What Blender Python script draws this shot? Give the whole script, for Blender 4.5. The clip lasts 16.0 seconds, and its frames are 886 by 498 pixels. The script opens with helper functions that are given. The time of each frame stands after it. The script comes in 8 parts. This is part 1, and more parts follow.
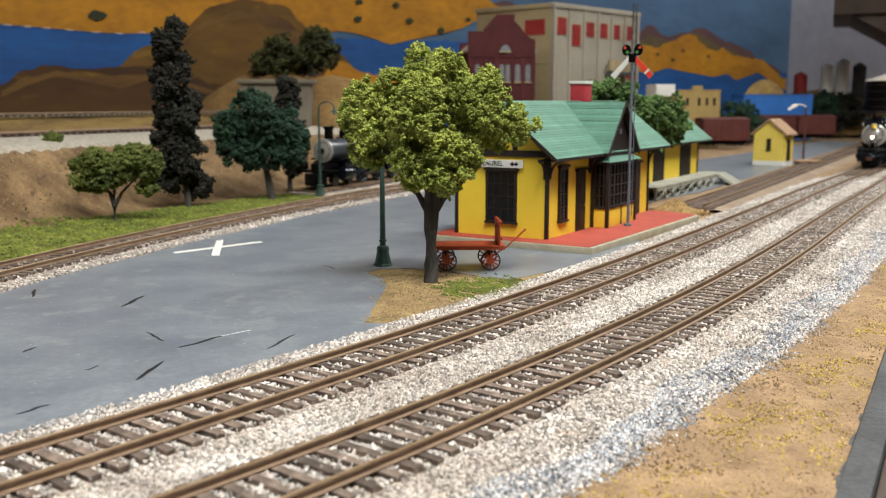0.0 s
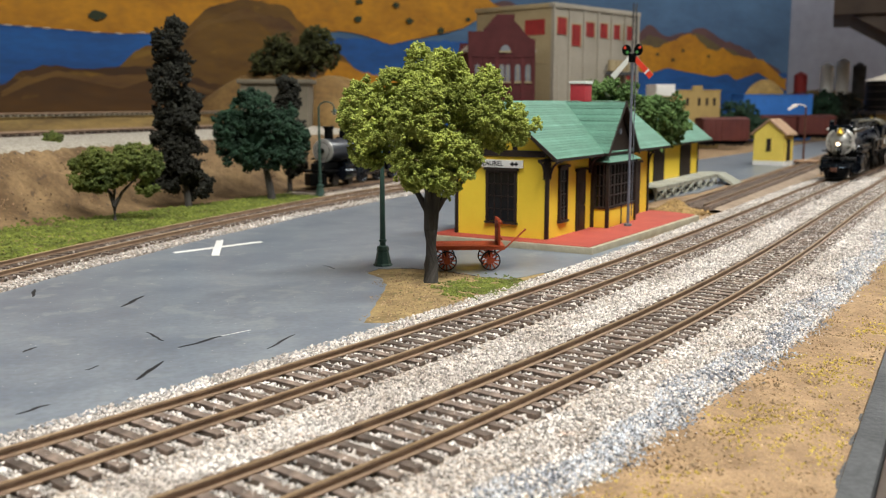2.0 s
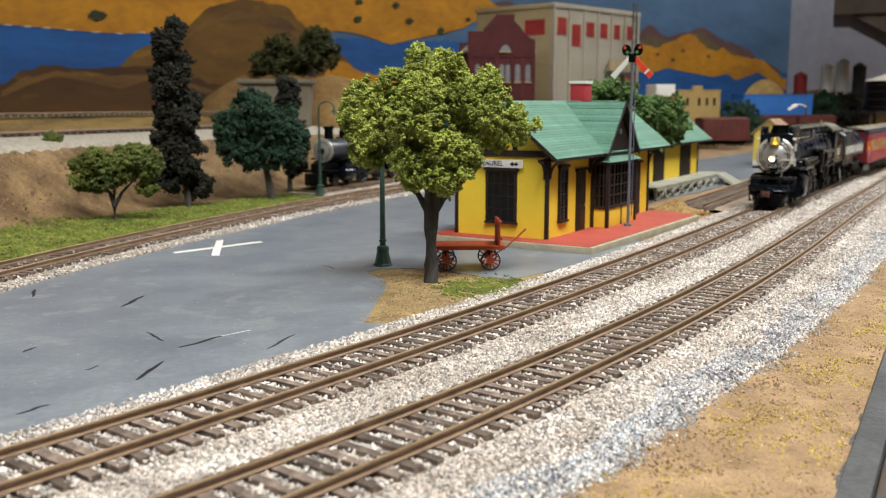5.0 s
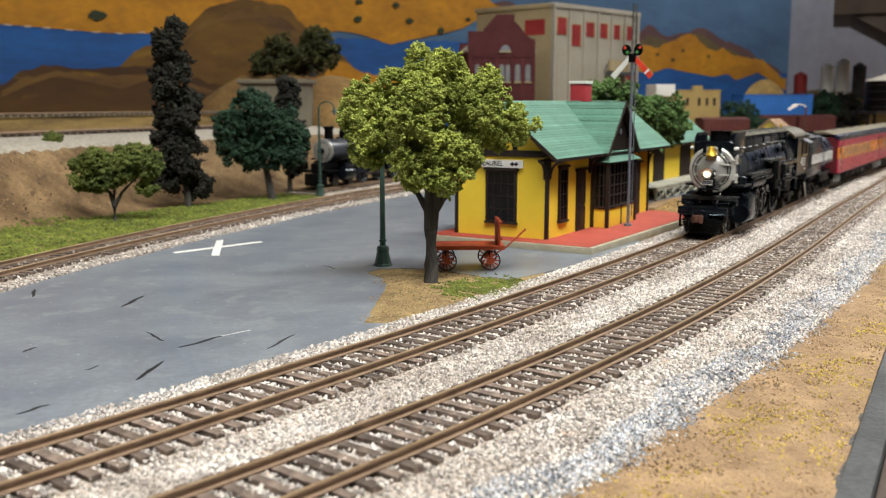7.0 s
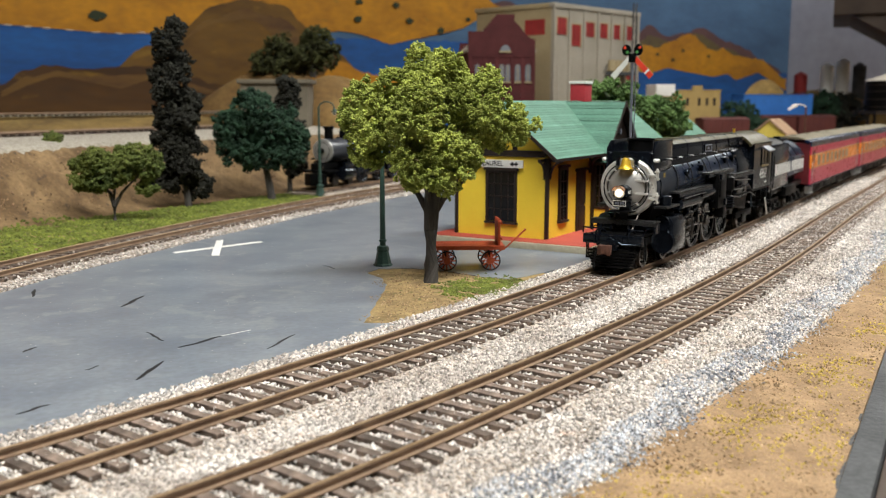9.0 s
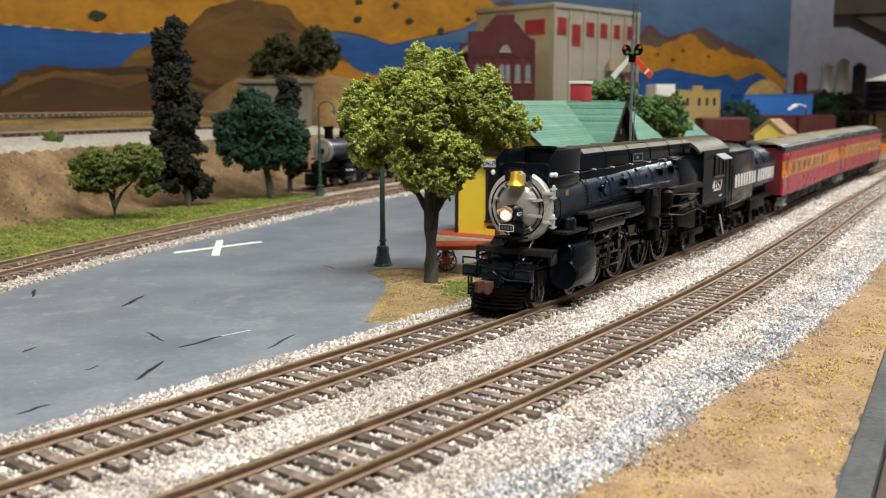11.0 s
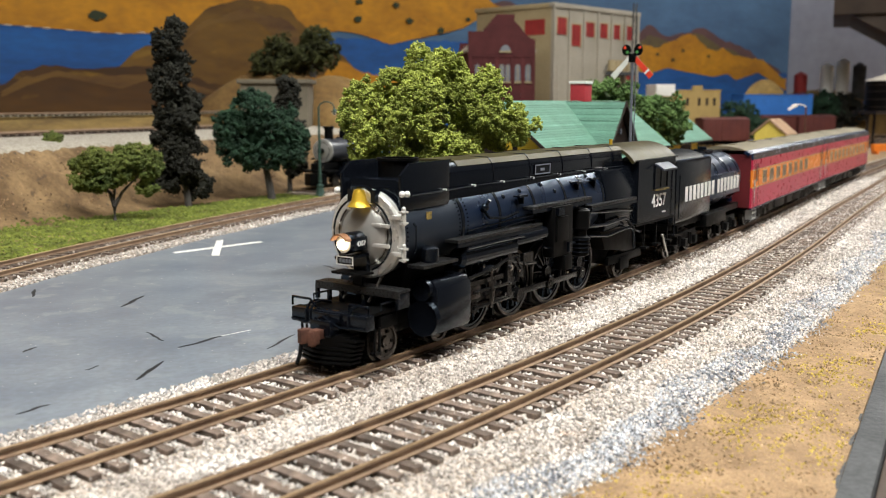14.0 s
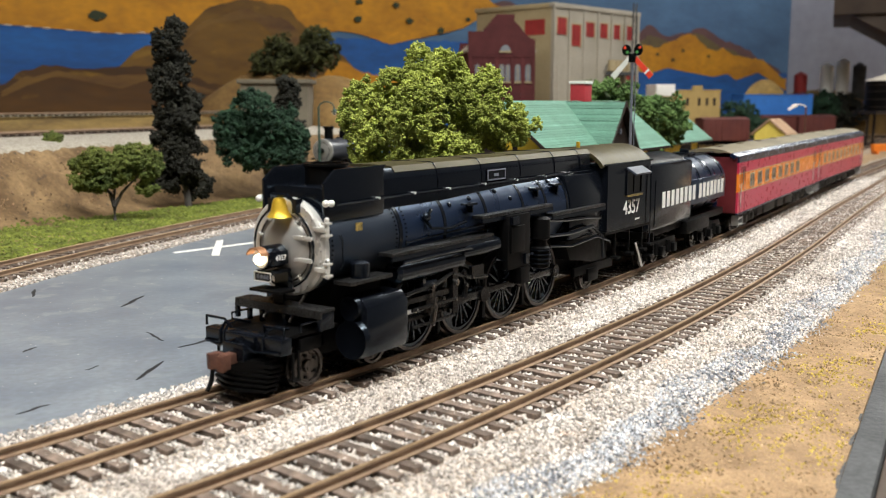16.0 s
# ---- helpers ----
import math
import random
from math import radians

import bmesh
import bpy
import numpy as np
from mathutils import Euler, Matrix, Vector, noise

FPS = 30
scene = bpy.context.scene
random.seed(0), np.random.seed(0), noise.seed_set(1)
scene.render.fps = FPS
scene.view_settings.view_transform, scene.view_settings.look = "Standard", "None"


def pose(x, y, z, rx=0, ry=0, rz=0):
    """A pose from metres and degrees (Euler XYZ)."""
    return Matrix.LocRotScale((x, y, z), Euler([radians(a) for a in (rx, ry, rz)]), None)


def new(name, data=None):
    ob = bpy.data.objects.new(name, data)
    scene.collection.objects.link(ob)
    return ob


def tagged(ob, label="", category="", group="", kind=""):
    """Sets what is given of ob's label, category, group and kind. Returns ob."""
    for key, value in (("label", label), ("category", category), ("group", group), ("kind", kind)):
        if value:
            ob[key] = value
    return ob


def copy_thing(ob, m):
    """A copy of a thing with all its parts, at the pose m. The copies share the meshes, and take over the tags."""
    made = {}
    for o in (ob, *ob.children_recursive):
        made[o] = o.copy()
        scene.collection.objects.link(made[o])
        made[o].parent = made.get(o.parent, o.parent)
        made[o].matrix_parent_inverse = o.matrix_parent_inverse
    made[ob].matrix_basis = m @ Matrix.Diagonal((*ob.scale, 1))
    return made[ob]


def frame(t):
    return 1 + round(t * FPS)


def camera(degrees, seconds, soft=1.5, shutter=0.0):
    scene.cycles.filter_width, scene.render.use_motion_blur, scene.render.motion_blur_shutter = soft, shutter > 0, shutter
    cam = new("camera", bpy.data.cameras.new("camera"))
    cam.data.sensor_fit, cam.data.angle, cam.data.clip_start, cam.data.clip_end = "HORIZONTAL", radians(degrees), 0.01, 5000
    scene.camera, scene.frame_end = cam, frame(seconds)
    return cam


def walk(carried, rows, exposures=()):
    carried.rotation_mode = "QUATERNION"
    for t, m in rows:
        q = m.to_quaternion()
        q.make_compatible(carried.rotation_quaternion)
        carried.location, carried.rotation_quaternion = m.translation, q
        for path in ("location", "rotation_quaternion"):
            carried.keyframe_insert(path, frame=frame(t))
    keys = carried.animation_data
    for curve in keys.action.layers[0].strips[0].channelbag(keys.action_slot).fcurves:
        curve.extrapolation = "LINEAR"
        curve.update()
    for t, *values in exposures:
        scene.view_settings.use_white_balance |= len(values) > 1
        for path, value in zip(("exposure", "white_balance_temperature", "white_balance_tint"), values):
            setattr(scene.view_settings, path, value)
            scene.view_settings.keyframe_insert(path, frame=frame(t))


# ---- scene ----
# A model railway in HO scale (1:87). Plan numbers below are millimetres, U turns them into metres.
U = 0.001
EYE = (0.0, 0.0, 66.0)
PITCH = 8.79

cam = camera(50.0, 16.0, soft=1.0)
cam.data.dof.use_dof = True
cam.data.dof.focus_distance = 0.31
cam.data.dof.aperture_fstop = 30.0
CAM_POSE = pose(0, 0, EYE[2] * U, 90 - PITCH, 0, 0)
walk(cam, [(0.0, CAM_POSE), (16.0, CAM_POSE)], [(0.0, 0.03), (9.0, 0.05), (11.5, 0.13), (13.0, 0.19), (16.0, 0.24)])
scene.view_settings.exposure = 0.0

# ---- light: fluorescent fixtures on the ceiling of the club room ----
world = bpy.data.worlds.new("room_air")
scene.world = world
world.use_nodes = True
world.node_tree.nodes["Background"].inputs[0].default_value = (1.0, 0.96, 0.9, 1)
world.node_tree.nodes["Background"].inputs[1].default_value = 0.012

CEILING = 1300.0
# x, y, watts
LIGHTS = [(400, -60, 19.0), (-60, -340, 18.5), (950, 900, 11.0), (1400, 2050, 16.0), (1950, 2950, 18.0), (2500, 3850, 42.0)]
for lx, ly, watts in LIGHTS:
    lamp = bpy.data.lights.new("tube_light", "AREA")
    lamp.shape, lamp.size, lamp.size_y = "RECTANGLE", 1.15, 0.22
    lamp.energy, lamp.color = watts, (1.0, 0.99, 0.935)
    ob = new("tube_light", lamp)
    ob.matrix_world = pose(lx * U, ly * U, (CEILING - 75) * U, 0, 0, 32)


# ---- materials ----
def mat(name, a, b=None, scale=0.5, rough=0.7, metal=0.0, bump=0.3, fine=None, spec=0.4, c=None, spots=0.0,
        detail=4.0, stretch=(1, 1, 1), coat=0.0, per_piece=0.0, dist=0.2,
        tint=None):
    """Two mixed paints with grain at two scales; scales are per millimetre."""
    m = bpy.data.materials.new(name)
    m.use_nodes = True
    nt = m.node_tree
    N, L = nt.nodes, nt.links
    p = N["Principled BSDF"]
    co = N.new("ShaderNodeTexCoord")
    mp = N.new("ShaderNodeMapping")
    mp.inputs["Scale"].default_value = tuple(1000.0 * s for s in stretch)
    L.new(co.outputs["Object"], mp.inputs["Vector"])
    n1 = N.new("ShaderNodeTexNoise")
    n1.inputs["Scale"].default_value, n1.inputs["Detail"].default_value = scale, detail
    n1.inputs["Roughness"].default_value = 0.65
    n2 = N.new("ShaderNodeTexNoise")
    n2.inputs["Scale"].default_value, n2.inputs["Detail"].default_value = fine or scale * 7, 3.0
    L.new(mp.outputs[0], n1.inputs["Vector"])
    L.new(mp.outputs[0], n2.inputs["Vector"])
    b = b or tuple(v * 0.72 for v in a)
    ramp = N.new("ShaderNodeValToRGB")
    ramp.color_ramp.elements[0].position, ramp.color_ramp.elements[1].position = 0.34, 0.66
    ramp.color_ramp.elements[0].color = (*b, 1)
    ramp.color_ramp.elements[1].color = (*a, 1)
    L.new(n1.outputs["Fac"], ramp.inputs["Fac"])
    mix = N.new("ShaderNodeMix")
    mix.data_type, mix.blend_type = "RGBA", "OVERLAY"
    mix.inputs[0].default_value = dist
    L.new(ramp.outputs[0], mix.inputs[6])
    L.new(n2.outputs["Fac"], mix.inputs[7])
    last = mix.outputs[2]
    if c is not None:
        n3 = N.new("ShaderNodeTexNoise")
        n3.inputs["Scale"].default_value, n3.inputs["Detail"].default_value = scale * 2.7, 5.0
        L.new(mp.outputs[0], n3.inputs["Vector"])
        r3 = N.new("ShaderNodeValToRGB")
        r3.color_ramp.elements[0].position, r3.color_ramp.elements[1].position = 0.6 - spots, 0.68 - spots
        L.new(n3.outputs["Fac"], r3.inputs["Fac"])
        m3 = N.new("ShaderNodeMix")
        m3.data_type = "RGBA"
        m3.inputs[7].default_value = (*c, 1)
        L.new(r3.outputs[0], m3.inputs[0])
        L.new(last, m3.inputs[6])
        last = m3.outputs[2]
    if per_piece:
        oi = N.new("ShaderNodeObjectInfo")
        gi = N.new("ShaderNodeNewGeometry")
        add = N.new("ShaderNodeMath")
        add.operation = "ADD"
        L.new(oi.outputs["Random"], add.inputs[0])
        L.new(gi.outputs["Random Per Island"], add.inputs[1])
        rng = N.new("ShaderNodeMapRange")
        rng.inputs["To Min"].default_value, rng.inputs["To Max"].default_value = 1 - per_piece, 1 + per_piece
        whole = N.new("ShaderNodeMath")
        whole.operation = "FRACT"
        L.new(add.outputs[0], whole.inputs[0])
        L.new(whole.outputs[0], rng.inputs["Value"])
        hs = N.new("ShaderNodeHueSaturation")
        L.new(rng.outputs[0], hs.inputs["Value"])
        L.new(last, hs.inputs["Color"])
        last = hs.outputs[0]
    L.new(last, p.inputs["Base Color"])
    rr = N.new("ShaderNodeMapRange")
    rr.inputs["To Min"].default_value, rr.inputs["To Max"].default_value = max(0.05, rough - 0.12), min(1, rough + 0.12)
    L.new(n2.outputs["Fac"], rr.inputs["Value"])
    L.new(rr.outputs[0], p.inputs["Roughness"])
    p.inputs["Metallic"].default_value = metal
    p.inputs["Specular IOR Level"].default_value = spec
    p.inputs["Coat Weight"].default_value = coat
    if tint:
        p.inputs["Specular Tint"].default_value = (*tint, 1)
    if bump:
        bp = N.new("ShaderNodeBump")
        bp.inputs["Strength"].default_value = bump
        bp.inputs["Distance"].default_value = 0.0004
        L.new(n2.outputs["Fac"], bp.inputs["Height"])
        L.new(bp.outputs[0], p.inputs["Normal"])
    return m


def gravel(name, dark, pale, scale):
    """A bed of fine packed stones: every cell has its own grey and its own bump."""
    m = bpy.data.materials.new(name)
    m.use_nodes = True
    N, L = m.node_tree.nodes, m.node_tree.links
    p = N["Principled BSDF"]
    co = N.new("ShaderNodeTexCoord")
    vo = N.new("ShaderNodeTexVoronoi")
    vo.inputs["Scale"].default_value = scale * 1000
    L.new(co.outputs["Object"], vo.inputs["Vector"])
    no = N.new("ShaderNodeTexNoise")
    no.inputs["Scale"].default_value = 40.0
    L.new(co.outputs["Object"], no.inputs["Vector"])
    sep = N.new("ShaderNodeSeparateColor")
    L.new(vo.outputs["Color"], sep.inputs[0])
    ramp = N.new("ShaderNodeValToRGB")
    ramp.color_ramp.elements[0].color, ramp.color_ramp.elements[1].color = (*dark, 1), (*pale, 1)
    tan = ramp.color_ramp.elements.new(0.5)
    tan.color = (pale[0] * 0.68, pale[1] * 0.60, pale[2] * 0.53, 1)
    L.new(sep.outputs[0], ramp.inputs["Fac"])
    mix = N.new("ShaderNodeMix")
    mix.data_type, mix.blend_type = "RGBA", "OVERLAY"
    mix.inputs[0].default_value = 0.4
    L.new(ramp.outputs[0], mix.inputs[6])
    L.new(no.outputs["Fac"], mix.inputs[7])
    L.new(mix.outputs[2], p.inputs["Base Color"])
    p.inputs["Roughness"].default_value = 0.95
    inv = N.new("ShaderNodeMath")
    inv.operation, inv.inputs[0].default_value = "SUBTRACT", 1.0
    L.new(vo.outputs["Distance"], inv.inputs[1])
    bp = N.new("ShaderNodeBump")
    bp.inputs["Strength"].default_value, bp.inputs["Distance"].default_value = 0.9, 0.0005
    L.new(inv.outputs[0], bp.inputs["Height"])
    L.new(bp.outputs[0], p.inputs["Normal"])
    return m


def glow(name, color, strength):
    m = bpy.data.materials.new(name)
    m.use_nodes = True
    p = m.node_tree.nodes["Principled BSDF"]
    p.inputs["Base Color"].default_value = (*color, 1)
    p.inputs["Emission Color"].default_value = (*color, 1)
    p.inputs["Emission Strength"].default_value = strength
    return m


DIRT = mat("sandy_dirt", (0.37, 0.245, 0.135), (0.205, 0.13, 0.07), 0.07, 0.95, bump=1.0, fine=1.3, c=(0.235, 0.155, 0.09), spots=-0.02, dist=0.55)
BROWN_DIRT = mat("brown_dirt", (0.34, 0.26, 0.19), (0.23, 0.165, 0.115), 0.03, 0.95, bump=0.8, fine=0.5, dist=0.5)
EMBANK = mat("embankment_earth", (0.265, 0.172, 0.084), (0.095, 0.056, 0.026), 0.045, 0.95, bump=1.0, fine=0.45, c=(0.085, 0.055, 0.032), spots=-0.01, dist=0.5)
DRY_SLOPE = mat("dry_grass_slope", (0.235, 0.155, 0.047), (0.085, 0.05, 0.017), 0.02, 0.95, bump=1.0, fine=0.35, dist=0.5, stretch=(1, 0.4, 1))
ASPHALT = mat("painted_asphalt", (0.20, 0.226, 0.256), (0.13, 0.152, 0.186), 0.03, 0.36, bump=0.06, fine=0.5, c=(0.212, 0.235, 0.256), spots=0.03, dist=0.55)
# Bed toned dark: shade between the loose stones is in its darker cells.
BALLAST = gravel("ballast_bed", (0.07, 0.06, 0.052), (0.54, 0.495, 0.45), 1.15)
STONE = mat("ballast_stone", (0.64, 0.60, 0.565), (0.38, 0.335, 0.30), 0.05, 0.9, bump=0.2, fine=1.5, per_piece=0.62, c=(0.50, 0.39, 0.32), spots=-0.05)
GREY_STONE = mat("grey_ballast_stone", (0.50, 0.515, 0.545), (0.16, 0.17, 0.20), 0.08, 0.9, bump=0.2, fine=1.5, per_piece=0.7)
TIE = mat("tie_wood", (0.20, 0.15, 0.12), (0.09, 0.066, 0.053), 0.25, 0.85, bump=0.6, fine=2.0, per_piece=0.5)
RAIL = mat("rail_side_rust", (0.28, 0.19, 0.125), (0.185, 0.12, 0.08), 0.15, 0.6, 0.25, bump=0.3)
RAIL_TOP = mat("rail_head_worn", (0.46, 0.33, 0.2), (0.34, 0.23, 0.13), 0.1, 0.38, 0.6, bump=0.15)
TUFT = mat("grass_foam", (0.175, 0.205, 0.032), (0.075, 0.095, 0.014), 0.1, 0.95, bump=0.5, fine=1.2, per_piece=0.4)
LEAF = mat("foliage_light_olive", (0.37, 0.42, 0.085), (0.17, 0.21, 0.036), 0.06, 0.95, bump=0.4, fine=1.4, per_piece=0.28)
LEAF_MID = mat("foliage_olive", (0.16, 0.185, 0.038), (0.055, 0.08, 0.018), 0.05, 0.95, bump=0.6, fine=1.2, per_piece=0.35)
LEAF_DARK = mat("foliage_dark_green", (0.026, 0.064, 0.034), (0.011, 0.029, 0.017), 0.05, 0.95, bump=0.6, fine=1.2, per_piece=0.4)
LEAF_HILL = mat("foliage_dark_olive", (0.058, 0.062, 0.015), (0.022, 0.025, 0.007), 0.05, 0.95, bump=0.6, fine=1.2, per_piece=0.4)
LEAF_BLACK = mat("foliage_black_green", (0.021, 0.021, 0.014), (0.010, 0.010, 0.007), 0.05, 0.95, bump=0.6, fine=1.2, per_piece=0.35)
LEAF_GREEN = mat("foliage_green", (0.115, 0.20, 0.055), (0.045, 0.09, 0.024), 0.05, 0.95, bump=0.6, fine=1.2, per_piece=0.35)
BARK = mat("bark_grey", (0.075, 0.068, 0.062), (0.035, 0.032, 0.03), 0.3, 0.85, bump=0.9, stretch=(1, 1, 0.25))
YELLOW = mat("depot_yellow", (0.88, 0.64, 0.055), (0.83, 0.595, 0.048), 0.05, 0.5, bump=0.15, fine=1.2, dist=0.1)
BROWN = mat("depot_dark_brown", (0.026, 0.0155, 0.011), (0.016, 0.01, 0.008), 0.2, 0.55, bump=0.2)
ROOF = mat("roof_green", (0.12, 0.26, 0.195), (0.09, 0.205, 0.15), 0.06, 0.75, bump=0.5, fine=1.0, dist=0.35, per_piece=0.16)
DECK_RED = mat("platform_red", (0.40, 0.068, 0.042), (0.32, 0.05, 0.034), 0.06, 0.75, bump=0.3, fine=1.2)
CONCRETE = mat("platform_edge_grey", (0.42, 0.38, 0.28), (0.32, 0.29, 0.21), 0.1, 0.8, bump=0.4)
GLASS_DARK = mat("dark_window_glass", (0.008, 0.008, 0.009), (0.005, 0.005, 0.006), 0.2, 0.15, bump=0.0, spec=0.3)
BLACK = mat("engine_black", (0.0045, 0.0056, 0.0085), (0.0034, 0.0042, 0.0064), 0.05, 0.19, bump=0.02, fine=0.25, spec=0.5, dist=0.05, tint=(0.62, 0.8, 1.0))
BLACK_MATT = mat("engine_matt_black", (0.0045, 0.0045, 0.0048), (0.003, 0.003, 0.0032), 0.08, 0.42, bump=0.03, fine=0.5, spec=0.08, dist=0.05)
BOILER = mat("boiler_blue_black", (0.006, 0.011, 0.026), (0.005, 0.009, 0.021), 0.04, 0.29, bump=0.01, fine=0.12, spec=1.0, dist=0.04, tint=(0.38, 0.6, 1.0))
SMOKEBOX = mat("smokebox_satin", (0.0075, 0.0105, 0.0175), (0.006, 0.0085, 0.014), 0.05, 0.42, bump=0.01, fine=0.2, spec=0.9, dist=0.05, tint=(0.55, 0.72, 1.0))
SILVER = mat("smokebox_silver", (0.66, 0.65, 0.62), (0.60, 0.59, 0.57), 0.2, 0.3, 0.4, bump=0.0, fine=0.2, dist=0.02)
SILVER_MATT = mat("smokebox_door_dull_silver", (0.50, 0.49, 0.47), (0.45, 0.44, 0.425), 0.15, 0.38, 0.55, bump=0.0, fine=0.2, dist=0.02)
STEEL = mat("wheel_steel", (0.13, 0.115, 0.105), (0.06, 0.052, 0.046), 0.2, 0.3, 0.85, bump=0.1)
ROD = mat("rod_steel", (0.042, 0.042, 0.043), (0.02, 0.02, 0.021), 0.2, 0.22, 0.8, bump=0.1)
PIN = mat("pin_bright_steel", (0.30, 0.29, 0.28), (0.18, 0.175, 0.17), 0.3, 0.2, 0.95, bump=0.0)
GOLD = mat("bell_brass", (0.80, 0.55, 0.06), (0.70, 0.44, 0.04), 0.2, 0.35, 0.55, bump=0.05)
OLIVE_ROOF = mat("roof_weathered_olive", (0.066, 0.056, 0.026), (0.038, 0.032, 0.015), 0.05, 0.46, bump=0.1, fine=0.4, spec=0.16)
WHITE = mat("white_paint", (0.80, 0.79, 0.76), (0.72, 0.71, 0.68), 0.2, 0.5, bump=0.1)
COACH_RED = mat("coach_red", (0.50, 0.028, 0.075), (0.44, 0.023, 0.062), 0.03, 0.3, bump=0.03, fine=0.3)
COACH_ORANGE = mat("coach_orange", (0.86, 0.25, 0.025), (0.80, 0.22, 0.02), 0.03, 0.26, bump=0.05)
COACH_ROOF = mat("coach_roof_drab", (0.20, 0.17, 0.11), (0.13, 0.11, 0.07), 0.03, 0.7, bump=0.2)
COACH_BLACK = mat("coach_black_trim", (0.008, 0.015, 0.042), (0.006, 0.011, 0.03), 0.05, 0.25, bump=0.03, fine=0.3, spec=0.7, tint=(0.45, 0.65, 1.0))
RUST = mat("coupler_rust", (0.13, 0.055, 0.036), (0.07, 0.03, 0.02), 0.3, 0.7, 0.2, bump=0.4)
WAGON_RED = mat("wagon_orange_red", (0.50, 0.085, 0.028), (0.38, 0.06, 0.02), 0.2, 0.55, bump=0.3)
POLE_GREEN = mat("pole_green", (0.035, 0.075, 0.06), (0.022, 0.05, 0.04), 0.2, 0.5, bump=0.2)
POLE_GREY = mat("pole_blue_grey", (0.16, 0.17, 0.21), (0.11, 0.12, 0.15), 0.2, 0.55, bump=0.1)
SIGNAL_RED = mat("signal_red", (0.78, 0.06, 0.025), None, 0.2, 0.5, bump=0.05)
BRICK_RED = mat("brick_red", (0.098, 0.021, 0.022), (0.072, 0.014, 0.016), 0.06, 0.85, bump=0.3, fine=0.5, per_piece=0.15)
CREAM = mat("factory_cream", (0.36, 0.29, 0.17), (0.29, 0.23, 0.13), 0.02, 0.85, bump=0.2, fine=0.4)
CREAM_SIDE = mat("factory_plaster_grey", (0.33, 0.30, 0.25), (0.27, 0.245, 0.20), 0.02, 0.85, bump=0.2, fine=0.4)
RED_PANE = mat("factory_red_shutter", (0.31, 0.026, 0.024), (0.22, 0.018, 0.018), 0.05, 0.6)
TAN = mat("tan_stucco", (0.42, 0.30, 0.115), (0.36, 0.25, 0.09), 0.02, 0.85, bump=0.2)
SHED_YELLOW = mat("shed_yellow", (0.80, 0.62, 0.12), (0.72, 0.55, 0.10), 0.05, 0.6, bump=0.1)
SHED_ROOF = mat("shed_roof_tan", (0.42, 0.27, 0.17), (0.32, 0.2, 0.12), 0.08, 0.85, bump=0.4)
BOXCAR = mat("freight_car_oxide", (0.13, 0.034, 0.026), (0.085, 0.022, 0.02), 0.03, 0.7, bump=0.2)
BLUE_CAR = mat("blue_panel", (0.04, 0.19, 0.60), (0.032, 0.15, 0.48), 0.02, 0.6)
TRESTLE = mat("weathered_timber", (0.38, 0.38, 0.32), (0.26, 0.26, 0.21), 0.1, 0.85, bump=0.4, per_piece=0.2)
GREY_WOOD = mat("fascia_grey", (0.085, 0.088, 0.092), (0.04, 0.042, 0.045), 0.05, 0.8, bump=0.8, fine=0.7, dist=0.6)
FASCIA_BROWN = mat("fascia_brown", (0.068, 0.048, 0.035), (0.042, 0.028, 0.021), 0.02, 0.6, bump=0.2)
# Room shell out of view, toned dark to cut bounce and reflections.
WALL = mat("room_wall_toned_dark", (0.20, 0.19, 0.18), (0.17, 0.16, 0.15), 0.004, 0.9, bump=0.1)
CEIL = mat("ceiling_tile_toned_down", (0.42, 0.41, 0.39), (0.36, 0.35, 0.33), 0.01, 0.9, bump=0.2)
LAMP_GLOW = glow("headlight_bulb", (1.0, 0.84, 0.58), 7.0)
TUBE_GLOW = glow("fluorescent_tube", (1.0, 0.96, 0.88), 3.0)


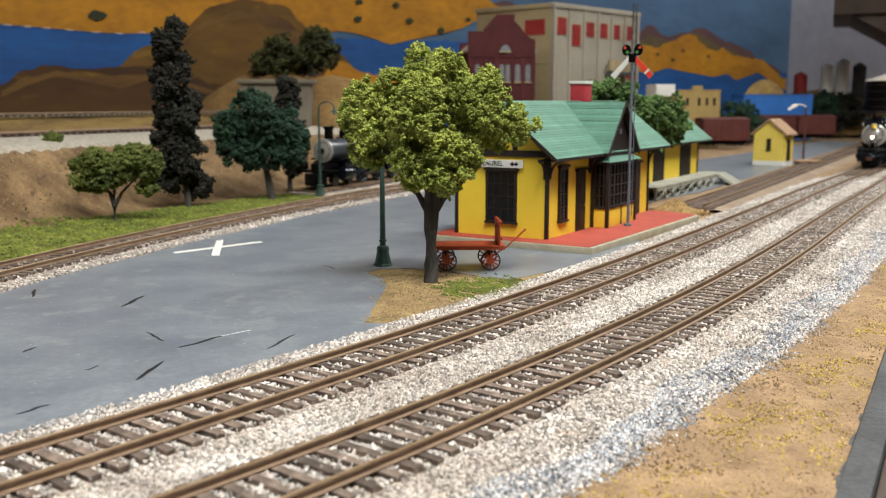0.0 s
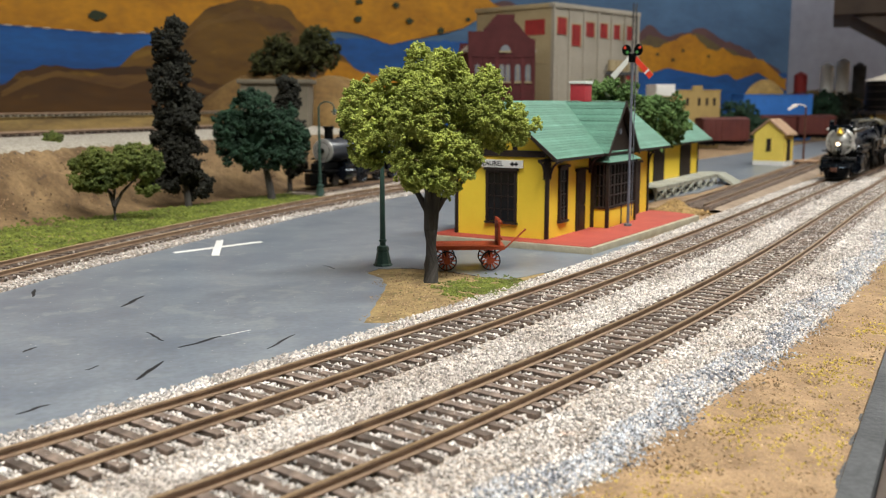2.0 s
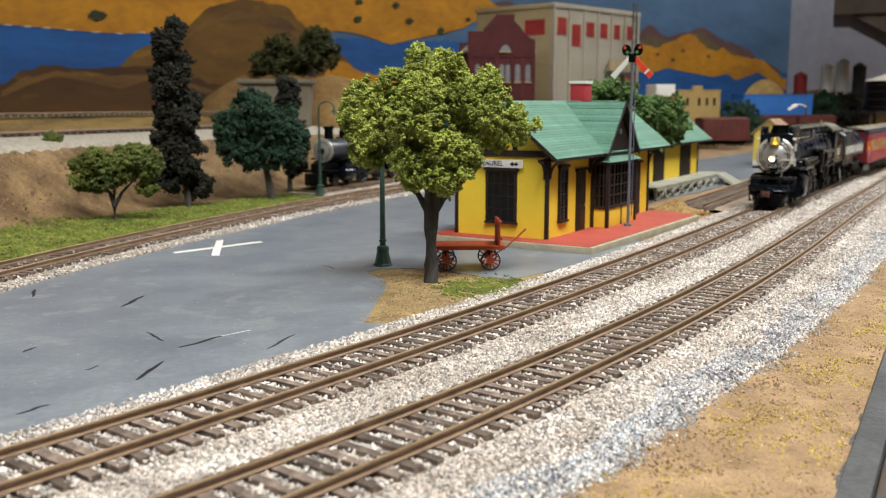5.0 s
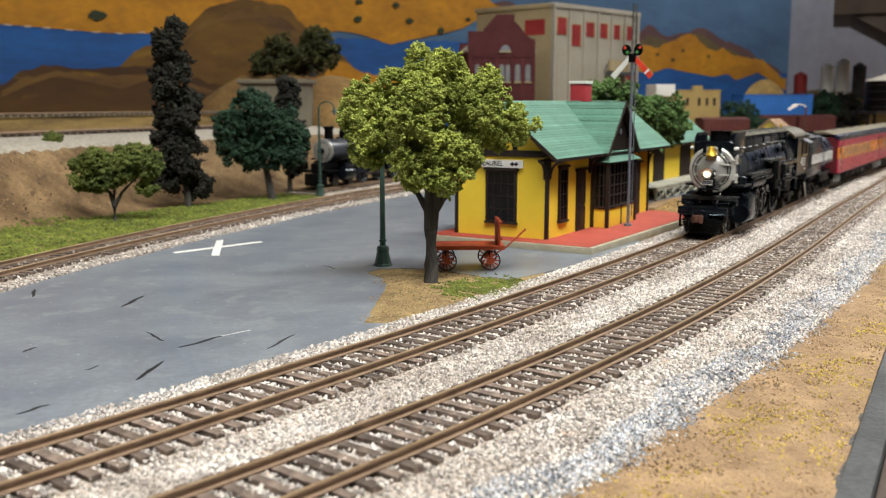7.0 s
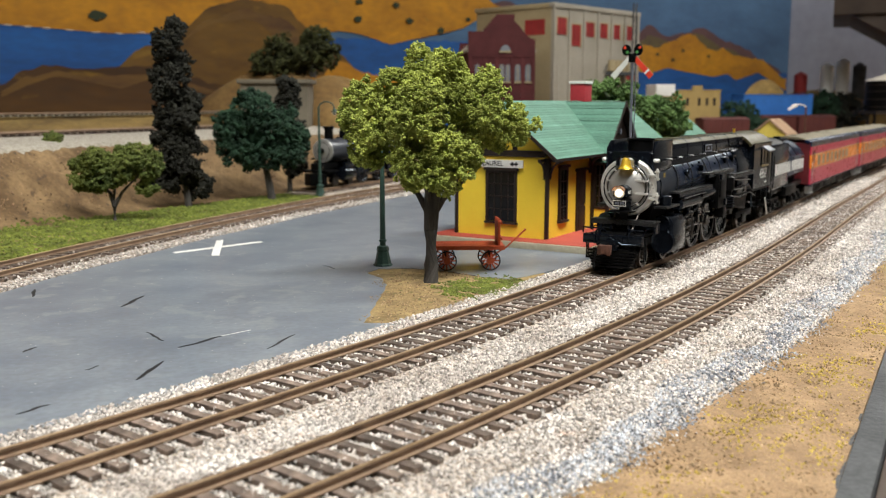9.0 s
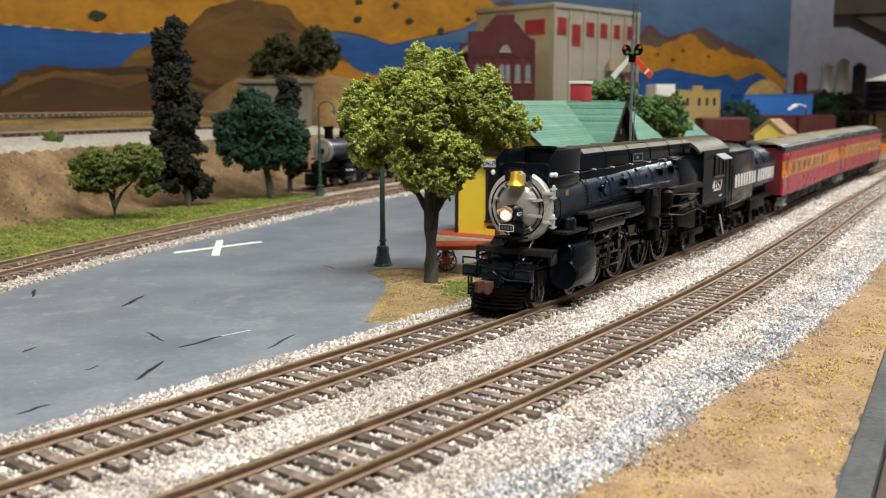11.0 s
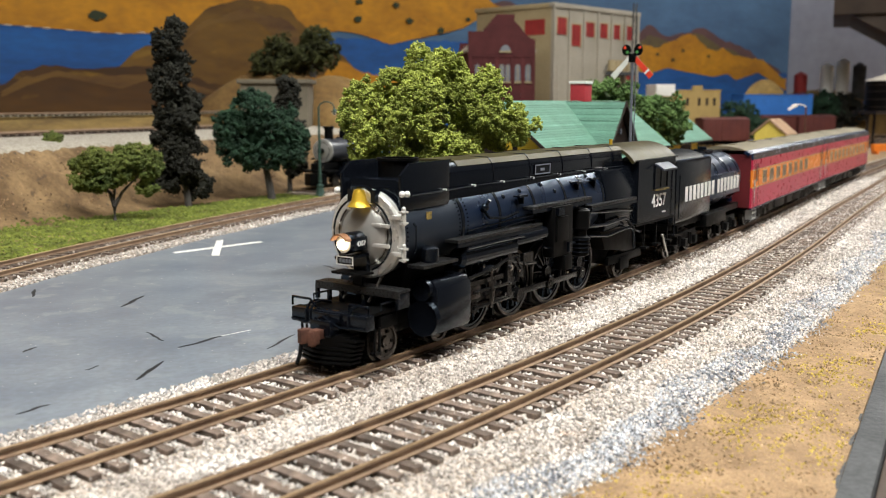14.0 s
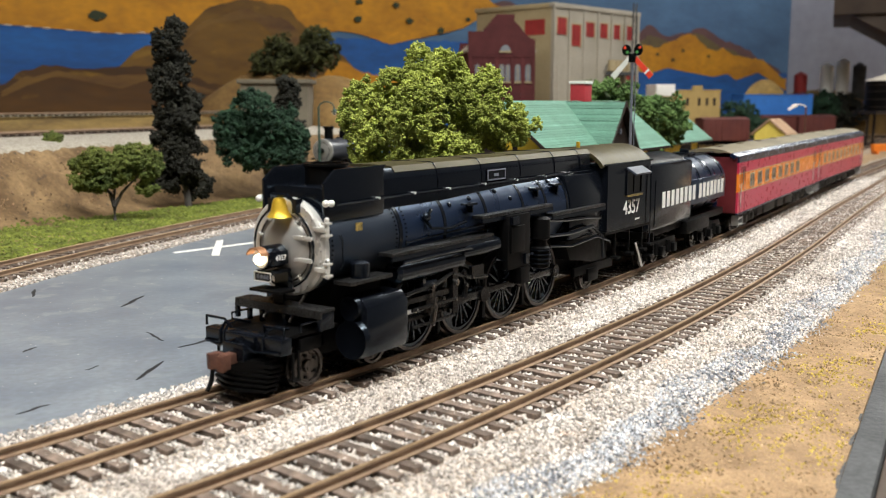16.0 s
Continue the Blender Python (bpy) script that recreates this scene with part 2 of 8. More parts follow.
# ---- mesh building in millimetres ----
class Shape:
    """Collects vertices and faces of one mesh."""

    def __init__(self):
        self.v, self.f = [], []

    def add(self, verts, faces):
        n = len(self.v)
        self.v += [tuple(p) for p in verts]
        self.f += [tuple(i + n for i in q) for q in faces]
        return self

    def box(self, x0, x1, y0, y1, z0, z1, m=None):
        vs = [Vector((x, y, z)) for z in (z0, z1) for y in (y0, y1) for x in (x0, x1)]
        if m is not None:
            vs = [m @ p for p in vs]
        return self.add(vs, [(0, 2, 3, 1), (4, 5, 7, 6), (0, 1, 5, 4), (2, 6, 7, 3), (0, 4, 6, 2), (1, 3, 7, 5)])

    def rod(self, a, b, r, r2=None, seg=12, caps=True):
        a, b = Vector(a), Vector(b)
        r2 = r if r2 is None else r2
        d = (b - a).normalized()
        q = d.to_track_quat("Z", "Y").to_matrix()
        vs = []
        for c, rad in ((a, r), (b, r2)):
            for i in range(seg):
                w = 2 * math.pi * i / seg
                vs.append(c + q @ Vector((math.cos(w) * rad, math.sin(w) * rad, 0)))
        fs = [(i, (i + 1) % seg, seg + (i + 1) % seg, seg + i) for i in range(seg)]
        if caps:
            fs += [tuple(reversed(range(seg))), tuple(range(seg, 2 * seg))]
        return self.add(vs, fs)

    def tube(self, pts, r, seg=6):
        pts = [Vector(p) for p in pts]
        vs, fs = [], []
        for k, p in enumerate(pts):
            d = (pts[min(k + 1, len(pts) - 1)] - pts[max(k - 1, 0)]).normalized()
            q = d.to_track_quat("Z", "Y").to_matrix()
            rad = r[k] if isinstance(r, (list, tuple)) else r
            vs += [p + q @ Vector((math.cos(2 * math.pi * i / seg) * rad, math.sin(2 * math.pi * i / seg) * rad, 0)) for i in range(seg)]
        for k in range(len(pts) - 1):
            fs += [(k * seg + i, k * seg + (i + 1) % seg, (k + 1) * seg + (i + 1) % seg, (k + 1) * seg + i) for i in range(seg)]
        fs += [tuple(reversed(range(seg))), tuple(range((len(pts) - 1) * seg, len(pts) * seg))]
        return self.add(vs, fs)

    def prism(self, pts, axis, lo, hi):
        """A 2D outline pushed along an axis: x (pts are y, z), y (pts are x, z), z (pts are x, y)."""
        def place(p, w):
            return {"x": (w, p[0], p[1]), "y": (p[0], w, p[1]), "z": (p[0], p[1], w)}[axis]
        n = len(pts)
        vs = [place(p, lo) for p in pts] + [place(p, hi) for p in pts]
        fs = [(i, (i + 1) % n, n + (i + 1) % n, n + i) for i in range(n)] + [tuple(reversed(range(n))), tuple(range(n, 2 * n))]
        return self.add(vs, fs)

    def turned(self, profile, origin, axis, seg=24, caps=True):
        """A profile of (along, radius) turned round an axis through origin."""
        q = Vector(axis).to_track_quat("Z", "Y").to_matrix()
        o = Vector(origin)
        vs, fs = [], []
        for al, rad in profile:
            vs += [o + q @ Vector((math.cos(2 * math.pi * i / seg) * rad, math.sin(2 * math.pi * i / seg) * rad, al)) for i in range(seg)]
        for k in range(len(profile) - 1):
            fs += [(k * seg + i, k * seg + (i + 1) % seg, (k + 1) * seg + (i + 1) % seg, (k + 1) * seg + i) for i in range(seg)]
        if caps:
            fs += [tuple(reversed(range(seg))), tuple(range((len(profile) - 1) * seg, len(profile) * seg))]
        return self.add(vs, fs)

    def ball(self, c, r, seg=10, rings=6, squash=1.0):
        prof = [(-math.cos(math.pi * k / rings) * r * squash, max(0.02 * r, math.sin(math.pi * k / rings) * r)) for k in range(rings + 1)]
        return self.turned(prof, c, (0, 0, 1), seg)


def mesh_of(shape, name, material, bevel=0.0, smooth=True, segs=2):
    me = bpy.data.meshes.new(name)
    me.from_pydata([(x * U, y * U, z * U) for x, y, z in shape.v], [], shape.f)
    me.validate()
    bm = bmesh.new()
    bm.from_mesh(me)
    bmesh.ops.recalc_face_normals(bm, faces=bm.faces)
    if bevel:
        es = [e for e in bm.edges if len(e.link_faces) == 2 and e.calc_face_angle(0) > 0.6]
        bmesh.ops.bevel(bm, geom=es, offset=bevel * U, segments=segs, profile=0.6, affect="EDGES", clamp_overlap=True)
    for e in bm.edges:
        e.smooth = not (len(e.link_faces) == 2 and e.calc_face_angle(0) > 0.62)
    for f in bm.faces:
        f.smooth = smooth
    bm.to_mesh(me)
    bm.free()
    me.materials.append(material)
    return me


def part(name, shape, material, parent=None, label="", bevel=0.0, smooth=True, at=None):
    ob = new(name, mesh_of(shape, name, material, bevel, smooth))
    if parent is not None:
        ob.parent = parent
    if at is not None:
        ob.matrix_basis = at
    if label:
        tagged(ob, label)
    return ob


def thing(name, label, category, m=None, group="", kind=""):
    ob = new(name)
    ob.empty_display_size = 0.005
    if m is not None:
        ob.matrix_basis = m
    return tagged(ob, label, category, group, kind)


def at(x, y, z=0.0, rz=0.0, rx=0.0, ry=0.0):
    return pose(x * U, y * U, z * U, rx, ry, rz)


def raw_mesh(name, verts, faces, material, smooth=False):
    """A large mesh from numpy arrays, in millimetres."""
    me = bpy.data.meshes.new(name)
    k = faces.shape[1]
    me.vertices.add(len(verts))
    me.vertices.foreach_set("co", (verts * U).astype(np.float32).ravel())
    me.loops.add(faces.size)
    me.loops.foreach_set("vertex_index", faces.astype(np.int32).ravel())
    me.polygons.add(len(faces))
    me.polygons.foreach_set("loop_start", np.arange(0, faces.size, k, dtype=np.int32))
    me.polygons.foreach_set("use_smooth", np.full(len(faces), smooth))
    me.update(calc_edges=True)
    me.materials.append(material)
    return me


OCTA_V = np.array([(1, 0, 0), (0, 1, 0), (-1, 0, 0), (0, -1, 0), (0, 0, 1), (0, 0, -1)], float)
OCTA_F = np.array([(0, 1, 4), (1, 2, 4), (2, 3, 4), (3, 0, 4), (1, 0, 5), (2, 1, 5), (3, 2, 5), (0, 3, 5)])


def scatter(name, pts, sizes, material, rng, base=(OCTA_V, OCTA_F), jitter=0.35, smooth=False, flat=1.0):
    """Many small uneven grains joined in one mesh."""
    bv, bf = base
    n = len(pts)
    v = bv[None] * (1 + rng.uniform(-jitter, jitter, (n, len(bv), 1)))
    ang = rng.uniform(0, 2 * math.pi, (n, 3))
    cx, sx = np.cos(ang[:, 0])[:, None], np.sin(ang[:, 0])[:, None]
    cz, sz = np.cos(ang[:, 1])[:, None], np.sin(ang[:, 1])[:, None]
    x, y, z = v[..., 0], v[..., 1], v[..., 2]
    y, z = y * cx - z * sx, y * sx + z * cx
    x, y = x * cz - y * sz, x * sz + y * cz
    v = np.stack([x, y, z * flat], -1) * np.asarray(sizes)[:, None, None] + np.asarray(pts)[:, None, :]
    f = bf[None] + (np.arange(n) * len(bv))[:, None, None]
    return raw_mesh(name, v.reshape(-1, 3), f.reshape(-1, bf.shape[1]), material, smooth)


# ---- tracks: x as a cubic of y, straight beyond its ends ----
class Track:
    def __init__(self, k, lo, hi, y0, y1):
        ys = np.arange(y0, y1, 1.0)
        yc = np.clip(ys, lo, hi)
        xs = np.polyval(k, yc) + np.polyval(np.polyder(k), yc) * (ys - yc)
        self.x, self.y = xs, ys
        self.s = np.r_[0, np.cumsum(np.hypot(np.diff(xs), np.diff(ys)))]
        self.tx, self.ty = np.gradient(xs, self.s), np.gradient(ys, self.s)

    def spot(self, s, off=0.0):
        """Place and heading (radians) at s, moved off to the viewer's side."""
        x, y = np.interp(s, self.s, self.x), np.interp(s, self.s, self.y)
        tx, ty = np.interp(s, self.s, self.tx), np.interp(s, self.s, self.ty)
        return x + off * ty, y - off * tx, np.arctan2(ty, tx)

    def at_y(self, y):
        return float(np.interp(y, self.y, self.s))

    def gap(self, x, y):
        """Signed distance of points from the centre line, positive on the viewer's side."""
        xc = np.interp(y, self.y, self.x)
        ty = np.interp(y, self.y, self.ty)
        return (x - xc) * ty


MAIN = Track([320.123e-9, -600.031e-6, 967.373e-3, -227.573], 150, 820, 130, 2600)
PASSING = Track([672.085e-9, -1062.446e-6, 1139.369e-3, -189.29], 140, 620, 110, 2600)
BACK = Track([0, 317.302e-6, 29.007e-3, -237.105], 330, 700, 250, 1250)
SIDING = Track([0, 0, 0.567, -190.0], 600, 900, 625, 2200)


# ---- large structure: ground, pavement, ballast, tracks ----
GROUND = -5.5


def ground_height(x, y):
    """Height of the scenery shell: flat yard, a bank up to the upper line behind the back track."""
    x, y = np.asarray(x, float), np.asarray(y, float)
    g = -BACK.gap(x, np.clip(y, 250, 1240)) - 0.25 * np.clip(250 - y, 0, None)
    wob = 5 * np.sin(x * 0.045 + y * 0.02) + 3 * np.sin(y * 0.083)
    wob *= np.clip((140 - g) / 20, 0, 1)
    z = np.interp(g + wob, [0, 100, 112, 144, 152, 200, 240, 290, 320, 400], [0, 1, 7, 41.5, 41.5, 43, 44, 56, 60, 60])
    z = z * (1 - np.clip((y - 1000) / 150, 0, 1))
    # the mainline bank falls away towards the aisle
    fall = np.clip(PASSING.gap(x, np.clip(y, 110, 2500)) - 32, 0, None)
    return GROUND + z - np.clip(fall * 0.05, 0, 3.5)


def ground_sheet():
    xs = np.concatenate([np.linspace(-1100, -420, 18), np.arange(-400, 420, 5.0), np.linspace(430, 1300, 40)])
    ys = np.concatenate([np.arange(60, 900, 5.0), np.linspace(910, 2500, 80)])
    X, Y = np.meshgrid(xs, ys)
    # the layout ends at a straight board on the aisle side
    edge = 74 + (Y - 170) * 0.55
    X = np.minimum(X, np.where(Y < 900, edge, edge + (Y - 900)))
    rng = np.random.default_rng(3)
    Z = ground_height(X, Y) + rng.normal(0, 0.22, X.shape)
    Z += 1.5 * np.sin(X * 0.31 + np.cos(Y * 0.19) * 2) * np.clip((Z + 3) / 20, 0, 1) * np.clip((35 - Z) / 10, 0, 1)
    # gullies worn into the bank
    bank = np.clip((Z + 2) / 12, 0, 1) * np.clip((24 - Z) / 12, 0, 1) * (Y < 1000)
    Z -= 4.5 * bank * np.abs(np.sin(Y * 0.05 + 1.2 * np.sin(X * 0.06))) ** 2 + 1.6 * bank * np.sin(Y * 0.17 + X * 0.11)
    v = np.stack([X, Y, Z], -1).reshape(-1, 3)
    r, c = X.shape
    i = (np.arange(r - 1)[:, None] * c + np.arange(c - 1)[None]).ravel()
    f = np.stack([i, i + 1, i + c + 1, i + c], 1)
    me = raw_mesh("ground", v, f, DIRT, True)
    me.materials.append(EMBANK)
    me.materials.append(DRY_SLOPE)
    mid = v[f].mean(1)
    g = -BACK.gap(mid[:, 0], np.clip(mid[:, 1], 250, 1240))
    me.polygons.foreach_set("material_index", ((g > 20) & (mid[:, 1] < 1100)).astype(np.int32) + ((g > 196) & (mid[:, 1] < 1100)))
    tagged(new("ground", me), "sandy scenic ground of a model railway with a brown earth bank", "ground", kind="structure")


ground_sheet()


def strip(name, track, s0, s1, profile, material, label, step=6.0, kind="structure", wave=0.0):
    """A band along a track; profile is a row of (offset, z)."""
    rng = np.random.default_rng(len(name))
    ss = np.arange(s0, s1, step)
    rows = []
    for s in ss:
        row = []
        for k, (o, z) in enumerate(profile):
            o += wave * math.sin(s * 0.05 + k) * (k in (0, len(profile) - 1))
            x, y, _ = track.spot(s, o)
            row.append((x, y, z + rng.normal(0, 0.12)))
        rows.append(row)
    v = np.array(rows)
    r, c = v.shape[:2]
    i = (np.arange(r - 1)[:, None] * c + np.arange(c - 1)[None]).ravel()
    f = np.stack([i, i + c, i + c + 1, i + 1], 1)
    return tagged(new(name, raw_mesh(name, v.reshape(-1, 3), f, material, True)), label, "ballast", kind=kind)


UPPER_BALLAST = mat("upper_ballast_white", (0.42, 0.385, 0.33), (0.28, 0.25, 0.205), 0.3, 0.95, bump=1.0, fine=1.2, dist=0.5)
strip("ballast_main", MAIN, 0, 2000, [(-28, -6.0), (-20, -4.0), (-15, -3.2), (15, -3.2), (22, -3.8), (34, -4.6)], BALLAST, "pale ballast bed under the main track", wave=1.0)
strip("ballast_passing", PASSING, 0, 2000, [(-30, -4.7), (-18, -3.4), (15, -3.2), (22, -3.8), (36, -5.8), (48, -8.2)], BALLAST, "pale grey ballast bed under the passing track", wave=2.0)
strip("ballast_back", BACK, 0, 900, [(-22, -5.6), (-17, -3.6), (17, -3.2), (25, -5.6)], BALLAST, "white ballast bed under the back track", wave=1.0)
strip("ballast_siding", SIDING, 0, 1500, [(-24, -5.6), (-17, -3.4), (17, -3.4), (24, -5.4)], BROWN_DIRT, "dirty brown bed under the siding", wave=1.5)
strip("ballast_upper", BACK, 60, 900, [(-218, 37.6), (-202, 42.6), (-176, 42.2), (-156, 40.0), (-147, 37.8), (-143, 32.0)], UPPER_BALLAST, "white ballast shoulder of the upper line", wave=1.0)


def ballast_stones():
    rng = np.random.default_rng(11)
    for track, lo, hi, n, name in ((MAIN, -28, 31, 78000, "main"), (PASSING, -27, 38, 92000, "passing"), (BACK, -21, 23, 13000, "back")):
        # density falls with distance from the near end
        s = (rng.uniform(0, 1, n) ** (1.45 if track is not BACK else 1.1)) * (900 if track is not BACK else 560)
        o = rng.uniform(lo, hi, n)
        x, y, _ = track.spot(s, o)
        z = np.interp(o, [-28, -25, -19, -15, 15, 20, 30, 36], [-4.6, -4.5, -3.8, -3.2, -3.2, -3.6, -4.4, -5.6])
        # between the two lines the stones lie on the higher shoulder
        if track is PASSING:
            z = np.interp(o, [-30, -18, 15, 22, 36], [-4.5, -3.3, -3.2, -3.65, -5.5])
        elif track is MAIN:
            z = np.where(o > 15, np.maximum(z, np.interp(-PASSING.gap(x, y), [18, 30], [-3.3, -4.5])), z)
        pts = np.stack([x, y, z + rng.uniform(-0.3, 0.25, n) + 0.7 * (np.abs(o) < 14)], 1)
        size = rng.uniform(0.26, 0.56, n) * (1 + s / 1300)
        keep = np.abs(np.abs(o) - 8.25) > 0.9
        # few stones lie on top of the ties
        keep &= ~((np.abs(o) < 15.3) & (np.abs(((s / TIE_STEP + 0.5) % 1) - 0.5) < 0.27) & (rng.uniform(0, 1, n) < 0.88))
        me = scatter("ballast_stones_" + name, pts[keep], size[keep], STONE, rng)
        tagged(new("ballast_stones", me), "loose pale ballast stones between and beside the ties", "ballast", kind="stuff")
    n = 30000
    s = rng.uniform(0, 1, n) ** 1.5 * 760
    o = 27 + np.abs(rng.normal(0, 1, n)) * 7 + 2.5 * np.sin(s * 0.06) + 1.5 * np.sin(s * 0.17)
    x, y, _ = PASSING.spot(s, o)
    z = np.interp(o, [20, 36, 48, 60], [-3.9, -5.6, -8.0, -8.6])
    me = scatter("grey_ballast", np.stack([x, y, z + rng.uniform(-0.2, 0.5, n)], 1), rng.uniform(0.24, 0.54, n) * (1 + s / 1600), GREY_STONE, rng)
    tagged(new("grey_ballast_stones", me), "blue-grey loose ballast spilling down the shoulder", "ballast", kind="stuff")


TIE_STEP = 5.7
ballast_stones()


def build_track(name, track, s0, s1, label, singles, step=TIE_STEP):
    base = thing(name, label, "track", kind="structure")
    for side in (-8.25, 8.25):
        for nm, material, prof in (("rail", RAIL, [(-0.95, -2.0), (0.95, -2.0), (0.95, -1.75), (0.28, -1.55), (0.28, -0.75), (0.5, -0.6), (0.5, -0.1), (-0.5, -0.1), (-0.5, -0.6), (-0.28, -0.75), (-0.28, -1.55), (-0.95, -1.75)]),
                                   ("rail_head", RAIL_TOP, [(-0.48, -0.12), (0.48, -0.12), (0.4, 0.0), (-0.4, 0.0)])):
            ss = np.arange(s0, s1, 7.0)
            n = len(prof)
            v = np.array([[(*track.spot(s, side + o)[:2], z) for o, z in prof] for s in ss]).reshape(-1, 3)
            f = np.array([(k * n + i, k * n + (i + 1) % n, (k + 1) * n + (i + 1) % n, (k + 1) * n + i) for k in range(len(ss) - 1) for i in range(n)])
            ob = new(nm, raw_mesh(nm, v, f, material, False))
            ob.parent = base
    rng = np.random.default_rng(5)
    metas = []
    for k in range(4):
        sh = Shape().box(-1.25, 1.25, -13.6, 13.6, -4.2, -1.98)
        sh.v = [(x + rng.uniform(-0.12, 0.12), y + rng.uniform(-0.25, 0.25), z + (rng.uniform(-0.12, 0.0) if z > -3 else 0)) for x, y, z in sh.v]
        metas.append(mesh_of(sh, "tie", TIE, 0.12, True, 1))
    rest = Shape()
    for i, s in enumerate(np.arange(s0 + 1, s1, step)):
        x, y, h = track.spot(s + rng.uniform(-0.25, 0.25), rng.uniform(-0.4, 0.4))
        m = at(x, y, rng.uniform(-0.08, 0.05), math.degrees(h) + rng.uniform(-1, 1))
        if i < singles:
            ob = new("tie", metas[i % 4])
            ob.parent, ob.matrix_basis = base, m
        else:
            mm = Matrix.Translation((x, y, 0)) @ Matrix.Rotation(h, 4, "Z")
            rest.box(-1.25, 1.25, -13.6, 13.6, -4.2, -1.98, mm)
    if rest.v:
        tagged(part("ties", rest, TIE, base), kind="stuff")
    return base


build_track("track_main", MAIN, 0, 1900, "main track with rusty rails on dark wooden ties", 150)
build_track("track_passing", PASSING, 0, 1900, "passing track with rusty rails on dark wooden ties", 150)
build_track("track_back", BACK, 0, 900, "back track with brown rails beside the paved lot", 100)
build_track("track_siding", SIDING, 0, 1400, "weathered siding track beside the freight platform", 60)


def pavement():
    """The painted lot: bounded by the main ballast, a ragged dirt patch and the back track."""
    sh = Shape()
    ring = []
    for y in np.arange(165, 292, 8.0):
        x, yy, _ = MAIN.spot(MAIN.at_y(y), -25 + 0.8 * math.sin(y * 0.13))
        ring.append((x, yy))
    edge = [(-25.5, 300), (-24.5, 322), (-23, 345), (-22, 362), (-25, 378), (-32, 391), (-27, 401), (-14, 402), (-4, 399), (6, 391), (16, 382), (26, 378), (36, 384)]
    rag = np.random.default_rng(2)
    for (ax, ay), (bx, by) in zip(edge, edge[1:]):
        ring += [(ax + (bx - ax) * f + rag.normal(0, 0.4), ay + (by - ay) * f + rag.normal(0, 0.4)) for f in (0, 0.25, 0.5, 0.75)]
    for y in np.arange(400, 470, 10.0):
        x, yy, _ = MAIN.spot(MAIN.at_y(y), -26)
        ring.append((x, yy))
    ring += [(118, 640), (208, 760), (326, 960), (482, 1240), (742, 1700), (700, 1760), (420, 1330), (200, 1010), (40, 830)]
    for y in np.arange(760, 250, -12.0):
        x, yy, _ = BACK.spot(BACK.at_y(y), 22 + math.sin(y * 0.06))
        ring.append((x, yy))
    ring += [(-150, 240), (-140, 170)]
    sh.prism(ring, "z", GROUND - 1.5, GROUND + 1.0)
    tagged(part("pavement", sh, ASPHALT, label="blue-grey painted asphalt lot with cracks and scuffs"), category="pavement", kind="structure")


pavement()


# ---- trees ----
def tree(name, label, x, y, z, trunk, blobs, leaf, clump, count, seed, trunk_mat=None, group=""):
    """trunk: rows of (x, y, z, radius) and limbs; blobs: (x, y, z, rx, ry, rz) in the tree's space."""
    rng = np.random.default_rng(seed)
    base = thing(name, label, "tree", at(x, y, z), group)
    sh = Shape()
    for limb in trunk:
        sh.tube([p[:3] for p in limb], [p[3] for p in limb], 9)
    part("trunk", sh, trunk_mat or BARK, base)
    # every bough carries knobs, every knob many small clumps
    knobs = []
    for b in blobs:
        n = max(12, int(8.5 * (b[3] * b[4] + b[4] * b[5] + b[3] * b[5]) / (b[3] ** 2 + 1)))
        d = rng.normal(0, 1, (n, 3))
        d /= np.linalg.norm(d, axis=1)[:, None]
        for q in d:
            k = rng.uniform(0.24, 0.42)
            knobs.append((*(np.array(b[:3]) + q * np.array(b[3:]) * rng.uniform(0.62, 0.86)), b[3] * k, b[4] * k, b[5] * k))
    knobs = np.array(knobs)
    share = knobs[:, 3] * knobs[:, 4] + knobs[:, 4] * knobs[:, 5] + knobs[:, 3] * knobs[:, 5]
    count = int(count * 2.0)
    num = np.maximum(4, (count * share / share.sum()).astype(int))
    tufts = np.repeat(np.arange(len(knobs)), np.maximum(4, num // 9))
    d = rng.normal(0, 1, (len(tufts), 3))
    d /= np.linalg.norm(d, axis=1)[:, None]
    mid = knobs[tufts, :3] + d * knobs[tufts, 3:] * rng.uniform(0.72, 1.12, (len(tufts), 1))
    own = rng.integers(0, len(tufts), count)
    d = rng.normal(0, 1, (count, 3))
    d /= np.linalg.norm(d, axis=1)[:, None]
    pts = mid[own] + d * clump * rng.uniform(0.4, 1.8, (count, 1))
    sizes = rng.uniform(0.4, 1.15, len(own)) * clump * 0.92
    # drop clumps buried deep inside a bough
    inside = np.zeros(len(pts), bool)
    for b in blobs:
        inside |= (((pts - np.array(b[:3])) / np.array(b[3:])) ** 2).sum(1) < 0.3
    # a dense heart keeps the sky from showing through
    heart = np.array([b[:3] for b in blobs])
    pts, sizes, inside = np.concatenate([pts, heart]), np.concatenate([sizes, [0.62 * min(b[3:]) for b in blobs]]), np.concatenate([inside, np.zeros(len(blobs), bool)])
    me = scatter("crown", pts[~inside], sizes[~inside], leaf, rng, jitter=0.5)
    ob = new("crown", me)
    ob.parent = base
    return base


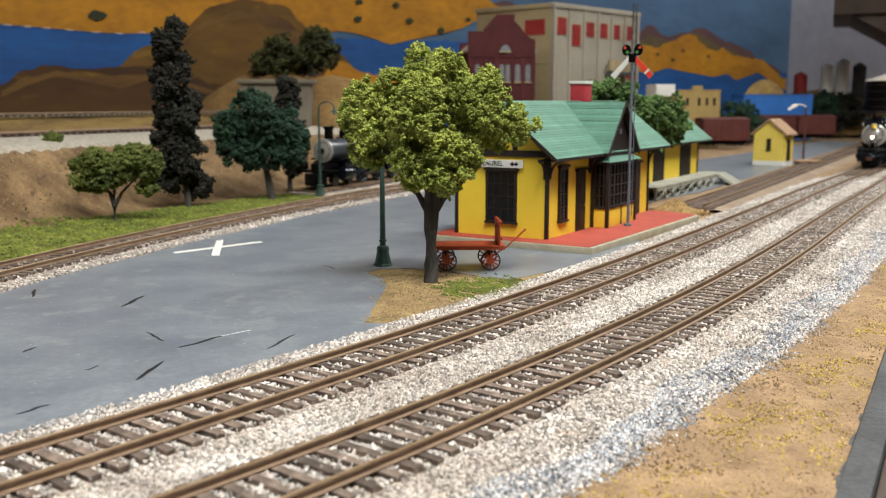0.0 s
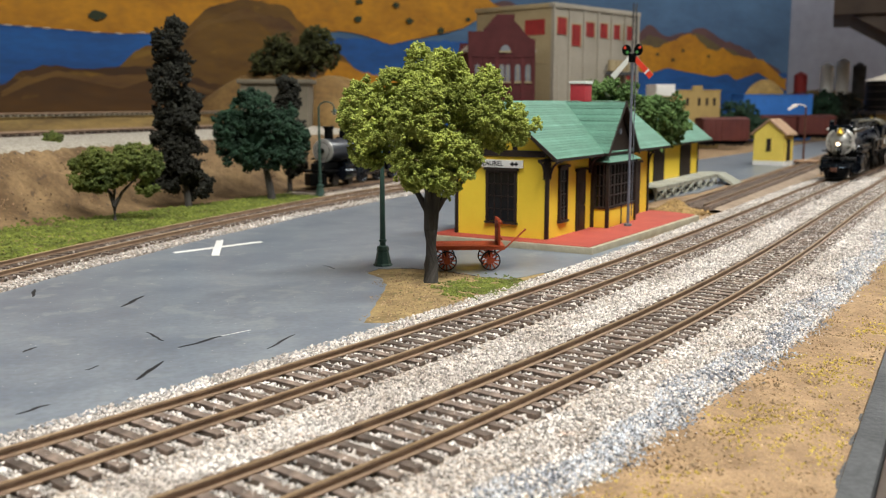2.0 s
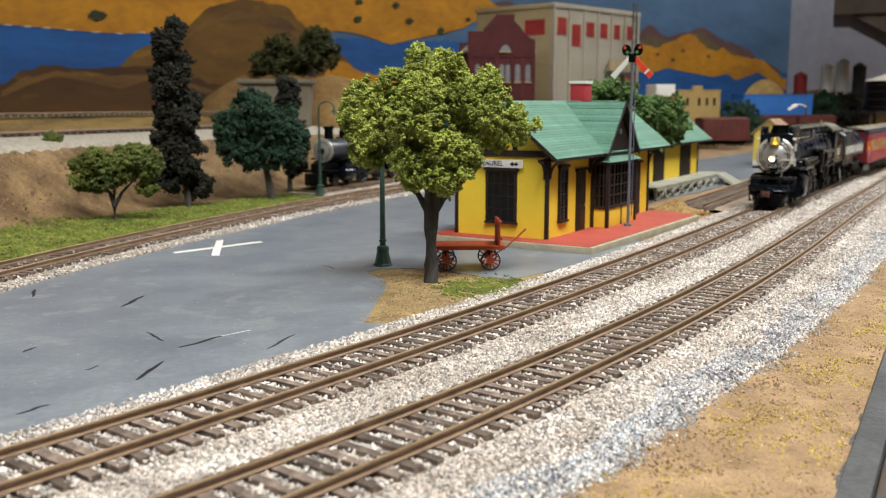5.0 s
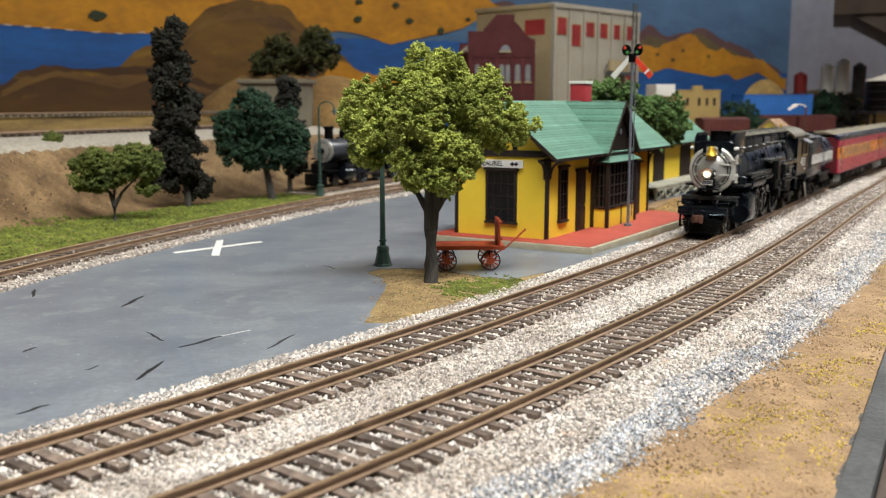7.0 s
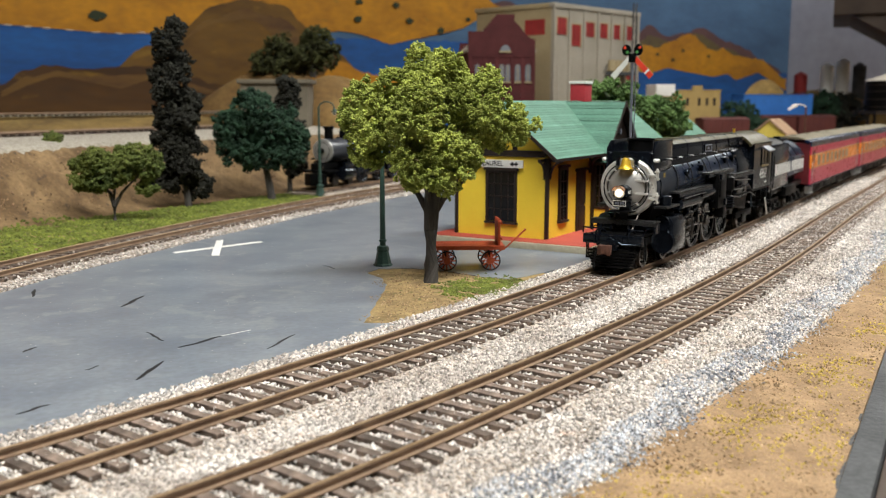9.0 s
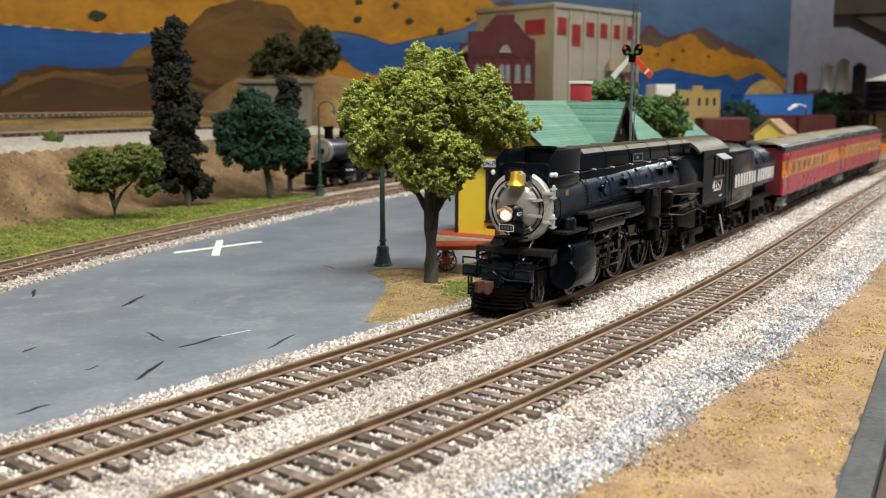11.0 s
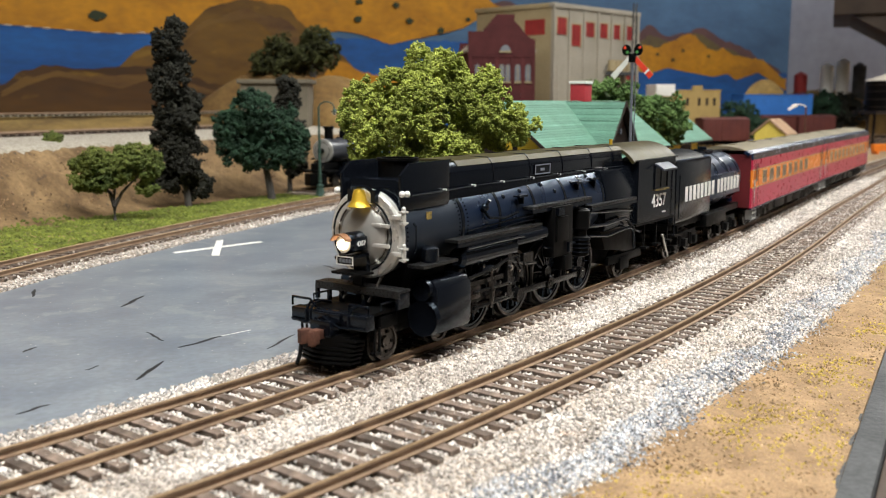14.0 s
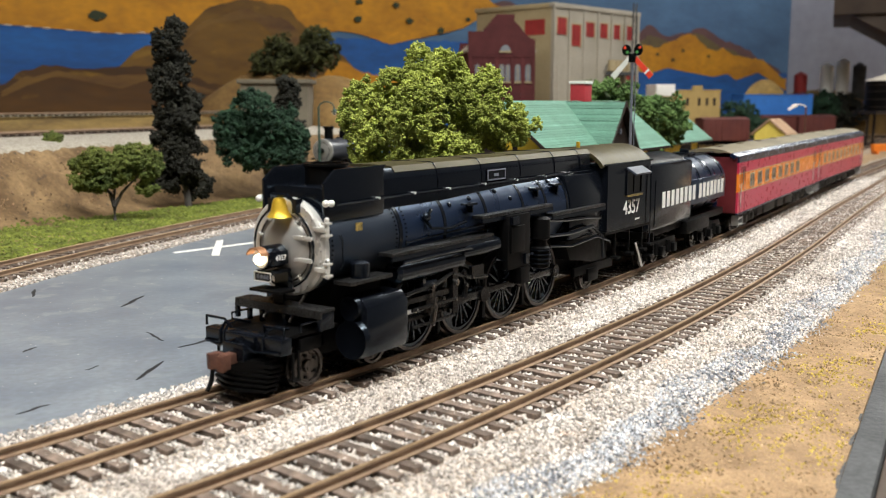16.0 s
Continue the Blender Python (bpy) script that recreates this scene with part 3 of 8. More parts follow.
tree("olive_tree", "broad model tree with light olive foam foliage and grey trunk", -4.8, 371, GROUND,
     [[(0, 0, -1, 3.4), (0.2, 0, 8, 2.9), (0, 0, 22, 2.8), (0.5, 0, 34, 3.2), (1, 0, 46, 2.2), (1, 0, 70, 1.0)],
      [(0, 0, 27, 1.6), (-5, 1, 36, 1.1), (-16, 2, 50, 0.7)], [(0, 0, 26, 1.6), (5, 1, 34, 1.2), (20, 3, 48, 0.7)],
      [(0, 0, 30, 1.4), (-2, -6, 42, 0.9)]],
     [(0, 2, 84, 11, 11, 11), (9, 3, 79, 8, 8, 8), (-15, 3, 76, 8, 8, 8), (-26, 1, 67, 10, 10, 13), (-24, 0, 55, 8, 9, 9), (-5, -9, 62, 11, 10, 19), (-8, -5, 47, 9, 9, 9),
      (19, 2, 70, 12, 12, 14), (28, 3, 62, 9, 9, 10), (36, 1, 63, 6, 6, 5), (10, -4, 52, 8.5, 9, 10), (5, -6, 44, 11, 9, 8), (2, 8, 62, 17, 6, 18), (-15, 8, 60, 9, 6, 14)],
     LEAF, 0.7, 38000, 21)


# ---- more trees along the back track ----
cyp = []
for k in range(15):
    h = k / 14
    w = 21 * (1 - h) ** 0.55 * (0.75 + 0.25 * math.sin(k * 2.1))
    cyp.append((5 * math.sin(k * 2.4) - 6 - 3 * h, 3 * math.cos(k * 1.7), 18 + 99 * h, 6 + w * 0.5, 6 + w * 0.5, 8.5))
    if k < 11:
        cyp.append((-5 + (14 - 7 * h) * math.sin(k * 2.9 + 1), 5 * math.cos(k * 2.2), 14 + 88 * h, 8.5 - 3 * h, 8, 9 - 3 * h))
tree("cypress_tree", "tall narrow blackish-green conifer with drooping clumps", -173, 644, GROUND + 1,
     [[(0, 0, -2, 2.6), (-1, 0, 10, 2.2), (-4, 0, 30, 1.6), (-8, 0, 110, 0.8)]], cyp, LEAF_BLACK, 1.5, 9500, 31)
tree("cypress_tree", "narrow blackish-green conifer behind a round tree", -122, 756, GROUND + 1,
     [[(0, 0, -2, 2.2), (0, 0, 30, 1.4), (0, 0, 80, 0.6)]],
     [(0, 0, 83, 7, 7, 8), (1, 0, 72, 9, 8, 9), (-1, 0, 60, 10, 9, 10), (2, 0, 46, 11, 9, 11), (1, 0, 32, 12, 10, 10), (4, 0, 22, 9, 8, 8)], LEAF_BLACK, 1.9, 2200, 32)
tree("round_tree", "round dark green foam tree with leaning trunk", -125, 694, GROUND + 1,
     [[(0, 0, -2, 3.2), (-2, 0, 12, 2.6), (-5, 0, 26, 2.0), (-9, 0, 45, 1.2)], [(-4, 0, 22, 1.5), (8, 0, 38, 0.9)], [(-5, 0, 24, 1.5), (-24, 0, 42, 0.9)]],
     [(-10, 0, 62, 20, 18, 15), (-28, 0, 50, 14, 14, 16), (8, 0, 50, 17, 16, 17), (-10, -6, 46, 20, 15, 16), (-26, -3, 36, 13, 12, 13), (10, -3, 36, 14, 12, 13), (-8, 0, 30, 16, 13, 9), (-12, 0, 73, 11, 10, 7), (19, 0, 44, 9, 9, 12), (-8, 3, 48, 19, 11, 19), (-9, -8, 45, 12, 9, 12), (-11, -4, 54, 9, 8, 9)],
     LEAF_DARK, 1.5, 9500, 33)
tree("small_olive_tree", "small spreading olive-green tree on the grass strip", -197, 566, GROUND + 1,
     [[(0, 0, -2, 1.9), (0.5, 0, 9, 1.5), (-2, 0, 17, 1.1), (-10, 0, 26, 0.6)], [(0.5, 0, 9, 1.4), (5, 0, 17, 0.9), (16, 0, 28, 0.5)], [(0, 0, 12, 1), (2, 0, 26, 0.5)]],
     [(-9, 0, 34, 13, 12, 9), (-16, 0, 27, 9, 9, 8), (-4, -2, 27, 11, 9, 8), (15, 0, 38, 12, 11, 8), (22, 0, 33, 8, 8, 8), (10, -1, 32, 10, 9, 8), (-10, 0, 22, 8, 7, 5), (20, 0, 20, 6, 5, 4), (4, 0, 30, 9, 8, 7)],
     LEAF_MID, 1.15, 6500, 34)
tree("depot_tree", "green foam tree behind the depot roof", 134, 652, GROUND,
     [[(0, 0, -2, 3), (0, 0, 40, 2), (0, 0, 66, 1)]],
     [(-26, 0, 72, 17, 14, 15), (-12, 0, 68, 16, 14, 14), (2, 0, 62, 16, 14, 13), (15, 0, 63, 15, 13, 13), (20, 0, 55, 13, 12, 11), (-4, 0, 48, 20, 16, 14), (-30, 0, 60, 12, 12, 12)], LEAF_GREEN, 1.4, 7500, 35)
for k, (bx, by, bz, sc, leaf, nm, lb) in enumerate([
        (-262, 640, 37, 0.75, LEAF_MID, "bush", "small green bush on the upper ledge"),
        (-184, 1062, 92, 4.0, LEAF_HILL, "hill_tree", "dark rounded tree on the hilltop"),
        (-143, 1064, 96, 4.2, LEAF_HILL, "hill_tree", "dark spreading tree on the hilltop"),
        (478, 1600, GROUND, 6.2, LEAF_DARK, "yard_bush", "dark green bush beside the freight yard"),
        (520, 1660, GROUND, 6.0, LEAF_DARK, "yard_bush", "dark green bush beside the freight yard"),
        (700, 1900, 30, 3.6, LEAF_DARK, "yard_bush", "dark green bush below the hills"),
        (770, 1980, 30, 3.4, LEAF_MID, "yard_bush", "olive bush below the hills"),
        (800, 1930, 10, 6.5, LEAF_BLACK, "yard_tree", "dark tree beside the storage silos"),
        (752, 1900, 30, 5.0, LEAF_DARK, "yard_tree", "dark tree behind the freight cars")]):
    tree(nm, lb, bx, by, bz, [[(0, 0, -3, 1.0 * sc), (0, 0, 6 * sc, 0.5 * sc)]],
         [(0, 0, 5 * sc, 6 * sc, 5 * sc, 4.5 * sc), (-3.5 * sc, 0, 4 * sc, 4 * sc, 4 * sc, 4 * sc), (3.5 * sc, 0, 5 * sc, 4.5 * sc, 4 * sc, 4 * sc), (1 * sc, 0, 8 * sc, 4 * sc, 4 * sc, 3.5 * sc)], leaf, 1.1 + 0.35 * sc, 900, 50 + k)


CRUMB = mat("dirt_crumb", (0.44, 0.315, 0.19), (0.25, 0.165, 0.09), 0.25, 0.95, per_piece=0.42)


def bank_rubble():
    """Clods and small stones lying on the earth bank."""
    rng = np.random.default_rng(61)
    s, o = rng.uniform(80, 620, 3000), -rng.uniform(104, 143, 3000)
    x, y, _ = BACK.spot(s, o)
    z = ground_height(x, y) + rng.uniform(-3.2, 0.3, len(x)) * np.clip((24 - ground_height(x, y)) / 12, 0, 1)
    me = scatter("bank_rubble", np.stack([x, y, z], 1), rng.uniform(0.2, 0.8, len(x)), mat("bank_clod", (0.30, 0.20, 0.12), (0.15, 0.09, 0.05), 0.25, 0.95, per_piece=0.8), rng)
    tagged(new("bank_rubble", me), "loose brown clods and stones on the earth bank", "rubble", kind="stuff")


bank_rubble()


def grass_cover():
    rng = np.random.default_rng(8)
    n = 22000
    s = rng.uniform(0, 560, n)
    reach = np.interp(s, [0, 230, 420, 560], [114, 110, 82, 64])
    o = -19 - rng.uniform(0, 1, n) * (reach - 19)
    x, y, _ = BACK.spot(s, o)
    z = ground_height(x, y)
    keep = (rng.uniform(0, 1, n) < np.interp((-o - 19) / (reach - 19), [0, 0.08, 0.85, 1], [0.4, 1, 1, 0.3])) & (z < 8)
    me = scatter("grass", np.stack([x, y, z], 1)[keep], rng.uniform(0.7, 1.8, n)[keep], TUFT, rng, jitter=0.5, flat=0.7)
    tagged(new("grass_strip", me), "bright green foam grass along the back track", "grass", kind="stuff")
    n = 5200
    px, py = rng.normal(0, 1, n), rng.normal(0, 1, n)
    x, y = 14 + px * 7.5 - py * 2.5, 357 + py * 7 + px * 4.5
    lump = np.sin(x * 0.55 + 1.5 * np.sin(y * 0.4)) + np.sin(y * 0.5 + x * 0.2) + rng.normal(0, 0.5, n)
    keep = (MAIN.gap(x, y) < -21) & (np.abs(px) < 2.3) & (lump > -0.35)
    x, y = x + 2.0, y + 2.0
    me = scatter("grass", np.stack([x, y, np.full(n, GROUND + 0.9)], 1)[keep], rng.uniform(0.35, 0.95, n)[keep], TUFT, rng, jitter=0.5, flat=0.7)
    tagged(new("grass_patch", me), "yellow-green foam grass patch beside the tree trunk", "grass", kind="stuff")
    # crumbs of dirt and yellow turf
    for nm, lb, mt, cnt, rr in (("dirt_crumbs", "loose sandy crumbs on the bare ground", CRUMB, 22000, (0.15, 0.5)), ("turf_crumbs", "scattered yellow turf flock", mat("turf_yellow", (0.55, 0.415, 0.08), (0.36, 0.26, 0.06), 0.1, 0.95, per_piece=0.35), 26000, (0.18, 0.5))):
        s = rng.uniform(0, 1, cnt) ** 1.4 * 560
        o = 36 + rng.uniform(0, 1, cnt) ** 1.2 * 70
        x, y, _ = PASSING.spot(s, o)
        if mt is not CRUMB:
            keep = (np.sin(x * 0.09 + 1) * np.sin(y * 0.07) + rng.normal(0, 0.28, cnt)) > 0.25
        else:
            keep = np.ones(cnt, bool)
        keep &= x < 73 + (y - 170) * 0.55
        z = ground_height(x, y)
        me = scatter(nm, np.stack([x, y, z], 1)[keep], rng.uniform(*rr, cnt)[keep], mt, rng)
        tagged(new(nm, me), lb, "ground cover", kind="stuff")
    cnt = 2600
    x, y = rng.uniform(-34, 40, cnt), rng.uniform(290, 405, cnt)
    keep = (MAIN.gap(x, y) < -21) & (x > -24 + 4 * np.sin(y * 0.2)) & (y < 400 - 0.8 * np.abs(x + 5))
    me = scatter("dirt", np.stack([x, y, np.full(cnt, GROUND + 0.9)], 1)[keep], rng.uniform(0.15, 0.5, cnt)[keep], CRUMB, rng)
    tagged(new("dirt_crumbs", me), "brown dirt crumbs round the tree foot", "ground cover", kind="stuff")
    cnt = 1500
    x, y = rng.normal(0, 1, cnt) * 10, rng.normal(0, 1, cnt) * 9
    X, Y = 150 + x * 0.6 + y * 0.5, 612 + y - x * 0.3
    z = GROUND + 1 + 7 * np.exp(-(x / 12) ** 2 - (y / 11) ** 2)
    me = scatter("straw", np.stack([X, Y, z], 1), rng.uniform(0.7, 1.8, cnt), mat("dry_grass", (0.42, 0.28, 0.12), (0.28, 0.18, 0.07), 0.1, 0.95, per_piece=0.3), rng)
    tagged(new("dry_grass_mound", me), "dry straw-coloured ground cover beside the platform", "grass", kind="stuff")


grass_cover()

# ground patch round the tree foot, filling the lot's cut-out
sh = Shape().prism([(-36, 292), (-18, 292), (20, 335), (52, 384), (36, 396), (8, 408), (-20, 410), (-44, 402), (-40, 340)], "z", GROUND - 1.2, GROUND + 0.75)
tagged(part("dirt_bed", sh, mat("yellow_brown_dirt", (0.34, 0.24, 0.105), (0.16, 0.105, 0.045), 0.12, 0.95, bump=1.0, fine=1.1, dist=0.5, c=(0.12, 0.10, 0.03), spots=0.0), label="bare sandy dirt round the tree foot"), category="ground", kind="structure")


# ---- markings and cracks on the lot ----
def lot_marks():
    top = GROUND + 1.0
    base = thing("lot_marking", "white painted cross marking on the lot", "road marking", kind="structure")
    part("stripe", Shape().prism([(-128.4, 445.6), (-126.0, 442.4), (-91.6, 478.6), (-94.0, 481.6)], "z", top, top + 0.15), WHITE, base)
    part("stripe", Shape().prism([(-107.6, 435.4), (-104.0, 435.6), (-113.2, 485.4), (-116.8, 485.0)], "z", top + 0.005, top + 0.2), WHITE, base)
    tar = mat("tar_crack", (0.02, 0.022, 0.026), None, 0.3, 0.5, bump=0.1)
    rng = np.random.default_rng(17)
    for xa, ya, xb, yb, w in ((-111.8, 324, -110.6, 343, 1.9), (-76.7, 268.3, -67.4, 282.2, 1.5), (-78.8, 236, -76.8, 253.6, 1.5), (-51.1, 267.2, -45.4, 284, 1.0),
                              (-97.8, 208.8, -92.7, 216, 1.1), (-119.9, 263.3, -118.7, 269, 1.1), (-150.3, 341.4, -155.5, 355.7, 1.4), (-92, 287.3, -83.7, 276, 0.8), (-95, 245, -93, 249, 0.5), (-46, 400, -52, 409, 0.5)):
        x, y, ln, a = (xa + xb) / 2, (ya + yb) / 2, math.hypot(xb - xa, yb - ya), math.degrees(math.atan2(yb - ya, xb - xa))
        pts, back = [], []
        for k in range(7):
            u = k / 6 - 0.5
            off = rng.uniform(-0.5, 0.5)
            wd = w * 0.5 * math.sin(math.pi * (k + 0.4) / 6.8) * rng.uniform(0.6, 1.2) + 0.05
            pts.append((u * ln, off - wd))
            back.append((u * ln, off + wd))
        part("crack", Shape().prism(pts + back[::-1], "z", 0, 0.08), tar, base, "black tar crack", at=at(x, y, top, a))
    part("scratch", Shape().prism([(-67.7, 282.0), (-60.0, 289.8), (-60.1, 290.3), (-67.8, 282.5)], "z", top, top + 0.06), WHITE, base)
    specks = rng.uniform(0, 1, (420, 2))
    X, Y = -150 + specks[:, 0] * 125, 215 + specks[:, 1] * 260
    keep = (MAIN.gap(X, Y) < -30) & (BACK.gap(X, np.clip(Y, 260, 1000)) > 26)
    me = scatter("specks", np.stack([X, Y, np.full(420, top)], 1)[keep], rng.uniform(0.06, 0.22, 420)[keep], WHITE, rng, flat=0.5)
    tagged(new("lot_specks", me), "pale chips and grit on the painted lot", "debris", kind="stuff")


lot_marks()


# ---- depot ----
def siding(y0, z0, z1, thick, step=1.15):
    """Outline (y, z) of a lapped board wall whose face looks to -y."""
    pts = []
    z = z0
    while z < z1 - 0.01:
        pts += [(y0 - 0.08, z), (y0, min(z + step, z1))]
        z += step
    return pts + [(y0 + thick, z1), (y0 + thick, z0)]


def sash(base, name, origin, width, height, cols, rows, facing, out=0.9, hood=True, label=""):
    """A dark framed window standing proud of a wall. facing: degrees about z, 0 looks to -y."""
    w = part(name, Shape().box(-width / 2, width / 2, -0.35, 0.6, 0, height), GLASS_DARK, base, label, at=at(*origin, facing))
    fr = Shape().box(-width / 2 - 0.9, -width / 2 + 0.5, -out, 0.3, -0.2, height + 0.4).box(width / 2 - 0.5, width / 2 + 0.9, -out, 0.3, -0.2, height + 0.4)
    fr.box(-width / 2 + 0.5, width / 2 - 0.5, -out, 0.3, height - 0.8, height + 0.4)
    part("frame", fr, BROWN, w, bevel=0.08)
    part("sill", Shape().box(-width / 2 - 1.5, width / 2 + 1.5, -out - 0.6, 0.3, -1.3, -0.2), BROWN, w, bevel=0.1)
    if hood:
        part("hood", Shape().prism([(-width / 2 - 1.8, height + 0.4), (width / 2 + 1.8, height + 0.4), (width / 2 + 1.4, height + 1.8), (-width / 2 - 1.4, height + 1.8)], "y", -out - 0.9, 0.3), BROWN, w, bevel=0.1)
    for i in range(1, cols):
        x = -width / 2 + width * i / cols
        part("glazing_bar", Shape().box(x - 0.2, x + 0.2, -0.62, -0.3, 0, height - 0.8), BROWN, w)
    for i in range(1, rows):
        z = height * i / rows
        part("glazing_bar", Shape().box(-width / 2 + 0.5, width / 2 - 0.5, -0.6, -0.3, z - 0.22, z + 0.22), BROWN, w)
    return w


def courses(base, frame_m, x_of, ln, step=1.9):
    """Courses of shingles on a slope. frame_m: x along eave, y up the slope, z out of it. x_of(f): left and right end at height f."""
    rng = np.random.default_rng(int(ln * 10))
    n = int(ln / step)
    for k in range(n):
        f0, f1 = k * step, (k + 1) * step + 0.25
        a, b = x_of(f0)
        c, d = x_of(min(f1, ln))
        if b - a < 0.5:
            continue
        lift = 0.2
        vs = [(a, f0, 0), (b, f0, 0), (d, f1, 0), (c, f1, 0), (a, f0, lift), (b, f0, lift), (d, f1, 0.05), (c, f1, 0.05)]
        sh = Shape().add(vs, [(3, 2, 1, 0), (4, 5, 6, 7), (0, 1, 5, 4), (2, 3, 7, 6), (0, 4, 7, 3), (1, 2, 6, 5)])
        part("shingle_course", sh, ROOF, base, at=Matrix.Translation((rng.uniform(-0.0002, 0.0002), 0, 0)) @ frame_m, smooth=False)


def slope_frame(origin, along, up):
    x = Vector(along).normalized()
    y = Vector(up).normalized()
    z = x.cross(y)
    m = Matrix((x, y, z)).transposed().to_4x4()
    return Matrix.Translation(Vector(origin) * U) @ m


DEPOT_YAW = math.degrees(math.atan2(126, 76))
DEPOT = at(51, 464, -1, DEPOT_YAW)


def depot():
    d = thing("depot", "yellow wooden railway depot with green shingle roof and dark brown trim", "depot", DEPOT)
    L, W, E, RZ = 147.0, 51.0, 40.0, 67.0
    wall = part("wall", Shape().prism(siding(0, 0, E, 1.5), "x", 0.6, L - 0.6), YELLOW, d, smooth=False)
    part("wall", Shape().box(0.6, L - 0.6, W - 1.5, W, 0, E), YELLOW, d)
    # gable ends with lapped boards
    for x0, sgn in ((0.0, 1), (L, -1)):
        sh = Shape().prism([(0, 0), (W, 0), (W, E), (W / 2 + 0.3, RZ - 1.5), (W / 2 - 0.3, RZ - 1.5), (0, E)], "x", min(x0, x0 + 1.5 * sgn), max(x0, x0 + 1.5 * sgn))
        part("gable_wall", sh, YELLOW, d, smooth=False)
    part("board_cladding", Shape().prism(siding(-0.15, 0, E, 0.13), "y", 0.95, W - 0.95), YELLOW, d, smooth=False)
    # corner boards, end beam and half-timber posts
    for cx, cy in ((0, 0), (L, 0), (0, W), (L, W)):
        part("corner_board", Shape().box(cx - 0.9, cx + 0.9, cy - 0.9, cy + 0.9, 0, E), BROWN, d, bevel=0.15)
    for y0, y1, z0, z1 in ((0.9, W - 0.9, 40.2, 43.4), (16.4, 18.8, 43.4, 60), (32, 34.4, 43.4, 60)):
        part("timber", Shape().box(-1.0, 0.2, y0, y1, z0, z1), BROWN, d, bevel=0.1)
    # knee brackets below the eaves
    def bracket(m):
        sh = Shape().box(-0.7, 0.7, -7.6, -0.3, 38.2, 39.6).box(-0.7, 0.7, -1.3, -0.2, 29.5, 38.6)
        pts = [(0, -1.0 - 6.0 * (1 - math.cos(a)), 30.2 + 8.2 * math.sin(a)) for a in np.linspace(0, math.pi / 2, 7)]
        sh.tube(pts, 0.65, 6)
        part("bracket", sh, BROWN, d, at=m)
    for bx in (1.0, 52.0, 102.0, L - 1):
        bracket(at(bx, 0, 0))
    bracket(at(0, 1.0, 0, -90))
    bracket(at(0, W - 1.0, 0, -90))
    # roof: slabs with shingle courses
    x0, x1 = -7.0, 166.0
    run, rise = W / 2 + 8.2, RZ + 0.4 - E
    ln = math.hypot(run, rise)
    for side in (0, 1):
        ya, yb = (-8.2, W / 2) if side == 0 else (W + 8.2, W / 2)
        part("roof_board", Shape().prism([(ya, E), (yb, RZ + 0.4), (yb, RZ - 1.0), (ya, E - 1.3)], "x", x0, x1), BROWN, d)
        up = (0, yb - ya, rise)
        if side == 0:
            m = slope_frame((x0, ya, E + 0.05), (1, 0, 0), up)
            courses(d, m, lambda f: (-0.3, x1 - x0 + 0.3), ln)
        else:
            m = slope_frame((x1, ya, E + 0.05), (-1, 0, 0), up)
            courses(d, m, lambda f: (-0.3, x1 - x0 + 0.3), ln, 3.8)
    part("ridge_cap", Shape().prism([(W / 2 - 1.6, RZ - 0.7), (W / 2, RZ + 0.75), (W / 2 + 1.6, RZ - 0.7)], "x", x0, x1), ROOF, d)
    for yy, sgn in ((-8.2, 1), (W + 8.2, -1)):
        sh = Shape().prism([(yy, E + 0.2), (W / 2, RZ + 0.6), (W / 2, RZ - 1.9), (yy, E - 1.9)], "x", x0 - 0.7, x0)
        part("bargeboard", sh, BROWN, d)
    # cross gable over the bay
    gx, gh, gy = 77.0, 23.5, -10.5
    gl = math.hypot(gh, RZ + 0.4 - E)
    for sgn in (-1, 1):
        def ends(f, sgn=sgn):
            z = E + (RZ + 0.4 - E) * f / gl
            back = -8.2 + run * (z - E) / rise
            return (-0.2, back - gy + 0.4) if sgn > 0 else (-(back - gy) - 0.4, 0.2)
        zc = RZ + 0.4
        sh = Shape()
        vs = [(gx + sgn * gh, gy, E), (gx, gy, zc), (gx, W / 2, zc), (gx + sgn * gh, -8.0, E)]
        vs += [(a, b, c - 1.3) for a, b, c in vs]
        sh.add(vs, [(0, 1, 2, 3), (7, 6, 5, 4), (0, 4, 5, 1), (1, 5, 6, 2), (2, 6, 7, 3), (3, 7, 4, 0)])
        part("gable_roof_board", sh, BROWN, d)
        if sgn > 0:
            m = slope_frame((gx + gh, gy, E + 0.1), (0, 1, 0), (-gh, 0, zc - E))
        else:
            m = slope_frame((gx - gh, gy, E + 0.1), (0, -1, 0), (gh, 0, zc - E))
        courses(d, m, ends, gl, 2.2)
        part("bargeboard", Shape().prism([(gx + sgn * gh, E + 0.3), (gx, zc + 0.4), (gx, zc - 2.2), (gx + sgn * gh, E - 2.0)], "y", gy - 0.8, gy), BROWN, d)
    part("gable_panel", Shape().prism([(gx - gh + 3, E), (gx + gh - 3, E), (gx, RZ - 4)], "y", gy + 3, gy + 4), BROWN, d)
    part("gable_ornament", Shape().turned([(0, 1.6), (0.6, 1.6), (0.7, 1.0)], (gx, gy + 2.9, 51), (0, -1, 0), 14), POLE_GREY, d)
    # bay with windows
    bx0, bx1, by = 56.0, 98.0, -9.5
    part("bay_wall", Shape().box(bx0, bx1, by, -0.4, 0, 10.2), YELLOW, d, bevel=0.1)
    part("bay_core", Shape().box(bx0 + 0.8, bx1 - 0.8, by + 0.8, -0.4, 10.2, 35.5), GLASS_DARK, d)
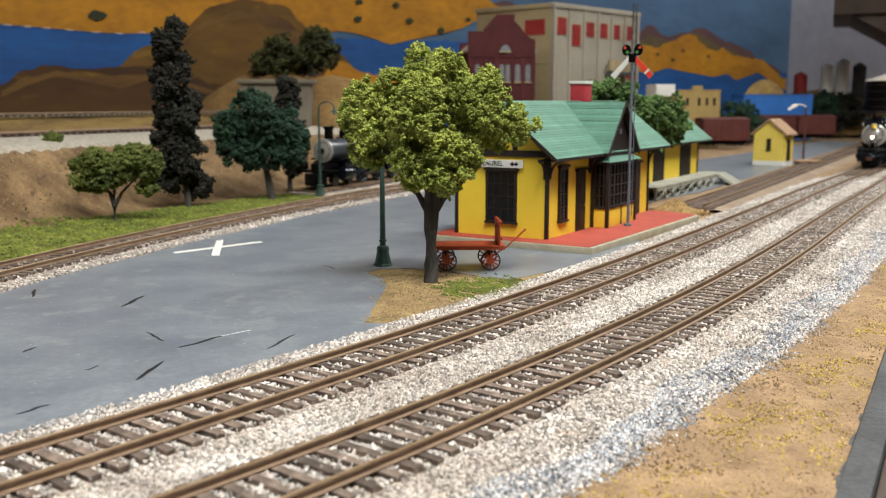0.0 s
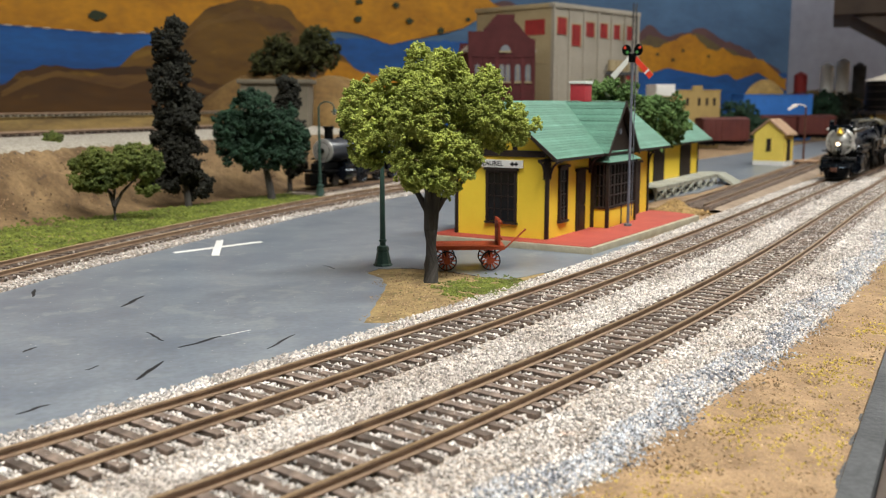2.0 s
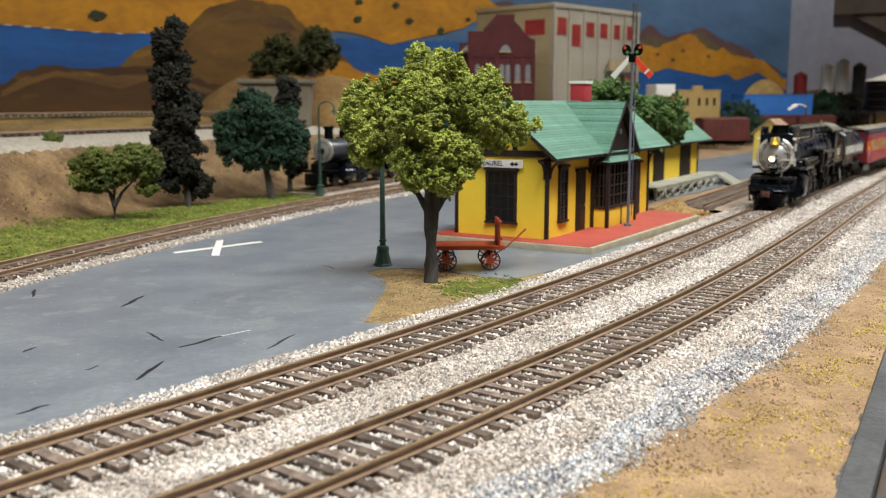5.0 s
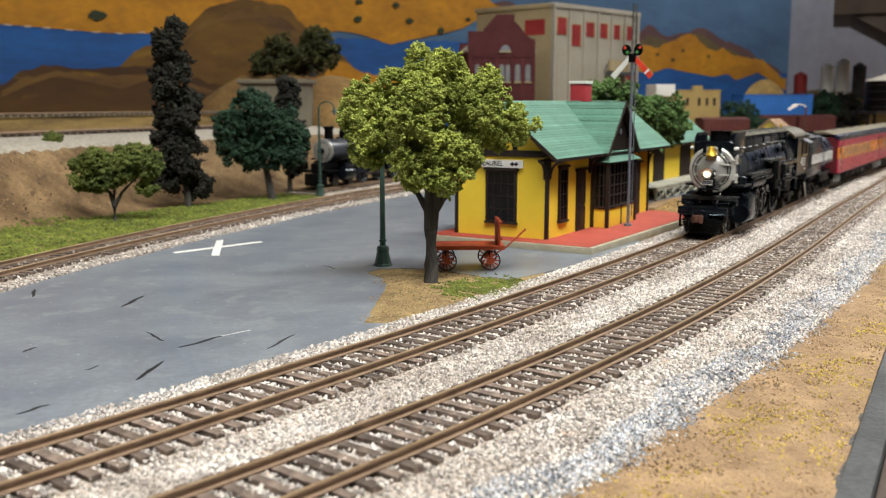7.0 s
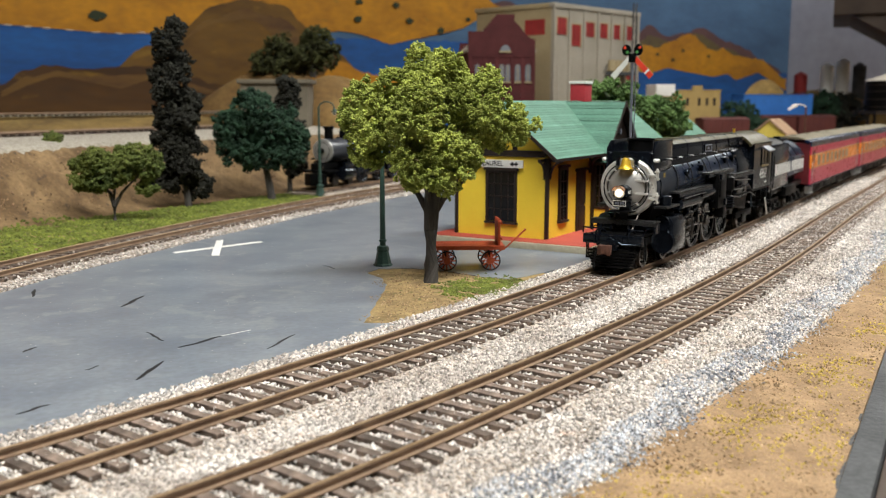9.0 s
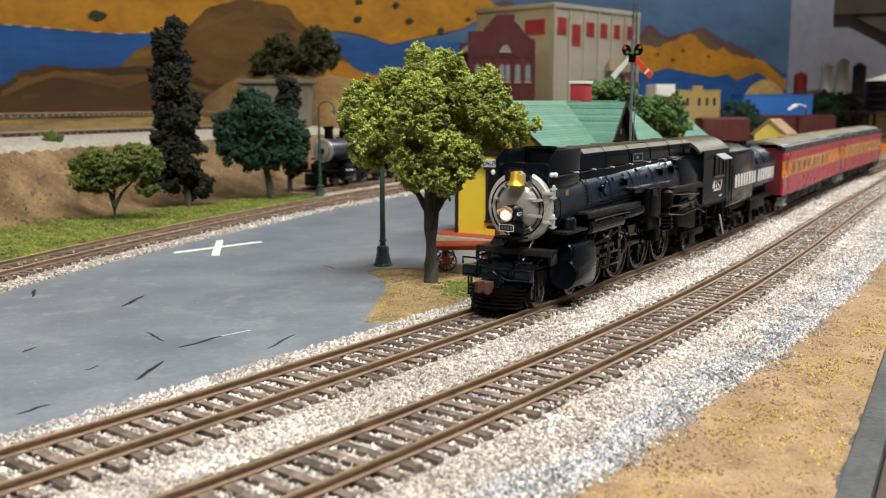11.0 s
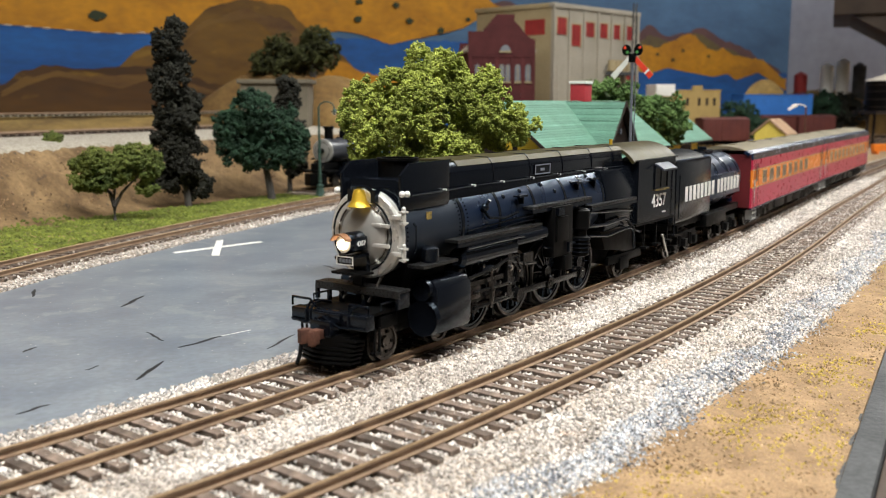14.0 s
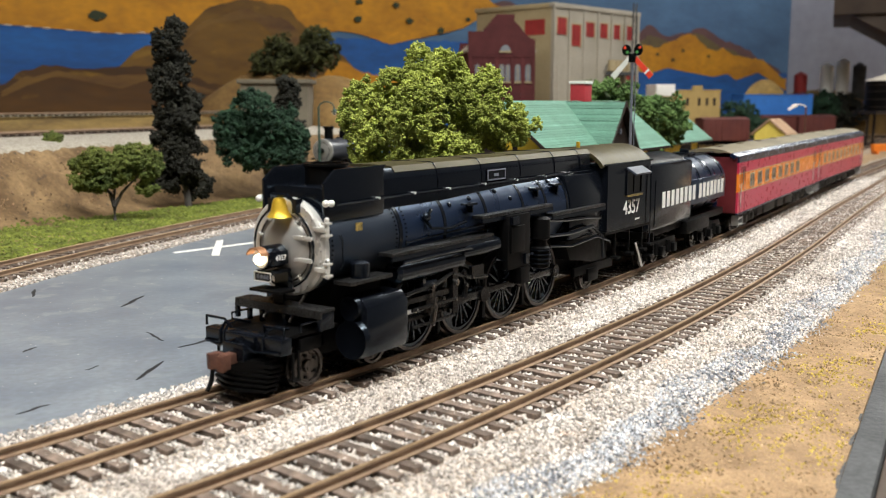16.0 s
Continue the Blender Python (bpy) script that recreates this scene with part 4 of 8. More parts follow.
    for px_, py_ in ((bx0, by), (bx1, by), (bx0, -1.0), (bx1, -1.0)):
        part("bay_post", Shape().box(px_ - 0.9, px_ + 0.9, py_ - 0.9, py_ + 0.9, 0, 35.5), BROWN, d, bevel=0.1)
    for z0, z1 in ((10.0, 11.4), (33.6, 35.6)):
        part("bay_rail", Shape().box(bx0 - 0.6, bx1 + 0.6, by - 0.6, -0.4, z0, z1), BROWN, d, bevel=0.1)
    for k in range(1, 8):
        x = bx0 + (bx1 - bx0) * k / 8
        w = 0.8 if k % 2 == 0 else 0.3
        part("glazing_bar", Shape().box(x - w, x + w, by + 0.2, by + 1.0, 11.4, 33.6), BROWN, d)
    part("bay_mullion", Shape().box(76.4, 77.6, by - 0.3, by, 0, 10), BROWN, d)
    for y in (-7.0, -4.6, -2.4):
        part("glazing_bar", Shape().box(bx0 + 0.2, bx0 + 1.0, y - 0.35, y + 0.35, 11.4, 33.6), BROWN, d)
    for z in (17, 22.4, 28):
        part("glazing_bar", Shape().box(bx0 + 0.25, bx1 - 0.25, by + 0.25, -0.5, z - 0.3, z + 0.3), BROWN, d)
    sh = Shape()
    vs = [(bx0 - 2.5, by - 3, 35.4), (bx1 + 2.5, by - 3, 35.4), (bx1 + 2.5, 0, 35.4), (bx0 - 2.5, 0, 35.4), (bx0 + 6, by + 4, 39.6), (bx1 - 6, by + 4, 39.6), (bx1 - 6, 0, 39.6), (bx0 + 6, 0, 39.6)]
    sh.add(vs, [(0, 1, 5, 4), (1, 2, 6, 5), (3, 0, 4, 7), (4, 5, 6, 7), (3, 2, 1, 0), (2, 3, 7, 6)])
    part("bay_roof", sh, ROOF, d, "green bay window roof", smooth=False)
    # windows and doors of the track side and the end
    sash(d, "window", (17.8, -0.3, 8), 8.4, 26.0, 2, 4, 0)
    sash(d, "window", (0 - 0.3, 25.0, 7.6), 15.6, 25.2, 4, 4, -90)
    def door(x, w, h, z=0.0, y=-0.3):
        dr = part("door", Shape().box(x - w / 2, x + w / 2, y - 0.5, y + 0.6, z, z + h), BROWN, d)
        for a, b in ((0.06, 0.42), (0.48, 0.8)):
            part("door_panel", Shape().box(x - w * 0.32, x + w * 0.32, y - 0.8, y - 0.45, z + h * a, z + h * b), BROWN, dr, bevel=0.15)
        part("hood", Shape().box(x - w / 2 - 1.6, x + w / 2 + 1.6, y - 1.5, y + 0.3, z + h, z + h + 1.4), BROWN, dr, bevel=0.1)
        part("door_knob", Shape().ball((x + w * 0.36, y - 0.9, z + h * 0.42), 0.35, 8, 4), GOLD, dr)
    door(41, 11.5, 31.5)
    door(125.5, 12.5, 31.0)
    # station sign
    sg = part("sign_board", Shape().box(-2.0, -0.9, 12.6, 42.0, 34.7, 38.6), WHITE, d, "white station name board", bevel=0.15)
    cu = bpy.data.curves.new("sign_lettering", "FONT")
    cu.body, cu.size, cu.extrude, cu.align_x, cu.align_y = "LAUREL", 3.4 * U, 0.06 * U, "CENTER", "CENTER"
    cu.offset = 0.06 * U
    dark = mat("sign_black", (0.03, 0.03, 0.032), None, 0.3, 0.6, bump=0)
    cu.materials.append(dark)
    tx = new("sign_lettering", cu)
    tx.parent, tx.matrix_basis = sg, pose(-2.06 * U, 29.2 * U, 36.6 * U, 90, 0, -90)
    part("sign_emblem", Shape().box(-2.12, -2.0, 15.0, 19.5, 36.2, 37.0).box(-2.12, -2.0, 15.8, 16.6, 35.6, 37.6).box(-2.12, -2.0, 17.8, 18.7, 35.6, 37.7), dark, sg)
    part("chimney", Shape().box(99, 110, 23, 32, 58, 77.5), BRICK_BRIGHT, d, "red brick chimney with white cap", bevel=0.15)
    part("chimney_cap", Shape().box(98.4, 110.6, 22.4, 32.6, 77.5, 79.2), WHITE, d, bevel=0.2)
    return d


BRICK_BRIGHT = mat("chimney_red", (0.42, 0.035, 0.045), (0.34, 0.025, 0.035), 0.1, 0.7, bump=0.2)
depot()


def platforms():
    p = thing("depot_platform", "red-topped depot platform with pale concrete edge", "platform", DEPOT)
    ring = [(-13, -29.5), (143, -34.5), (153, -13), (152, 62), (-13, 62)]
    part("edge", Shape().prism(ring, "z", -4.4, -0.35), CONCRETE, p, bevel=0.25)
    inner = [(-11.5, -27.5), (142, -32.3), (151, -12), (150, 60.5), (-11.5, 60.5)]
    part("deck", Shape().prism(inner, "z", -0.36, 0.0), DECK_RED, p, "brick-red painted deck", bevel=0.1)
    f = thing("freight_platform", "weathered grey timber freight platform on cross-braced posts", "platform", DEPOT)
    x0, x1, y0, y1, zt = 244.0, 430.0, 26.0, 45.6, 5.6
    n = 62
    for k in range(n):
        a = x0 + (x1 - x0) * k / n
        part("plank", Shape().box(a, a + (x1 - x0) / n - 0.15, y0, y1, zt - 1.1, zt), TRESTLE, f)
    part("beam", Shape().box(x0, x1, y0 + 0.2, y0 + 1.8, zt - 3.0, zt - 1.1), TRESTLE, f)
    part("beam", Shape().box(x0, x1, y1 - 2.0, y1 - 0.4, zt - 3.0, zt - 1.1), TRESTLE, f)
    x = x0 + 1
    while x < x1 + 1:
        for yy in (y0 + 1, y1 - 1.4):
            part("post", Shape().box(x - 0.8, x + 0.8, yy - 0.8, yy + 0.8, -4.6, zt - 3.0), TRESTLE, f)
        if x + 22 < x1 + 2:
            for s0, s1 in ((-4, zt - 2.4), (zt - 2.4, -4)):
                part("brace", Shape().tube([(x, y0 + 0.1, s0), (x + 22.5, y0 + 0.1, s1)], 0.7, 4), TRESTLE, f)
        x += 22.9
    part("ramp", Shape().prism([(y0 - 0.2, zt), (y0 - 17, -3.6), (y0 - 17, -4.6), (y0 - 14, -4.6), (y0 - 0.2, zt - 1.6)], "x", x1 - 26, x1), TRESTLE, f)
    h = thing("freight_house", "yellow freight house with green roof and brown sliding doors", "building", DEPOT)
    hx0, hx1, hy, hw, he = 266.0, 411.0, 46.0, 50.0, 34.0
    part("wall", Shape().prism(siding(hy, -4.6, he, 1.5), "x", hx0, hx1), YELLOW, h, smooth=False)
    part("wall", Shape().box(hx0, hx1, hy + hw - 1.5, hy + hw, -4.6, he), YELLOW, h)
    for xx in (hx0, hx1 - 1.5):
        part("gable_wall", Shape().prism([(hy + 1.6, -4.6), (hy + hw - 1.6, -4.6), (hy + hw - 1.6, he), (hy + hw / 2, he + 24), (hy + 1.6, he)], "x", xx, xx + 1.5), YELLOW, h)
    for xx in (hx0, hx1):
        part("corner_board", Shape().box(xx - 0.8, xx + 0.8, hy - 0.8, hy + 0.8, -4.6, he), BROWN, h)
    for xx, ww in ((306, 25), (375, 28)):
        fd = part("freight_door", Shape().box(xx - ww / 2, xx + ww / 2, hy - 0.9, hy + 0.2, zt, 31.5), BROWN, h)
        for k in range(1, 5):
            x = xx - ww / 2 + ww * k / 5
            part("batten", Shape().box(x - 0.25, x + 0.25, hy - 1.2, hy - 0.8, zt + 0.4, 31), BROWN, fd)
    for side in (0, 1):
        ya, yb = (hy - 7, hy + hw / 2) if side == 0 else (hy + hw + 7, hy + hw / 2)
        part("roof_board", Shape().prism([(ya, he), (yb, he + 26), (yb, he + 24.6), (ya, he - 1.3)], "x", hx0 - 20, hx1 + 22), BROWN, h)
        m = slope_frame((hx0 - 20 if side == 0 else hx1 + 22, ya, he + 0.1), (1 if side == 0 else -1, 0, 0), (0, yb - ya, 26))
        courses(h, m, lambda q: (0, hx1 - hx0 + 42), math.hypot(yb - ya, 26), 2.4)


platforms()


# ---- baggage wagon ----
def spoked_wheel(parent, name, origin, r, width, spokes, rim_mat, spoke_mat, axis="y", rim_t=None, tread=None, spoke_r=0.045, hub=0.2):
    rim_t = rim_t or r * 0.12
    w = part(name, Shape().turned([(-width / 2, r - rim_t), (-width / 2, r), (width / 2, r), (width / 2, r - rim_t), (-width / 2, r - rim_t)], (0, 0, 0), (0, 1, 0), 28, caps=False), rim_mat, parent, at=at(*origin))
    sh = Shape().turned([(-width * 0.7, r * hub), (width * 0.7, r * hub)], (0, 0, 0), (0, 1, 0), 12)
    for k in range(spokes):
        a = 2 * math.pi * k / spokes
        sh.tube([(math.cos(a) * r * 0.15, 0, math.sin(a) * r * 0.15), (math.cos(a) * (r - rim_t * 0.6), 0, math.sin(a) * (r - rim_t * 0.6))], r * spoke_r, 5)
    part("spokes", sh, spoke_mat, w)
    return w


def wagon():
    g = thing("baggage_wagon", "orange-red wooden baggage wagon with spoked iron wheels", "wagon", at(0.5, 398, GROUND + 1.0, 3))
    for k in range(7):
        part("deck_plank", Shape().box(-3.5, 25.5, 0.2 + k * 2.0 - 3, 2.05 + k * 2.0 - 3, 9.4, 10.6), WAGON_RED, g, bevel=0.12)
    part("side_rail", Shape().box(-3.5, 25.5, -3.4, -2.8, 8.9, 10.7), WAGON_RED, g, bevel=0.1)
    part("side_rail", Shape().box(-3.5, 25.5, 11.2, 11.8, 8.9, 10.7), WAGON_RED, g, bevel=0.1)
    for k in range(6):
        part("end_slat", Shape().box(22.6, 23.6, -2.6 + k * 2.4, -1.0 + k * 2.4, 10.6, 21.0 + 0.5 * (k % 2)), WAGON_RED, g, bevel=0.15)
    for z in (13, 19.6):
        part("end_rail", Shape().box(23.6, 24.4, -2.8, 11.4, z, z + 1.2), WAGON_RED, g, bevel=0.1)
    iron = mat("wheel_iron_dark", (0.035, 0.02, 0.017), None, 0.3, 0.5, bump=0.1)
    for x in (1.0, 19.5):
        part("axle", Shape().rod((x, -2.2, 4.2), (x, 11.4, 4.2), 0.5), iron, g)
        part("bolster", Shape().box(x - 1.2, x + 1.2, 0, 9, 6.5, 9.4), WAGON_RED, g)
        for y in (-2.6, 11.6):
            part("strut", Shape().tube([(x, y * 0.8, 4.2), (x - 1, y * 0.8, 9.4)], 0.35, 5), iron, g)
            spoked_wheel(g, "wheel", (x, y, 4.25), 4.25, 0.8, 12, iron, WAGON_RED, spoke_r=0.075, hub=0.34)
    part("tongue", Shape().tube([(20, 4.2, 4.8), (27, 4.2, 9.0), (35, 4.2, 16.5)], 0.38, 6), WAGON_RED, g, "orange-red pull handle")
    part("tongue_grip", Shape().rod((35, 2.8, 16.5), (35, 5.6, 16.5), 0.35), WAGON_RED, g)


wagon()


# ---- lamps and signal ----
def street_lamp():
    g = thing("street_lamp", "dark green cast lamp post with goose-neck arm", "street lamp", at(-26.2, 409, GROUND + 0.9), "lamp posts of the lot")
    part("base", Shape().turned([(0, 4.2), (0.8, 4.2), (1.2, 3.6), (6.5, 2.5), (7.2, 2.8), (8.6, 2.4), (9.0, 1.6)], (0, 0, 0), (0, 0, 1), 8), POLE_GREEN, g, smooth=False)
    part("pole", Shape().rod((0, 0, 8.6), (0, 0, 66), 1.3, 0.75, 12), POLE_GREEN, g)
    part("collar", Shape().turned([(0, 0.9), (0.3, 1.7), (1.0, 1.7), (1.4, 0.9)], (0, 0, 10.5), (0, 0, 1), 12), POLE_GREEN, g)
    pts = [(0, 0, 65.5)] + [(6 - 6 * math.cos(a), 0, 66 + 5 * math.sin(a)) for a in np.linspace(0.1, math.pi, 9)]
    part("arm", Shape().tube(pts, 0.55, 6), POLE_GREEN, g)
    part("shade", Shape().turned([(0, 0.7), (-1.0, 1.2), (-2.2, 2.6), (-2.5, 2.6)], (12, 0, 66), (0, 0, 1), 14), POLE_GREEN, g)
    part("globe", Shape().ball((12, 0, 62.8), 1.7, 12, 8), WHITE, g, "milky glass globe")
    part("finial", Shape().ball((0, 0, 66.5), 1.0, 8, 6), POLE_GREEN, g)
    copy_thing(g, at(-93.5, 722, GROUND + 0.9, -8))


street_lamp()


def signal():
    x, y = 101.2, 516.3
    g = thing("semaphore_signal", "train order semaphore with red and white blades on a blue-grey mast", "signal", at(x, y, -1, DEPOT_YAW - 90))
    H0 = 89.0
    part("mast", Shape().rod((0, 0, 0), (0, 0, H0), 0.8, 0.68, 12), POLE_GREY, g)
    part("mast_foot", Shape().rod((0, 0, 0), (0, 0, 1.2), 2.2), POLE_GREY, g)
    part("head", Shape().box(-2.0, 2.0, -1.2, 1.2, H0 - 1, H0 + 3.6).rod((0, -1.6, H0 + 1.5), (0, 1.6, H0 + 1.5), 1.5), BLACK_MATT, g, bevel=0.3)
    for sgn, blade, tip, lab in ((-1, WHITE, WHITE, "white rear of blade"), (1, SIGNAL_RED, WHITE, "red blade with white band")):
        def pt(u, v):
            a = math.radians(47)
            return (sgn * (1.5 + u * math.cos(a) + v * math.sin(a)), H0 + 1.2 - u * math.sin(a) + v * math.cos(a))
        part("blade", Shape().prism([pt(0, -1.2), pt(13.6, -1.6), pt(13.6, 1.6), pt(0, 1.2)], "y", -0.95, -0.45), blade, g, lab)
        if sgn > 0:
            part("blade_band", Shape().prism([pt(9.4, -1.6), pt(10.4, -1.62), pt(10.4, 1.62), pt(9.4, 1.6)], "y", -1.1, -0.95), WHITE, g)
        sp = part("spectacle", Shape().prism([(sgn * (3.3 + 2.5 * math.cos(a)), H0 + 5.4 + 3.0 * math.sin(a)) for a in np.linspace(0, 2 * math.pi, 17)[:-1]], "y", -1.0, -0.4), BLACK_MATT, g, bevel=0.1)
        for k, (dx, dz, col) in enumerate(((0.8, 1.2, SIGNAL_RED), (-0.6, -1.2, LENS_GREEN))):
            part("lens", Shape().turned([(0, 0.85), (0.2, 0.8), (0.35, 0.4)], (sgn * (3.3 + dx), -1.0, H0 + 5.4 + dz), (0, -1, 0), 12), col, sp)
    part("rung_rod", Shape().rod((1.9, 0, 6), (1.9, 0, H0), 0.25, seg=6), POLE_GREY, g)


LENS_GREEN = mat("lens_green", (0.10, 0.36, 0.10), None, 0.3, 0.25, bump=0.0)
signal()


# ---- background buildings ----
def arch(w, h, n=7):
    """Outline of a round-headed opening, centred, from z 0."""
    return [(-w / 2, 0), (w / 2, 0)] + [(w / 2 * math.cos(a), h - w / 2 + w / 2 * math.sin(a)) for a in np.linspace(0, math.pi, n)]


def factory():
    yaw = math.degrees(math.atan2(143, 136))
    b = thing("factory_building", "cream concrete factory with red shuttered openings", "building", at(140, 1230, GROUND, yaw))
    L, W, T = 198.0, 130.0, 196.0
    part("wall", Shape().box(0, L, 0, 4, 0, T - 6), CREAM_SIDE, b)
    part("wall", Shape().box(0, 4, 4.2, W, 0, T - 6), CREAM, b)
    part("wall", Shape().box(L - 4, L, 4.2, W, 0, T - 6).box(4.2, L - 4.2, W - 4, W, 0, T - 6), CREAM_SIDE, b)
    part("roof", Shape().box(4.2, L - 4.2, 4.2, W - 4.2, T - 12, T - 9), GREY_WOOD, b)
    part("parapet", Shape().box(-2, L + 2, -2, 6, T - 6, T), CREAM_SIDE, b, bevel=0.6)
    part("parapet", Shape().box(-2, 6, 6.2, W + 2, T - 6, T), CREAM, b, bevel=0.6)
    for k in range(7):
        part("pilaster", Shape().box(k * 32.4 - 1, k * 32.4 + 3.5, -1.6, 0, 0, T - 6), CREAM_SIDE, b)
    for k, (x, z0, z1) in enumerate(((16, 157, 178), (47, 144, 171), (78, 157, 175.5), (109, 157, 175.5), (139, 157, 175.5), (170, 157, 175.5), (18, 44, 56), (50, 44, 56), (178, 85, 110))):
        w = part("shutter", Shape().box(x - 10, x + 10, -0.9, 0.5, z0, z1), RED_PANE, b)
        part("frame", Shape().box(x - 11.5, x - 10, -1.3, 0.4, z0 - 1.5, z1 + 1.5).box(x + 10, x + 11.5, -1.3, 0.4, z0 - 1.5, z1 + 1.5).box(x - 10, x + 10, -1.3, 0.4, z1, z1 + 1.5), CREAM, w)
        for q in range(1, 4):
            part("mullion", Shape().box(x - 10 + 5 * q - 0.3, x - 10 + 5 * q + 0.3, -1.2, -0.8, z0, z1), BRICK_RED, w)
    part("shutter", Shape().box(-0.9, 0.5, 14, 46, 157, 176), RED_PANE, b)
    for z in (120, 66):
        part("band", Shape().box(-0.6, 0.3, 10, 60, z, z + 1.2), CREAM, b)
    # raised wall panels
    for k in (0, 1):
        part("panel", Shape().box(8 + k * 32, 27 + k * 32, -0.7, 0.3, 62, 118), CREAM_SIDE, b)
    lp = part("loading_shelf", Shape().box(116, 166, -16, -1, 108, 112), GREY_WOOD, b)
    for k in range(4):
        part("tank", Shape().rod((120 + k * 12, -8, 113), (120 + k * 12, -8, 128), 5.2, 4.5), CREAM, lp)
    for x in (118, 164):
        part("strut", Shape().tube([(x, -14, 108), (x, -1, 84)], 1.0, 5), GREY_WOOD, lp)
    m = thing("lattice_mast", "thin dark lattice mast beside the factory", "mast", at(262, 1330, GROUND))
    for dx, dy in ((-4, -4), (4, -4), (-4, 4), (4, 4)):
        part("leg", Shape().tube([(dx, dy, 0), (dx * 0.5, dy * 0.5, 205)], 0.7, 5), GREY_WOOD, m)
    for k in range(14):
        z = 8 + k * 14
        s = 4 - 2 * z / 205
        part("brace", Shape().tube([(-s, -s, z), (s, -s, z + 13), (s, s, z), (-s, s, z + 13), (-s, -s, z)], 0.4, 4), GREY_WOOD, m)


factory()


def brick_building():
    b = thing("brick_building", "dark red brick hall with stepped curved gable", "building", at(30, 1146, GROUND, 4))
    W, Lb = 80.0, 170.0
    out = [(0, 0), (W, 0), (W, 145.4), (75, 146), (70, 149.5), (65, 155), (60.5, 161), (56, 165), (54.7, 165.5), (54.7, 174), (33, 174)]
    for k in range(5):
        out += [(33 - 3 * k, 171 - 3.4 * k), (30 - 3 * k, 171 - 3.4 * k)]
    out += [(18, 154), (0, 154)]
    part("front_wall", Shape().prism(out, "y", 0, 5), BRICK_RED, b)
    part("side_wall", Shape().box(0, 4, 5.2, Lb, 0, 132).box(W - 4, W, 5.2, Lb, 0, 132), BRICK_RED, b)
    part("rear_wall", Shape().box(4.2, W - 4.2, Lb - 4, Lb, 0, 150), BRICK_RED, b)
    part("roof", Shape().prism([(-2, 133), (W / 2, 171), (W + 2, 133), (W + 2, 130), (W / 2, 167), (-2, 130)], "y", 5.2, Lb + 4), ROOF_PALE, b, "pale corrugated roof")
    for k, x in enumerate((2.5, 20, 34, 53, 65, 77.5)):
        part("pilaster", Shape().box(x - 2, x + 2, -1.4, 0, 0, 124), BRICK_RED, b)
    part("cornice", Shape().box(0, W, -1.0, 0, 124.2, 126.2), BRICK_RED, b)
    for x, w in ((11, 6.5), (27.7, 6.5), (40, 5.6), (47, 5.6), (59, 6.5), (71.3, 6.5)):
        wd = part("window", Shape().prism([(x + p[0], 96 + p[1]) for p in arch(w, 20)], "y", -0.6, 0.4), WINDOW_GREY, b)
        part("sill", Shape().box(x - w / 2 - 1, x + w / 2 + 1, -2.0, 0.3, 93.8, 95.8), CREAM, wd)
        part("glazing_bar", Shape().box(x - 0.35, x + 0.35, -0.9, -0.5, 96, 115), CREAM, wd)
    for a in (44.0,):
        wd = part("fanlight", Shape().prism([(a + 6 * math.cos(t), 131.5 + 7 * math.sin(t)) for t in np.linspace(0, math.pi, 9)], "y", -0.7, 0.4), WINDOW_GREY, b)
        part("sill", Shape().box(a - 7, a + 7, -2, 0.3, 129.6, 131.4), CREAM, wd)


ROOF_PALE = mat("roof_pale_sheet", (0.46, 0.42, 0.36), (0.38, 0.34, 0.29), 0.02, 0.7, bump=0.2)
WINDOW_GREY = mat("window_grey_glass", (0.22, 0.24, 0.27), (0.13, 0.14, 0.16), 0.05, 0.2, bump=0)
brick_building()


